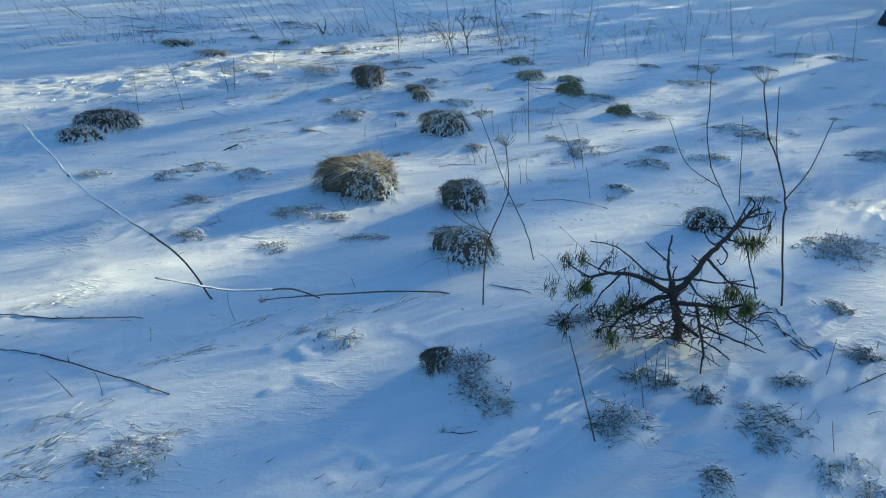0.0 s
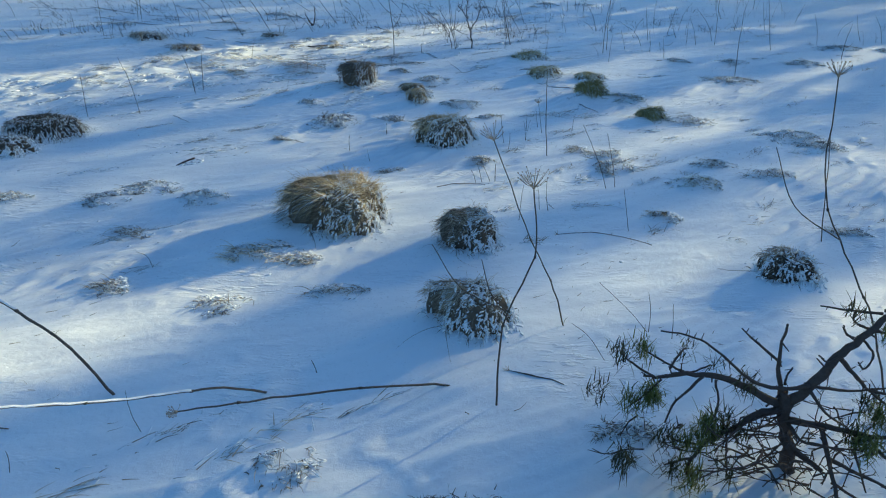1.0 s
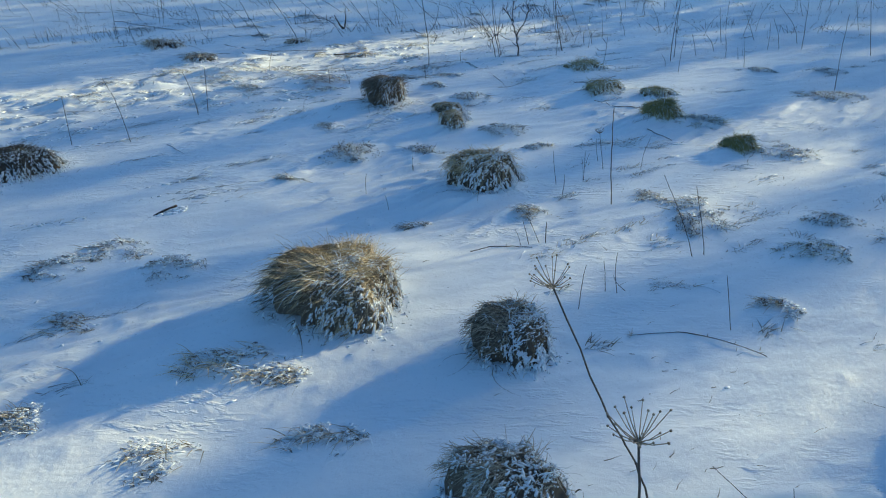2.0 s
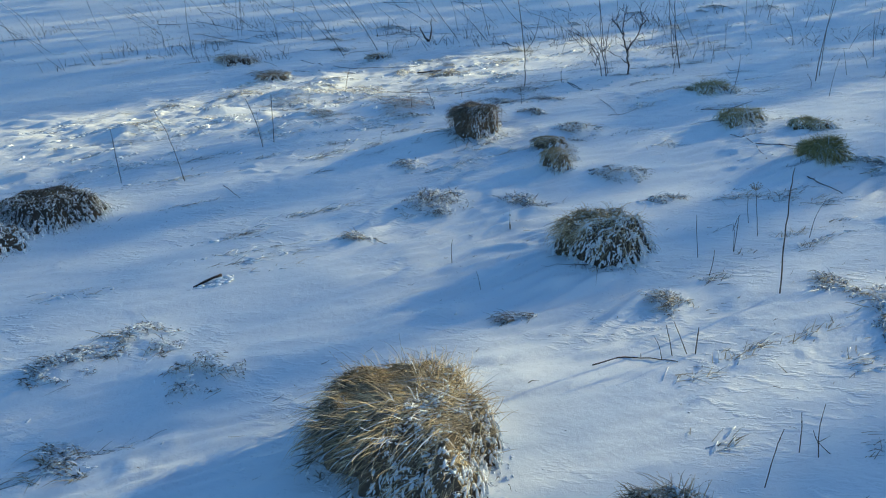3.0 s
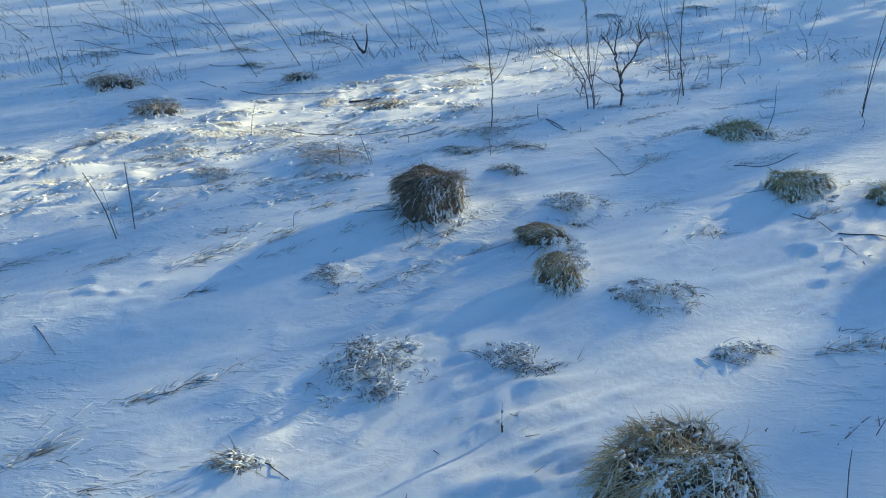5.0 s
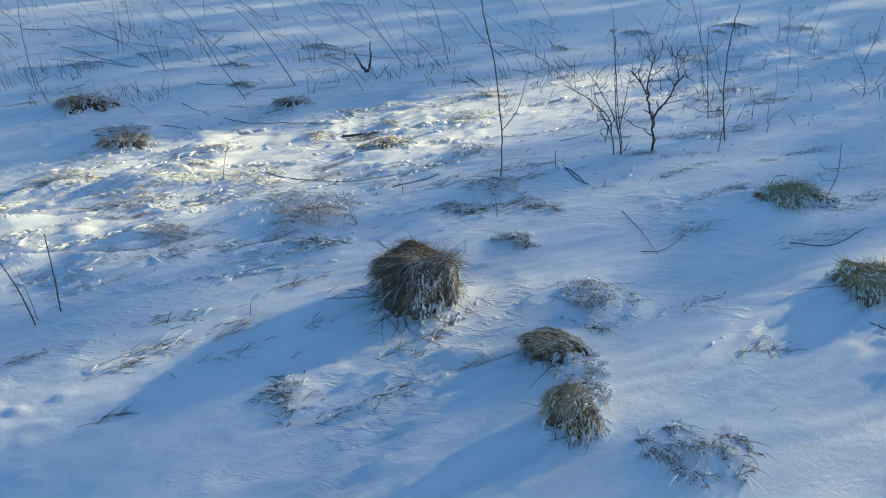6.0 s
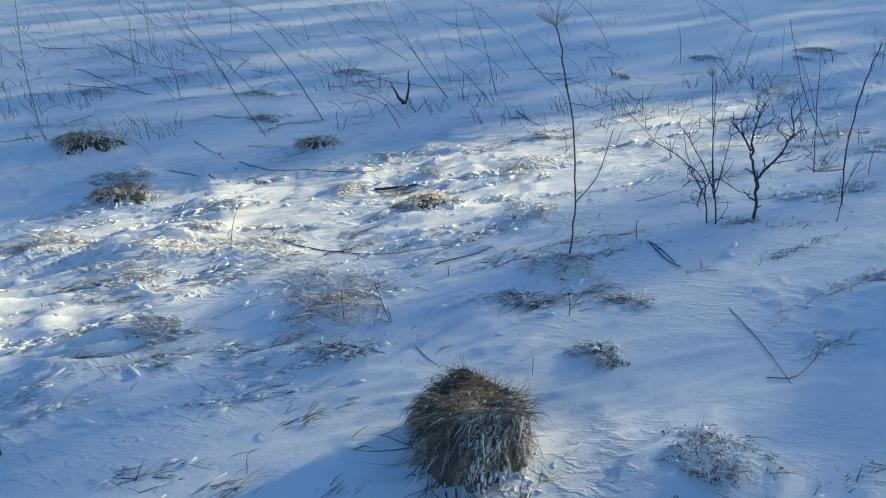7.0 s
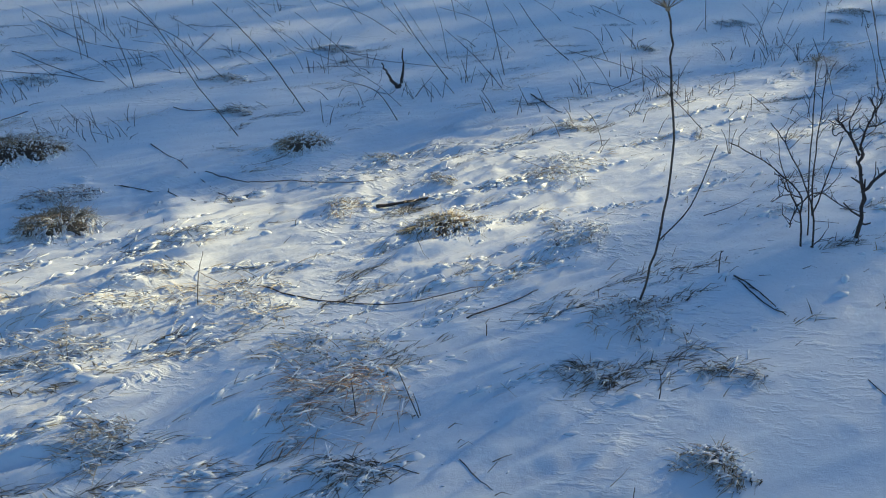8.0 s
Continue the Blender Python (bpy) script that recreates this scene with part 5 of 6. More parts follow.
stem([(1.63, 2.15, -0.25), (1.64, 2.14, -0.24), (1.67, 2.12, -0.21)], r=0.0016, label="bent thin stalk in snow")
stem([(-1.00, 2.87, -0.25), (-1.02, 2.86, -0.17), (-1.02, 2.86, -0.09)], r=0.0016, label="thin bent stalk in snow")
stem([(-0.46, 3.17, -0.25), (-0.47, 3.17, -0.22), (-0.48, 3.17, -0.19)], r=0.0024, label="very short dark stalk in snow")
stem([(-1.34, 2.67, -0.25), (-1.33, 2.68, -0.21), (-1.33, 2.68, -0.18)], r=0.0016, label="very short dark stalk in snow")
stem([(-1.48, 2.26, -0.25), (-1.51, 2.24, -0.18), (-1.54, 2.22, -0.10)], r=0.0024, label="leaning stalk with a dark tip")
stem([(-1.37, 2.26, -0.25), (-1.37, 2.26, -0.18), (-1.38, 2.26, -0.12)], r=0.0016, label="leaning thin stalk in snow")
stem([(-1.42, 4.08, -0.30), (-1.44, 4.08, -0.23), (-1.48, 4.06, -0.18)], r=0.0016, label="short bent stalk in snow")
stem([(0.85, 3.48, -0.27), (0.85, 3.48, -0.18), (0.83, 3.48, -0.08)], r=0.0016, label="thin shoot behind the sapling")
stem([(0.94, 3.44, -0.27), (0.93, 3.44, -0.18), (0.92, 3.44, -0.11)], r=0.0020, label="thin shoot with a dark tip")
stem([(0.87, 3.48, -0.27), (0.77, 3.50, -0.18), (0.64, 3.53, -0.06)], r=0.0016, label="thin bent grass stalk by the sapling")
stem([(0.64, 3.25, -0.26), (0.56, 3.27, -0.16), (0.49, 3.28, -0.10)], r=0.0016, label="thin bent grass stalk by the sapling")
stem([(-0.45, 6.41, -0.29), (-0.45, 6.41, -0.24), (-0.45, 6.42, -0.19)], r=0.004, label="short stub coated with rime", snowy=True)
stem([(-0.61, 3.08, -0.25), (-0.72, 2.91, -0.125), (-0.855, 2.824, -0.08), (-0.97, 2.70, -0.01), (-1.053, 2.50, 0.135), (-1.11, 2.36, 0.235)], r=0.0042, label="bent stalk arching low over the snow, white with rime", snowy=True)
stem([(0.11, 3.10, -0.25), (-0.13, 3.01, -0.20), (-0.50, 2.87, -0.13), (-0.665, 2.783, -0.09), (-0.81, 2.736, -0.075)], r=0.0042, umbel=0.03, label="long dark stalk bent down along the snow")
# twigs lying on the snow
twig([(0.25, 3.17), (0.35, 3.13), (0.44, 3.08)], r=0.0016, label="short twig lying on the snow")
twig([(-2.25, 2.89), (-1.95, 2.84), (-1.70, 2.84), (-1.44, 2.86)], r=0.0020, label="dark twig lying on the snow")
twig([(-2.04, 2.60), (-1.73, 2.53), (-1.38, 2.39), (-1.10, 2.26)], r=0.0020, label="long dark twig lying on the snow")
twig([(0.62, 4.49), (0.84, 4.52), (0.99, 4.47), (1.11, 4.38)], r=0.0012, label="curved twig lying on the snow")
twig([(-0.04, 5.23), (0.08, 5.30), (0.27, 5.30)], r=0.0032, label="thicker twig half sunk in the snow")
twig([(-2.01, 9.25), (-1.70, 9.19), (-1.42, 9.22), (-1.15, 9.37)], r=0.0028, label="long curved twig lying in the sun")
twig([(-1.19, 9.14), (-1.06, 9.23), (-0.94, 9.32)], r=0.0032, label="straight twig lying on the snow")
twig([(-3.11, 10.12), (-2.81, 10.03), (-2.48, 9.93)], r=0.0036, label="dark twig lying on the snow")
twig([(-2.69, 10.29), (-2.42, 10.19), (-2.19, 10.22), (-1.97, 10.20), (-1.76, 10.24)], r=0.0032, label="long twig lying across sunlit snow")
twig([(-1.49, 8.43), (-1.36, 8.44), (-1.24, 8.41)], r=0.0024, label="dark twig lying on shaded snow")
twig([(-1.14, 8.49), (-1.09, 8.43), (-1.04, 8.39)], r=0.0016, label="thin twig lying on the snow")
twig([(-0.21, 9.47), (-0.15, 9.39), (-0.10, 9.27)], r=0.0032, label="short thick twig sunk in the snow")
twig([(0.82, 8.62), (0.99, 8.60), (1.23, 8.80)], r=0.0028, label="twig beside an olive tuft")
twig([(1.02, 7.69), (1.21, 7.70), (1.33, 7.65)], r=0.0032, label="forked twig lying on the snow")
twig([(0.91, 7.94), (1.00, 7.84), (1.04, 7.45)], r=0.0024, label="thin twig lying on the snow")
twig([(1.20, 7.17), (1.27, 7.07), (1.33, 6.97)], r=0.0032, label="short twig lying on the snow")
twig([(0.07, 8.92), (0.14, 8.71), (0.20, 8.42)], r=0.0017, label="thin twig lying on the snow")
twig([(0.12, 8.48), (0.23, 8.51), (0.39, 8.73)], r=0.0017, label="bent twig lying on the snow")
twig([(-0.20, 9.44), (-0.13, 9.29), (-0.08, 9.25)], r=0.0028, label="short twig sunk in the snow")
twig([(-2.48, 9.43), (-2.25, 9.31), (-2.06, 9.20)], r=0.0016, label="pale stalk lying in the sun")
twig([(-1.27, 10.63), (-1.05, 10.53), (-0.84, 10.36)], r=0.0020, label="pale stalk lying in the sun")
twig([(-0.23, 9.97), (-0.09, 10.07), (0.00, 10.16)], r=0.0016, label="thin twig beside a bush")
twig([(-2.50, 12.64), (-2.13, 12.47), (-1.62, 12.32)], r=0.0028, label="dark twig lying on far snow")
twig([(-5.40, 12.23), (-4.69, 12.08), (-4.27, 11.93)], r=0.0032, label="dark branch lying on far snow")
twig([(-5.69, 12.85), (-4.54, 12.08), (-4.23, 11.91)], r=0.0032, label="dark branch lying on far snow")
twig([(-6.32, 14.13), (-5.16, 13.15), (-4.48, 12.84), (-4.17, 12.65)], r=0.0032, label="dark branch lying on far snow")
twig([(-4.59, 12.48), (-4.33, 12.57), (-4.12, 12.60)], r=0.0024, label="twig lying on far snow")
twig([(-3.64, 10.63), (-3.52, 10.53), (-3.34, 10.34)], r=0.0016, label="thin twig on the snow")
twig([(-2.44, 14.64), (-1.81, 12.72), (-1.56, 12.10)], r=0.0016, label="thin twig on far snow")
twig([(-4.84, 14.20), (-3.77, 13.02), (-3.02, 12.09)], r=0.0020, label="thin branch on far snow")
twig([(-0.51, 14.66), (-0.32, 14.25), (-0.14, 13.77)], r=0.0028, label="dark twig on far snow")
twig([(-0.67, 11.97), (-0.48, 11.91), (-0.34, 11.67)], r=0.0024, label="dark twig on far snow")
twig([(-1.03, 11.72), (-0.94, 11.49), (-0.83, 11.33)], r=0.0048, label="short dark branch end on far snow")
twig([(-0.49, 11.85), (-0.32, 12.04), (-0.17, 12.18)], r=0.0020, label="dark twig on far snow")
twig([(-2.31, 6.89), (-2.24, 6.83), (-2.12, 6.72)], r=0.0020, label="short twig stuck in the snow")
twig([(-1.15, 6.23), (-1.10, 6.20), (-1.06, 6.17)], r=0.0020, label="short frosted twig on the snow")
twig([(-0.01, 2.06), (0.06, 2.05), (0.12, 2.06)], r=0.0012, label="tiny twig on the snow")
twig([(1.63, 2.29), (1.75, 2.35), (1.89, 2.42)], r=0.0016, label="thin twig on the snow")
twig([(1.57, 2.98), (1.61, 2.89), (1.61, 2.70), (1.64, 2.54)], r=0.0016, label="fallen twig of a bundle beside the pine sapling")
twig([(1.42, 2.87), (1.52, 2.80), (1.60, 2.63), (1.65, 2.54)], r=0.0016, label="fallen twig of a bundle beside the pine sapling")
twig([(1.53, 2.75), (1.57, 2.68), (1.62, 2.56)], r=0.0016, label="fallen twig of a bundle beside the pine sapling")
twig([(1.55, 2.87), (1.56, 2.65), (1.62, 2.52)], r=0.0016, label="fallen twig of a bundle beside the pine sapling")
twig([(-1.70, 9.96), (-1.59, 10.01), (-1.47, 10.06)], r=0.0088, label="thick dark stick in sunlit snow")
twig([(-3.20, 10.67), (-2.82, 10.35), (-2.39, 9.95)], r=0.0032, label="dark twig lying on the snow")

# pine sapling, half dead, with a few green tufts
sapling = thing("pine_sapling", (1.07, 2.65, on_snow(1.07, 2.65)), "stunted pine sapling with bare dark limbs and few green tufts", "sapling")
sapling_limb(sapling, "trunk", [(1.07, 2.66, -0.26), (1.04, 2.67, -0.13), (1.01, 2.69, -0.01), (1.00, 2.69, 0.03)], 0.026, 0.02)
sapling_limb(sapling, "limb", [(1.01, 2.69, -0.02), (1.08, 2.68, 0.08), (1.12, 2.68, 0.16), (1.17, 2.67, 0.23), (1.22, 2.67, 0.31), (1.27, 2.67, 0.37), (1.31, 2.67, 0.40)], 0.02, 0.006)
sapling_limb(sapling, "limb", [(1.01, 2.69, -0.02), (0.91, 2.71, 0.03), (0.83, 2.74, 0.05), (0.74, 2.76, 0.05), (0.67, 2.78, 0.02), (0.62, 2.79, 0.02)], 0.016, 0.005)
sapling_limb(sapling, "limb", [(1.01, 2.69, -0.03), (0.93, 2.67, -0.03), (0.87, 2.65, -0.06), (0.78, 2.63, -0.10), (0.73, 2.60, -0.14), (0.71, 2.57, -0.17)], 0.014, 0.005)
sapling_limb(sapling, "limb", [(1.02, 2.68, -0.06), (1.11, 2.61, -0.03), (1.18, 2.55, -0.01), (1.23, 2.49, 0.04)], 0.014, 0.005)
sapling_limb(sapling, "limb", [(1.06, 2.67, 0.07), (0.99, 2.67, 0.06), (0.92, 2.68, 0.07), (0.87, 2.69, 0.10), (0.79, 2.70, 0.17), (0.72, 2.71, 0.21), (0.63, 2.73, 0.22)], 0.008, 0.003)
sapling_limb(sapling, "limb", [(1.00, 2.69, 0.02), (0.97, 2.70, 0.14), (0.97, 2.70, 0.26)], 0.009, 0.005)
sapling_limb(sapling, "twig", [(0.98, 2.70, 0.13), (0.93, 2.74, 0.16), (0.89, 2.79, 0.19)], 0.006, 0.003)
sapling_limb(sapling, "twig", [(1.00, 2.69, 0.06), (1.00, 2.69, 0.09), (1.01, 2.69, 0.12)], 0.005, 0.003)
sapling_limb(sapling, "twig", [(1.22, 2.69, 0.31), (1.29, 2.63, 0.32), (1.32, 2.58, 0.36)], 0.006, 0.003)
sapling_limb(sapling, "twig", [(1.24, 2.68, 0.34), (1.30, 2.68, 0.36), (1.36, 2.67, 0.38)], 0.006, 0.003)
sapling_limb(sapling, "twig", [(1.27, 2.69, 0.36), (1.30, 2.71, 0.40), (1.29, 2.75, 0.42)], 0.005, 0.003)
sapling_limb(sapling, "twig", [(1.22, 2.69, 0.30), (1.16, 2.74, 0.28), (1.11, 2.80, 0.26)], 0.006, 0.003)
sapling_limb(sapling, "twig", [(1.20, 2.69, 0.25), (1.14, 2.68, 0.28), (1.12, 2.66, 0.33)], 0.005, 0.003)
sapling_limb(sapling, "twig", [(1.17, 2.69, 0.21), (1.11, 2.66, 0.26), (1.08, 2.63, 0.30)], 0.005, 0.003)
sapling_limb(sapling, "twig", [(1.14, 2.68, 0.18), (1.09, 2.66, 0.16), (1.05, 2.65, 0.19)], 0.005, 0.003)
sapling_limb(sapling, "limb", [(1.13, 2.68, 0.16), (1.20, 2.68, 0.09), (1.25, 2.69, 0.04), (1.37, 2.67, 0.02)], 0.009, 0.004)
sapling_limb(sapling, "twig", [(1.18, 2.68, 0.22), (1.20, 2.65, 0.19), (1.18, 2.64, 0.15), (1.15, 2.63, 0.18)], 0.005, 0.003)
sapling_limb(sapling, "twig", [(1.20, 2.69, 0.25), (1.26, 2.69, 0.23), (1.32, 2.69, 0.22)], 0.006, 0.003)
sapling_limb(sapling, "twig", [(0.70, 2.77, 0.04), (0.76, 2.78, 0.04), (0.82, 2.79, 0.06)], 0.005, 0.003)
sapling_limb(sapling, "twig", [(0.79, 2.75, 0.05), (0.71, 2.73, -0.03), (0.67, 2.69, -0.08)], 0.006, 0.003)
sapling_limb(sapling, "twig", [(0.74, 2.76, 0.05), (0.71, 2.81, 0.04), (0.64, 2.89, 0.05)], 0.006, 0.003)
sapling_limb(sapling, "twig", [(0.65, 2.78, 0.02), (0.59, 2.83, 0.04), (0.56, 2.86, 0.06)], 0.005, 0.003)
sapling_limb(sapling, "twig", [(0.69, 2.77, 0.06), (0.73, 2.81, 0.09), (0.76, 2.85, 0.08)], 0.005, 0.003)
sapling_limb(sapling, "twig", [(0.82, 2.74, 0.04), (0.81, 2.67, 0.00), (0.77, 2.62, -0.04)], 0.005, 0.003)
sapling_limb(sapling, "twig", [(0.67, 2.77, 0.02), (0.63, 2.75, -0.01), (0.58, 2.75, -0.06)], 0.005, 0.003)
sapling_limb(sapling, "twig", [(0.80, 2.61, -0.07), (0.85, 2.64, -0.06), (0.98, 2.64, -0.08)], 0.006, 0.003)
sapling_limb(sapling, "twig", [(0.76, 2.59, -0.08), (0.69, 2.61, -0.08), (0.65, 2.61, -0.06)], 0.005, 0.003)
sapling_limb(sapling, "twig", [(0.73, 2.58, -0.11), (0.68, 2.59, -0.14), (0.65, 2.59, -0.15)], 0.005, 0.003)
sapling_limb(sapling, "twig", [(0.83, 2.63, -0.06), (0.81, 2.57, -0.08), (0.79, 2.50, -0.09)], 0.005, 0.003)
sapling_limb(sapling, "twig", [(1.06, 2.67, 0.06), (1.09, 2.61, 0.02), (1.13, 2.55, 0.01)], 0.006, 0.003)
sapling_limb(sapling, "limb", [(1.05, 2.68, 0.07), (1.14, 2.68, 0.05), (1.21, 2.70, 0.03), (1.32, 2.69, 0.05)], 0.007, 0.003)
sapling_limb(sapling, "twig", [(1.02, 2.66, -0.06), (1.04, 2.58, -0.06), (1.13, 2.48, -0.00)], 0.007, 0.003)
sapling_limb(sapling, "limb", [(1.09, 2.61, -0.03), (1.09, 2.54, -0.09), (1.09, 2.47, -0.15), (1.07, 2.40, -0.24)], 0.009, 0.005)
sapling_limb(sapling, "limb", [(1.10, 2.56, -0.10), (1.16, 2.51, -0.11), (1.24, 2.45, -0.12), (1.32, 2.39, -0.13)], 0.008, 0.003)
sapling_limb(sapling, "twig", [(1.10, 2.52, -0.15), (1.15, 2.46, -0.16), (1.18, 2.40, -0.17)], 0.006, 0.003)
sapling_limb(sapling, "limb", [(1.17, 2.53, -0.00), (1.21, 2.50, -0.04), (1.28, 2.46, -0.07), (1.32, 2.43, -0.12)], 0.007, 0.003)
sapling_limb(sapling, "twig", [(1.15, 2.56, -0.02), (1.15, 2.52, -0.07), (1.16, 2.46, -0.13)], 0.006, 0.003)
sapling_limb(sapling, "twig", [(1.06, 2.67, -0.23), (0.97, 2.65, -0.22), (0.89, 2.62, -0.21)], 0.004, 0.002)
sapling_limb(sapling, "twig", [(1.04, 2.67, -0.11), (0.96, 2.64, -0.18), (0.87, 2.61, -0.19)], 0.004, 0.002)
sapling_limb(sapling, "twig", [(1.08, 2.66, -0.30), (0.98, 2.64, -0.28), (0.87, 2.63, -0.24)], 0.004, 0.002)
sapling_limb(sapling, "twig", [(1.23, 2.69, 0.31), (1.25, 2.67, 0.40), (1.25, 2.64, 0.46)], 0.005, 0.003)
sapling_limb(sapling, "twig", [(1.24, 2.68, 0.05), (1.28, 2.63, 0.02), (1.29, 2.59, -0.02)], 0.005, 0.003)
needle_tuft(sapling, (0.64, 2.89, 0.05), 26, green_needle)
needle_tuft(sapling, (0.56, 2.86, 0.06), 18, dry_needle)
needle_tuft(sapling, (0.64, 2.75, -0.02), 46, green_needle)
needle_tuft(sapling, (0.58, 2.75, -0.05), 22, green_needle)
needle_tuft(sapling, (0.50, 2.83, -0.06), 12, dry_needle)
needle_tuft(sapling, (0.77, 2.62, -0.04), 40, green_needle)
needle_tuft(sapling, (0.71, 2.59, -0.06), 30, green_needle)
needle_tuft(sapling, (0.83, 2.65, -0.04), 26, dry_needle)
needle_tuft(sapling, (0.72, 2.56, -0.17), 34, green_needle)
needle_tuft(sapling, (0.67, 2.58, -0.15), 14, dry_needle)
needle_tuft(sapling, (0.65, 2.61, -0.06), 18, dry_needle)
needle_tuft(sapling, (0.86, 2.63, -0.07), 16, dry_needle)
needle_tuft(sapling, (1.23, 2.58, 0.03), 40, green_needle)
needle_tuft(sapling, (1.25, 2.50, 0.01), 52, green_needle)
needle_tuft(sapling, (1.15, 2.50, -0.00), 38, green_needle)
needle_tuft(sapling, (1.14, 2.55, 0.00), 20, dry_needle)
needle_tuft(sapling, (1.26, 2.69, 0.00), 20, dry_needle)
needle_tuft(sapling, (1.32, 2.69, 0.22), 52, green_needle)
needle_tuft(sapling, (1.26, 2.69, 0.24), 24, green_needle)
needle_tuft(sapling, (1.35, 2.68, 0.24), 16, green_needle)
needle_tuft(sapling, (1.31, 2.59, 0.36), 10, dry_needle)
needle_tuft(sapling, (1.30, 2.57, -0.01), 30, green_needle)
needle_tuft(sapling, (0.90, 2.72, 0.05), 18, dry_needle)
needle_tuft(sapling, (1.31, 2.69, 0.37), 8, dry_needle)
needle_tuft(sapling, (1.12, 2.66, 0.33), 8, dry_needle)
needle_tuft(sapling, (0.52, 2.56, -0.09), 26, dry_needle)
needle_tuft(sapling, (0.83, 2.79, 0.06), 6, dry_needle)
needle_tuft(sapling, (0.76, 2.85, 0.08), 8, dry_needle)
needle_tuft(sapling, (0.79, 2.50, -0.09), 12, dry_needle)
rng = random.Random(21)
for k in range(80):                                   # fine bare twigs in the tangle
    a = rng.uniform(0, 2 * math.pi)
    at = (1.03 + rng.gauss(0.0, 0.17), 2.62 + rng.gauss(0, 0.07), rng.uniform(-0.19, 0.0))
    twiglet(sapling, at, Vector((math.cos(a), math.sin(a) * 0.5, rng.uniform(-0.5, 0.3))), rng.uniform(0.08, 0.2), rng.uniform(0.0018, 0.0038))

# bushes
bush = thing("bush", (0.37, 9.84, on_snow(0.37, 9.84)), "bare knotty bush with thick upright branches in the snow", "bush")
bush_branch(bush, [(0.34, 9.81, -0.25), (0.33, 9.81, -0.10), (0.29, 9.82, 0.04), (0.27, 9.83, 0.15)], 0.015, 0.011)
bush_branch(bush, [(0.27, 9.82, 0.12), (0.23, 9.84, 0.19), (0.19, 9.85, 0.23), (0.17, 9.85, 0.26)], 0.011, 0.005)
bush_branch(bush, [(0.27, 9.83, 0.14), (0.27, 9.83, 0.23), (0.28, 9.82, 0.30), (0.25, 9.83, 0.35)], 0.01, 0.004)
bush_branch(bush, [(0.31, 9.81, -0.03), (0.36, 9.80, 0.05), (0.40, 9.79, 0.12), (0.43, 9.78, 0.21), (0.43, 9.78, 0.26)], 0.013, 0.006)
bush_branch(bush, [(0.40, 9.79, 0.12), (0.42, 9.79, 0.18), (0.37, 9.80, 0.24), (0.38, 9.80, 0.30)], 0.008, 0.003)
bush_branch(bush, [(0.43, 9.78, 0.21), (0.47, 9.77, 0.25), (0.49, 9.77, 0.23)], 0.007, 0.004)
bush_branch(bush, [(0.43, 9.78, 0.26), (0.41, 9.79, 0.33), (0.42, 9.78, 0.40)], 0.007, 0.003)
bush_branch(bush, [(0.23, 9.84, 0.19), (0.21, 9.84, 0.25), (0.23, 9.84, 0.34)], 0.007, 0.003)
bush_branch(bush, [(0.27, 9.83, 0.23), (0.32, 9.81, 0.26), (0.34, 9.81, 0.29)], 0.006, 0.003)
bush_branch(bush, [(0.43, 9.78, 0.28), (0.44, 9.78, 0.32), (0.46, 9.77, 0.37)], 0.005, 0.003)
bush_branch(bush, [(0.28, 9.82, 0.29), (0.29, 9.82, 0.33), (0.29, 9.82, 0.36)], 0.005, 0.003)
bush_branch(bush, [(0.20, 9.84, 0.21), (0.17, 9.85, 0.19), (0.16, 9.86, 0.23)], 0.005, 0.003)
bush_branch(bush, [(0.34, 9.81, -0.25), (0.31, 9.81, -0.29), (0.28, 9.82, -0.35)], 0.008, 0.004)

shrub = thing("shrub", (0.14, 9.74, on_snow(0.14, 9.74)), "bare thin-twigged shrub beside a knotty bush", "shrub")
bush_branch(shrub, [(0.10, 9.71, -0.25), (0.07, 9.72, -0.09), (0.04, 9.72, 0.01), (-0.10, 9.75, 0.12), (-0.23, 9.78, 0.18)], 0.008, 0.004)
bush_branch(shrub, [(0.14, 9.70, -0.24), (0.11, 9.71, -0.07), (0.04, 9.73, 0.07), (-0.04, 9.74, 0.20), (-0.10, 9.76, 0.27)], 0.008, 0.003)
bush_branch(shrub, [(0.11, 9.71, -0.09), (0.08, 9.72, 0.07), (0.06, 9.72, 0.27), (0.04, 9.73, 0.48)], 0.007, 0.003)
bush_branch(shrub, [(0.11, 9.71, -0.07), (0.13, 9.71, 0.08), (0.14, 9.70, 0.24)], 0.006, 0.003)
bush_branch(shrub, [(0.07, 9.72, -0.09), (0.01, 9.73, 0.01), (-0.04, 9.74, 0.12), (-0.07, 9.75, 0.23)], 0.006, 0.002)
bush_branch(shrub, [(0.05, 9.72, -0.05), (0.11, 9.71, 0.01), (0.21, 9.69, -0.04), (0.28, 9.67, -0.05)], 0.006, 0.003)
bush_branch(shrub, [(0.06, 9.72, -0.02), (0.01, 9.73, -0.01), (-0.04, 9.74, -0.05)], 0.006, 0.003)
bush_branch(shrub, [(0.10, 9.71, -0.01), (0.14, 9.70, 0.04), (0.17, 9.70, 0.10)], 0.005, 0.002)
bush_branch(shrub, [(0.01, 9.73, -0.00), (-0.01, 9.74, 0.03), (-0.03, 9.74, 0.05)], 0.006, 0.004)
bush_branch(shrub, [(0.11, 9.71, -0.25), (0.15, 9.70, -0.20), (0.17, 9.70, -0.15)], 0.005, 0.003)
bush_branch(shrub, [(0.05, 9.72, -0.05), (0.04, 9.72, -0.11), (0.04, 9.72, -0.15)], 0.006, 0.004)
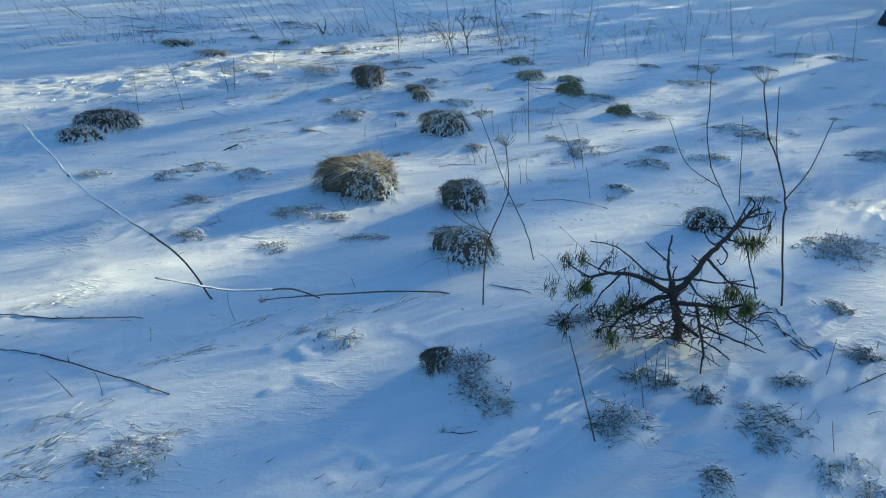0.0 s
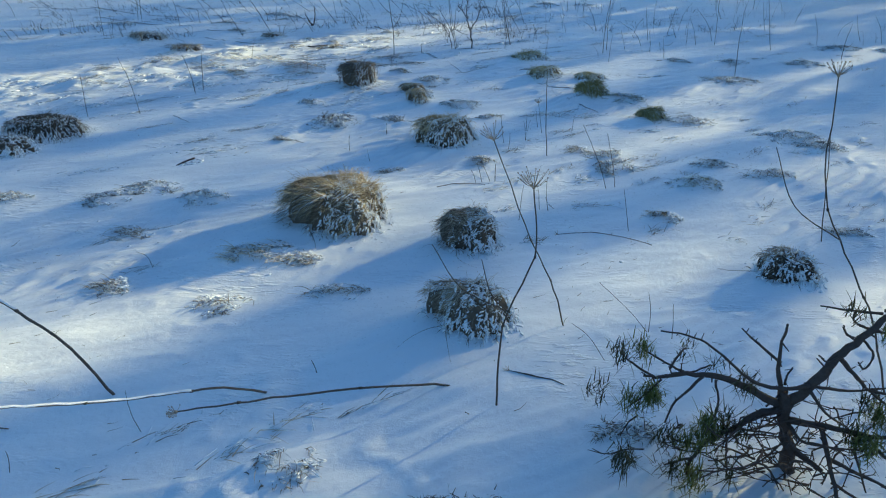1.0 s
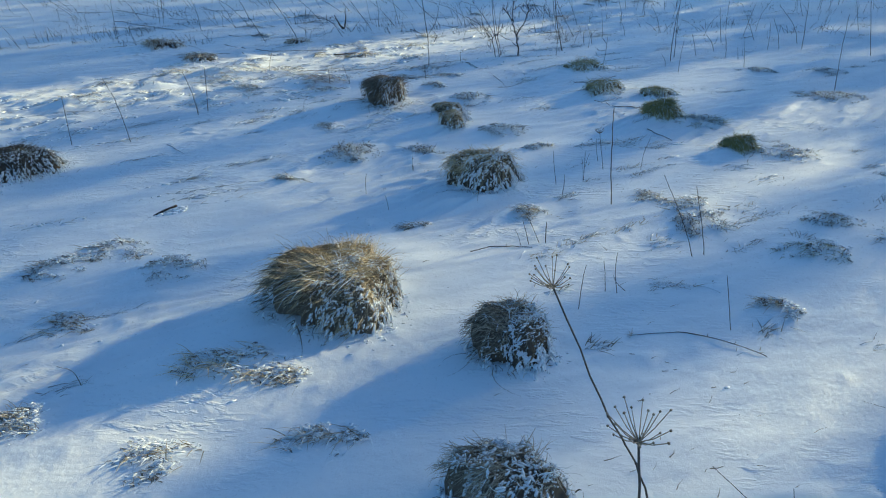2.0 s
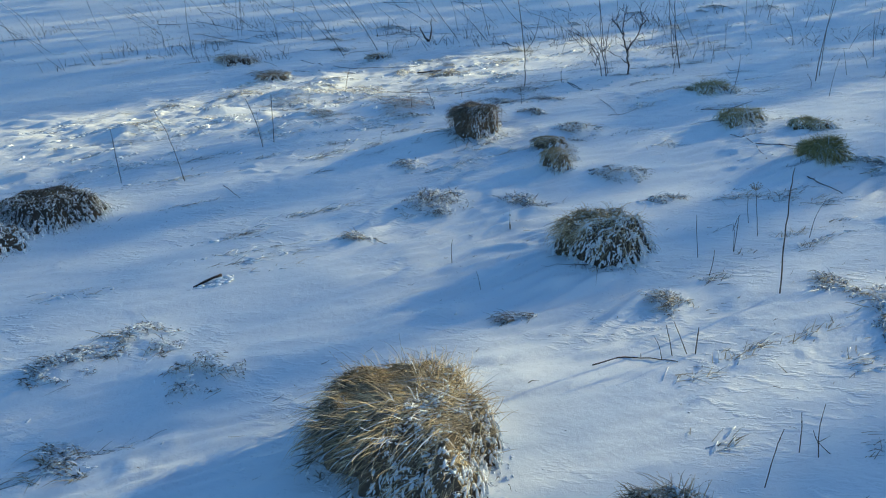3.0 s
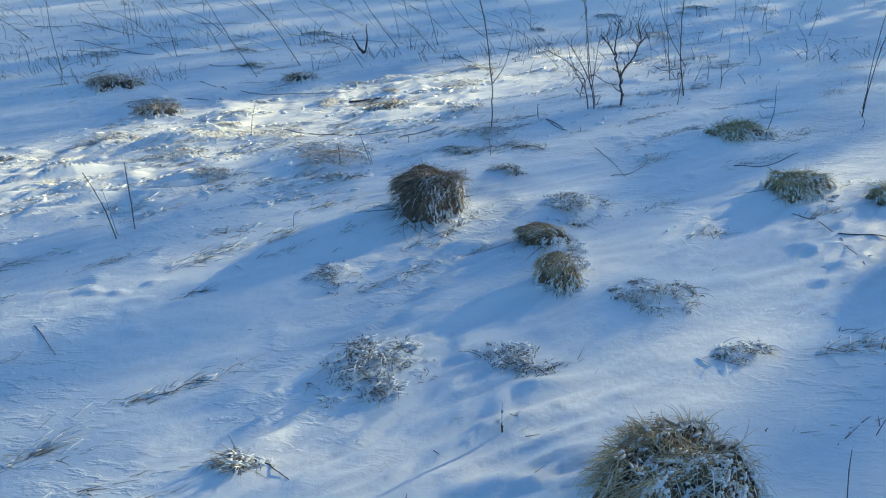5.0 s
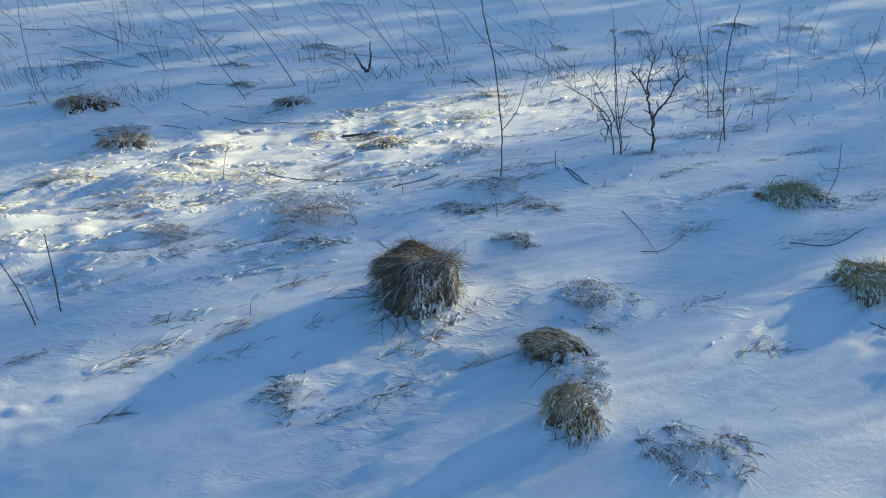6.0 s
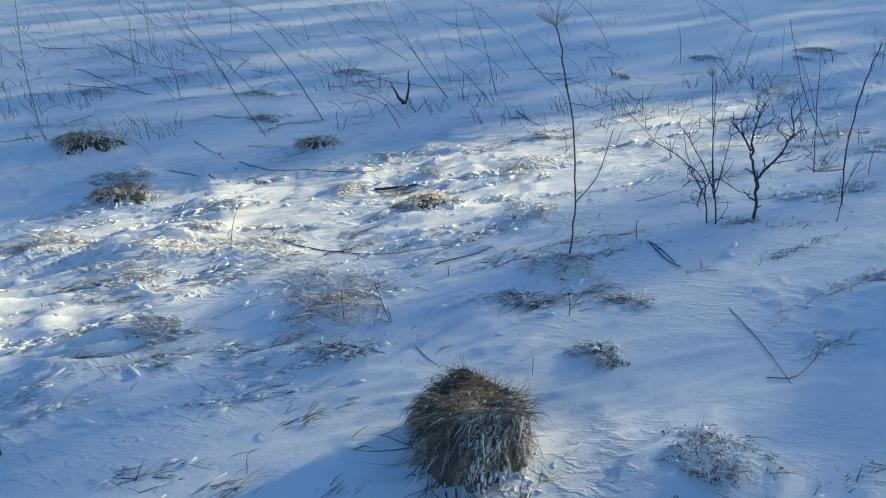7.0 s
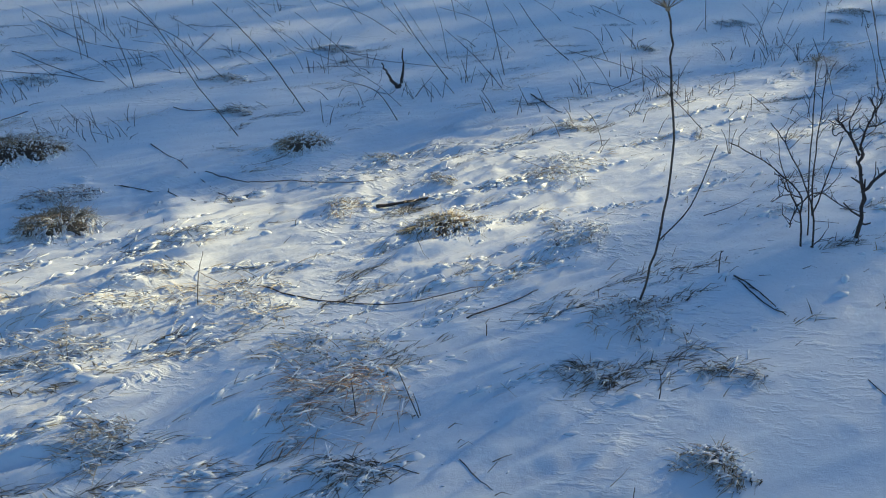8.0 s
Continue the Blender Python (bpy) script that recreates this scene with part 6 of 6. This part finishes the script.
bush_branch(shrub, [(-0.04, 9.74, 0.20), (-0.04, 9.74, 0.25), (-0.02, 9.74, 0.28)], 0.004, 0.002)

stub = thing("branch_stub", (-1.94, 11.91, on_snow(-1.94, 11.91)), "dark forked branch stub sticking out of the snow", "branch")
bush_branch(stub, [(-1.96, 11.84, -0.26), (-2.00, 11.83, -0.20), (-2.03, 11.82, -0.14), (-2.06, 11.81, -0.07)], 0.03, 0.008, 0.0)
bush_branch(stub, [(-1.96, 11.84, -0.26), (-1.93, 11.85, -0.20), (-1.92, 11.85, -0.11), (-1.91, 11.85, 0.02)], 0.03, 0.007, 0.0)

# dark rock at the edge of the clearing
rng = random.Random(77)
rock = thing("rock", (8.2, 12.8, on_snow(8.2, 12.8)), "dark weathered boulder standing out of the snow", "rock")
boulder = Builder()
for i in range(13):
    lat = -0.35 + (math.pi / 2 + 0.35) * i / 12
    for k in range(26):
        lon = 2 * math.pi * k / 26
        d = Vector((math.cos(lon) * math.cos(lat), math.sin(lon) * math.cos(lat), math.sin(lat)))
        b = 1 + 0.22 * noise.noise(d * 1.6 + Vector((5, 2, 9))) + 0.09 * noise.noise(d * 5)
        boulder.v.append(Vector((d.x * 0.5, d.y * 0.4, d.z * 0.62)) * b)
for i in range(12):
    for k in range(26):
        boulder.f.append((i * 26 + k, i * 26 + (k + 1) % 26, (i + 1) * 26 + (k + 1) % 26, (i + 1) * 26 + k))
part("boulder", boulder, ROCK, rock)

# piece of dark bark, half under snow
chip_at = (-1.79, 5.68)
chip = thing("bark_piece", (*chip_at, on_snow(*chip_at)), "dark piece of bark tilted out of the snow", "bark")
wood = Builder()
for k in range(4):
    j = Vector((0.006 * k, 0.003 * k, 0.003 * (k % 2)))
    wood.tube([Vector((-0.06, -0.05, 0.002)) + j, Vector((-0.02, -0.012, 0.014)) + j, Vector((0.012, 0.018, 0.020)) + j, Vector((0.045 - 0.008 * k, 0.038, 0.022)) + j], 0.0025, 0.0045, 6, 0.5, rng)
part("bark", wood, BARK, chip)
hood = Builder()
for _ in range(60):
    t, size = rng.random(), rng.uniform(0.004, 0.011)
    at = Vector((-0.06, -0.05, 0.0)).lerp(Vector((0.08, 0.045, 0.012)), t ** 0.7) + Vector((0.012, -0.016, -0.004)) * (1 if rng.random() < 0.5 else -0.2)
    hood.blob(Matrix.Translation((at.x + rng.gauss(0, 0.010), at.y + rng.gauss(0, 0.007), at.z)) @ pose(0, 0, 0, 0, 0, 30) @ Matrix.Diagonal((size * 2.2, size, size * 0.8, 1)), rng, 0.25)
part("snow_hood", hood, CRUST, chip, "cap of snow on the bark")

# short stubble in the farther snow
stubble = Builder()
for _ in range(900):
    x, y = rng.uniform(-9, 5), 10.8 + 8.2 * rng.random() ** 1.6
    if noise.noise((x * 0.9, y * 0.9, 3)) < 0.1:
        continue
    z = on_snow(x, y)
    for _ in range(rng.randrange(1, 6)):
        px, py = x + rng.gauss(0, 0.06), y + rng.gauss(0, 0.06)
        h, lean = 0.03 + 0.10 * rng.random() ** 2, rng.gauss(-0.01, 0.06)
        stubble.tube([(px, py, z - 0.02), (px + lean * 0.5, py, z + h * 0.6), (px + lean, py + rng.gauss(0, 0.02), z + h)], 0.0022, 0.0010, 4)
clump = random.Random(64)
for _ in range(34):                                   # loose clusters beyond the sunlit band
    cx, cy = clump.uniform(-6.0, 1.8), clump.uniform(10.3, 13.6)
    for _ in range(clump.randrange(3, 8)):
        px, py = cx + clump.gauss(0, 0.11), cy + clump.gauss(0, 0.06)
        h, z = clump.uniform(0.05, 0.16), on_snow(px, py)
        lean = clump.gauss(-0.25, 0.45) * h
        stubble.tube([(px, py, z - 0.02), (px + lean * 0.5, py, z + h * 0.5), (px + lean, py + clump.gauss(0, 0.02), z + h)], clump.uniform(0.0022, 0.0032), 0.0014, 5)
stub_me = stubble.mesh("stubble")
stub_me.materials.append(STALK)
tagged(new("stubble", stub_me), "sparse dead stubble sticking out of the snow", "stubble", kind="stuff")

# litter: grass bits and leaves strewn over the snow
litter = Builder()
rng = random.Random(5)
for _ in range(9000):
    x, y = rng.uniform(-5, 3.5), rng.uniform(1.4, 13.5)
    s = SUN_N.x * x + SUN_N.y * y
    odds = 0.3 if 7.2 < s < 9.4 else 0.10
    if noise.noise((x * 0.8, y * 0.8, 9)) * 0.9 + odds < rng.random():
        continue
    z = on_snow(x, y)
    a = radians(26) + rng.gauss(0, 0.5)
    long = rng.uniform(0.012, 0.11) * (1.0 if s > 6.5 else 0.5)
    d = Vector((math.cos(a), math.sin(a), 0)) * long
    p = Vector((x, y, z + 0.004))
    q, e = p + d * 0.5 + Vector((0, 0, rng.uniform(0, 0.025) * (s > 6.5))), p + d + Vector((rng.gauss(0, 0.006), rng.gauss(0, 0.006), 0))
    e.z = p.z + rng.uniform(-0.004, 0.008)
    litter.blade([p, q, e], rng.uniform(0.0018, 0.004), Vector((-d.y, d.x, rng.uniform(-0.5, 0.5) * long)).normalized())
litter_me = litter.mesh("plant_litter")
litter_me.materials.append(GRASS["dark"])
tagged(new("plant_litter", litter_me), "dark grass bits and leaf scraps strewn over the snow", "plant litter", kind="stuff")

# broken lumps of snow crust
clods = Builder()
for _ in range(3000):
    x, y = rng.uniform(-5, 2.5), rng.uniform(1.6, 13)
    s = SUN_N.x * x + SUN_N.y * y
    if (0.8 if 7.2 < s < 9.4 else 0.08) < rng.random():
        continue
    torn = 7.2 < s < 9.4
    size = 0.002 + (0.011 if torn else 0.006) * rng.random() ** 2
    m = Matrix.Translation((x, y, on_snow(x, y) - size * 0.15)) @ pose(0, 0, 0, rng.uniform(-30, 30), rng.uniform(-30, 30), 26 + rng.gauss(0, 22)) @ Matrix.Diagonal((size * rng.uniform(1.5, 4 if torn else 5), size, size * rng.uniform(0.6, 1.7 if torn else 1.0), 1))
    clods.blob(m, rng, 0.3)
clod_me = clods.mesh("snow_clods")
clod_me.materials.append(CRUST)
tagged(new("snow_clods", clod_me), "broken lumps of wind-torn snow crust", "snow lumps", kind="stuff")

# loose ice crystals that catch the sun
crystals = Builder()
to_sun = (SUN_U * math.cos(ELEV) + Vector((0, 0, math.sin(ELEV)))).normalized()
for _ in range(1500):
    x, y = rng.uniform(-4, 3), rng.uniform(1.6, 10)
    n = (to_sun + Vector((rng.gauss(0, 0.35), rng.gauss(0, 0.35), rng.gauss(0.2, 0.3)))).normalized()
    u = n.cross(Vector((0.3, 0.1, 0.9))).normalized()
    v = n.cross(u)
    size = rng.uniform(0.0010, 0.0024)
    at = Vector((x, y, on_snow(x, y) + size * 0.6))
    k = len(crystals.v)
    crystals.v += [at + u * size, at + v * size, at - u * size, at - v * size, at + n * size * 0.3, at - n * size * 0.3]
    for i in range(4):
        crystals.f += [(k + i, k + (i + 1) % 4, k + 4), (k + (i + 1) % 4, k + i, k + 5)]
crystal_me = crystals.mesh("ice_crystals", smooth=False)
ICE, ice_nt, ice_b = material("ice_facets", 0.15, 0.6)
ice_b.inputs["Base Color"].default_value = (0.93, 0.95, 0.97, 1)
crystal_me.materials.append(ICE)
tagged(new("ice_crystals", crystal_me), "loose glittering ice crystals on the snow", "ice crystals", kind="stuff")

# streaks of flattened grass in the wind-torn snow
rng = random.Random(31)
for k in range(150):
    along, s = rng.uniform(1.5, 9.5), rng.uniform(7.3, 9.4) if k % 4 else rng.uniform(5.6, 7.3)
    x, y = (SUN_U * along + SUN_N * s)[:2]
    if -4.8 < x < 1.6:
        grass_streak(x, y, rng.uniform(0.15, 0.6), rng.uniform(0.03, 0.10), rng.randrange(20, 70), rng.choice(["drab", "dark", "dark", "straw", "brown"]), 500 + k, 35 + rng.gauss(0, 8), rng.randrange(10, 36) if s > 7.3 else 6)
grass_streak(-1.16, 2.58, 0.35, 0.08, 45, "drab", 700)
grass_streak(-0.97, 2.82, 0.3, 0.05, 25, "dark", 701)
grass_streak(-0.69, 2.75, 0.3, 0.05, 25, "drab", 702)
grass_streak(-0.53, 2.90, 0.3, 0.06, 30, "drab", 703)
grass_streak(-1.46, 2.12, 0.4, 0.08, 40, "drab", 704)
grass_streak(-1.47, 1.95, 0.3, 0.1, 45, "dark", 705)
grass_streak(-1.46, 1.81, 0.25, 0.1, 40, "dark", 706)
grass_streak(-1.10, 1.98, 0.3, 0.08, 35, "drab", 707)
grass_streak(-1.96, 2.98, 0.4, 0.08, 35, "drab", 708)
grass_streak(-0.24, 3.00, 0.3, 0.04, 18, "dark", 709)
grass_streak(-1.66, 4.53, 0.35, 0.04, 40, "dark", 710)
grass_streak(-1.79, 4.41, 0.25, 0.03, 20, "dark", 711)
grass_streak(-2.06, 5.02, 0.25, 0.05, 30, "drab", 712)
grass_streak(0.53, 5.38, 0.25, 0.06, 40, "drab", 713)
grass_streak(0.30, 5.20, 0.25, 0.08, 30, "drab", 714)
grass_streak(0.80, 5.53, 0.25, 0.06, 30, "drab", 715)
grass_streak(1.35, 5.57, 0.3, 0.08, 50, "drab", 716)
grass_streak(0.80, 4.88, 0.15, 0.1, 20, "dark", 717)
grass_streak(0.34, 4.85, 0.15, 0.06, 20, "dark", 718)
grass_streak(1.56, 5.70, 0.25, 0.08, 30, "dark", 719)
grass_streak(-1.48, 4.08, 0.15, 0.12, 16, "dark", 720)
grass_streak(1.01, 6.32, 0.3, 0.08, 30, "drab", 721)
grass_streak(1.70, 6.21, 0.3, 0.08, 30, "drab", 722)
grass_streak(-2.27, 7.41, 0.3, 0.05, 40, "dark", 723)
grass_streak(-1.85, 7.51, 0.3, 0.06, 35, "dark", 724)
grass_streak(-1.55, 7.71, 0.2, 0.06, 30, "dark", 725)
grass_streak(-1.77, 7.14, 0.2, 0.03, 18, "dark", 726)
grass_streak(-1.45, 8.04, 0.25, 0.05, 25, "dark", 727)
grass_streak(-1.71, 8.25, 0.25, 0.05, 20, "dark", 728)
grass_streak(0.43, 7.73, 0.2, 0.06, 30, "drab", 729)
grass_streak(-0.84, 7.61, 0.25, 0.04, 20, "dark", 730)
grass_streak(-1.22, 6.20, 0.12, 0.06, 14, "dark", 731)
grass_streak(1.18, 6.87, 0.3, 0.06, 25, "drab", 732)
grass_streak(0.94, 6.44, 0.25, 0.06, 40, "drab", 733)
grass_streak(-0.28, 6.74, 0.15, 0.05, 14, "dark", 734)
grass_streak(0.26, 6.79, 0.15, 0.05, 14, "drab", 735)
grass_streak(-1.50, 5.88, 0.4, 0.1, 14, "drab", 736)
grass_streak(-1.79, 7.50, 0.25, 0.05, 30, "dark", 737)
grass_streak(-1.88, 7.40, 0.2, 0.05, 30, "dark", 738)
grass_streak(-1.51, 7.50, 0.2, 0.04, 20, "dark", 739)
grass_streak(-1.58, 7.62, 0.15, 0.05, 20, "dark", 740)
grass_streak(-0.57, 7.55, 0.2, 0.04, 25, "drab", 741)
grass_streak(-1.43, 8.03, 0.2, 0.04, 20, "dark", 742)
grass_streak(-0.46, 8.55, 0.15, 0.04, 22, "drab", 743)
grass_streak(-0.36, 8.90, 0.2, 0.04, 22, "drab", 744)
grass_streak(0.51, 7.73, 0.15, 0.06, 20, "dark", 745)
grass_streak(-1.23, 7.70, 0.15, 0.04, 14, "dark", 746)
grass_streak(-0.78, 8.86, 0.2, 0.04, 25, "dark", 747)
grass_streak(-2.03, 8.92, 0.35, 0.06, 30, "dark", 748)
grass_streak(-2.59, 8.75, 0.4, 0.06, 50, "dark", 749)
grass_streak(-2.75, 8.89, 0.4, 0.05, 40, "drab", 750)
grass_streak(-0.76, 8.83, 0.2, 0.05, 45, "dark", 751)
grass_streak(-0.56, 8.86, 0.12, 0.08, 16, "dark", 752)
grass_streak(-0.33, 8.93, 0.15, 0.08, 30, "dark", 753)
grass_streak(-0.47, 8.54, 0.15, 0.06, 25, "drab", 754)
grass_streak(-1.38, 8.38, 0.15, 0.08, 40, "dark", 755)
grass_streak(-1.66, 8.43, 0.2, 0.06, 25, "dark", 756)
grass_streak(-2.10, 8.39, 0.25, 0.06, 60, "dark", 757)
grass_streak(-0.43, 9.03, 0.12, 0.05, 14, "dark", 758)
grass_streak(-1.61, 8.62, 0.2, 0.1, 60, "brown", 759)
grass_streak(-2.21, 8.84, 0.3, 0.05, 30, "dark", 760)
grass_streak(-2.23, 10.67, 0.2, 0.06, 30, "drab", 761)
grass_streak(-2.42, 10.35, 0.25, 0.05, 30, "drab", 762)
grass_streak(-1.61, 9.28, 0.3, 0.04, 20, "drab", 763)
grass_streak(-0.28, 11.40, 0.3, 0.08, 40, "dark", 764)
grass_streak(-1.24, 12.25, 0.4, 0.1, 40, "dark", 765)
grass_streak(-2.18, 11.24, 0.2, 0.05, 15, "dark", 766)
grass_streak(0.68, 11.13, 0.3, 0.06, 20, "dark", 767)
grass_streak(-0.02, 9.23, 0.15, 0.05, 14, "dark", 768)
grass_streak(-1.47, 12.10, 0.3, 0.1, 40, "dark", 769)
grass_streak(-2.32, 12.10, 0.3, 0.08, 30, "dark", 770)
grass_streak(-3.38, 12.32, 0.3, 0.1, 40, "dark", 771)


# strands strewn between the tufts on the sunny side of the path
for k in range(46):
    x, y = rng.uniform(0.4, 3.2), rng.uniform(4.3, 7.4)
    grass_streak(x, y, rng.uniform(0.08, 0.3), rng.uniform(0.04, 0.12), rng.randrange(8, 30), rng.choice(["drab", "dark", "dark"]), 1100 + k, 30 + rng.gauss(0, 16))

# more branches fallen in the far snow
for k in range(40):
    x, y = rng.uniform(-9, -2.2), rng.uniform(11.2, 16)
    a, long = rng.gauss(-0.5, 0.5), rng.uniform(0.25, 0.9)
    dx, dy = math.cos(a) * long, math.sin(a) * long
    twig([(x, y), (x + dx * 0.5, y + dy * 0.5 + rng.gauss(0, 0.05)), (x + dx, y + dy)], rng.uniform(0.0016, 0.0032), "dark twig fallen among far stubble")

# thin stalks leaning over in the far snow
for k in range(130):
    x, y = rng.uniform(-8.5, 1.5), rng.uniform(11.0, 16)
    if x > -2.5 and rng.random() < 0.55:
        continue
    long, lean = rng.uniform(0.15, 0.75), rng.gauss(-0.7, 0.4)
    z = on_snow(x, y)
    stem([(x, y, z), (x + lean * long * 0.45, y + rng.gauss(0, 0.05), z + long * 0.42), (x + lean * long, y + rng.gauss(0, 0.08), z + long * rng.uniform(0.6, 0.9))], r=rng.uniform(0.0020, 0.0032), label="thin dead stalk leaning over the far snow", side=[(0.5, 0.12, rng.gauss(0, 0.07))] if k % 3 == 0 else ())

# brush and flattened grass farther off
for k in range(70):
    x, y = rng.uniform(0.7, 5.6), rng.uniform(9.0, 14)
    long, lean, z = rng.uniform(0.10, 0.42), rng.gauss(-0.1, 0.3), on_snow(x, y)
    stem([(x, y, z), (x + lean * long * 0.4, y + rng.gauss(0, 0.03), z + long * 0.5), (x + lean * long, y + rng.gauss(0, 0.05), z + long)], r=rng.uniform(0.002, 0.003), label="thin bare stalk standing in shaded snow", side=[(0.4, 0.1, rng.gauss(0, 0.06)), (0.65, 0.07, rng.gauss(0, 0.05))] if k % 2 else ())
for k in range(120):
    x, y = (rng.uniform(0.7, 4.8), rng.uniform(6.0, 13)) if k < 60 else (rng.uniform(-7, 0.5), rng.uniform(10.5, 14))
    grass_streak(x, y, rng.uniform(0.12, 0.45), rng.uniform(0.04, 0.12), rng.randrange(20, 60), rng.choice(["drab", "dark", "dark", "brown"]), 900 + k, 30 + rng.gauss(0, 14))

# dark wisps of grass along the torn edges of the sunlit band and beyond it
rng = random.Random(65)
wisps = Builder()
for k in range(64):
    x, y = (SUN_U * rng.uniform(2.0, 8.0) + SUN_N * rng.uniform(7.2, 9.2))[:2] if k < 34 else (rng.uniform(-6.0, 1.8), rng.uniform(10.3, 13.6))
    if not -6.0 < x < (0.9 if k < 34 else 1.8):
        continue
    turn, long, wide = radians(33 + rng.gauss(0, 10)), rng.uniform(0.2, 0.5), rng.uniform(0.03, 0.09)
    c, sn = math.cos(turn), math.sin(turn)
    for _ in range(rng.randrange(35, 80)):
        u, v = rng.gauss(0, 0.3) * long, rng.gauss(0, 0.3) * wide
        px, py = x + u * c - v * sn, y + u * sn + v * c
        a, reach = turn + rng.gauss(0, 0.45), rng.uniform(0.012, 0.095)
        ex, ey = px + math.cos(a) * reach, py + math.sin(a) * reach
        p, e = Vector((px, py, on_snow(px, py) + 0.002)), Vector((ex, ey, on_snow(ex, ey) + 0.002))
        wisps.blade([p, p.lerp(e, 0.5) + Vector((0, 0, rng.uniform(0, 0.006))), e], rng.uniform(0.0016, 0.0042), Vector((-math.sin(a), math.cos(a), rng.gauss(0, 0.25))).normalized())
wisp_me = wisps.mesh("grass_wisps")
wisp_me.materials.append(GRASS["dark"])
tagged(new("grass_wisps", wisp_me), "dark wisps of dead grass frozen to the snow", "dead grass", kind="stuff")

# unseen pines added on the sunny side, outside the clearing, to stripe the snow with shade
THICK = [(-5.2, 3.2), (1.45, 1.6), (1.8, 2.1), (2.2, 0.6), (2.7, 2.6), (2.85, 3.0), (3.42, 0.0), (3.75, 0.8), (4.15, 0.7), (4.5, 1.8), (5.0, 0.4), (5.5, 1.9), (6.45, 2.7), (7.1, 2.2), (7.45, 0.7), (7.75, 0.1), (8.25, 0.0), (9.4, 3.2), (14.3, 2.2), (16.6, 0.3), (17.1, 2.0)]
s, number = -5.2, 0
while s < 27.0:
    tau = [t for at, t in THICK if at <= s + 0.12][-1]
    if tau:
        shade_tree(s, 42 + 4.5 * (number % 4), 0.07, 5, 20, 0.25, int(100 * tau), 10 + number)
    s, number = s + 0.35, number + 1
shade_tree(7.5, 40, 0.07, 5, 20, 0.22, 70, 73)
for number in range(5):
    shade_tree(6.45 + 0.33 * number, 25, 0.04, 0.4, 3.9, 0.25, 60, 92 + number)
for number in range(4):
    shade_tree(8.15 + 0.33 * number, 25, 0.04, 0.4, 3.9, 0.25, 70, 75 + number)
shade_tree(4.74, 40, 0.07, 5, 20, 0.24, 230, 70)
shade_tree(3.2, 40, 0.07, 5, 20, 0.22, 120, 71)
shade_tree(2.02, 40, 0.07, 5, 20, 0.2, 120, 72)
for number in range(9):                               # young pines in front of them, likewise unseen and added for shade
    shade_tree(2.3 + 0.4 * number, 24 + 1.5 * (number % 3), 0.04, 0.4, 4.0, 0.28, 90, 80 + number)
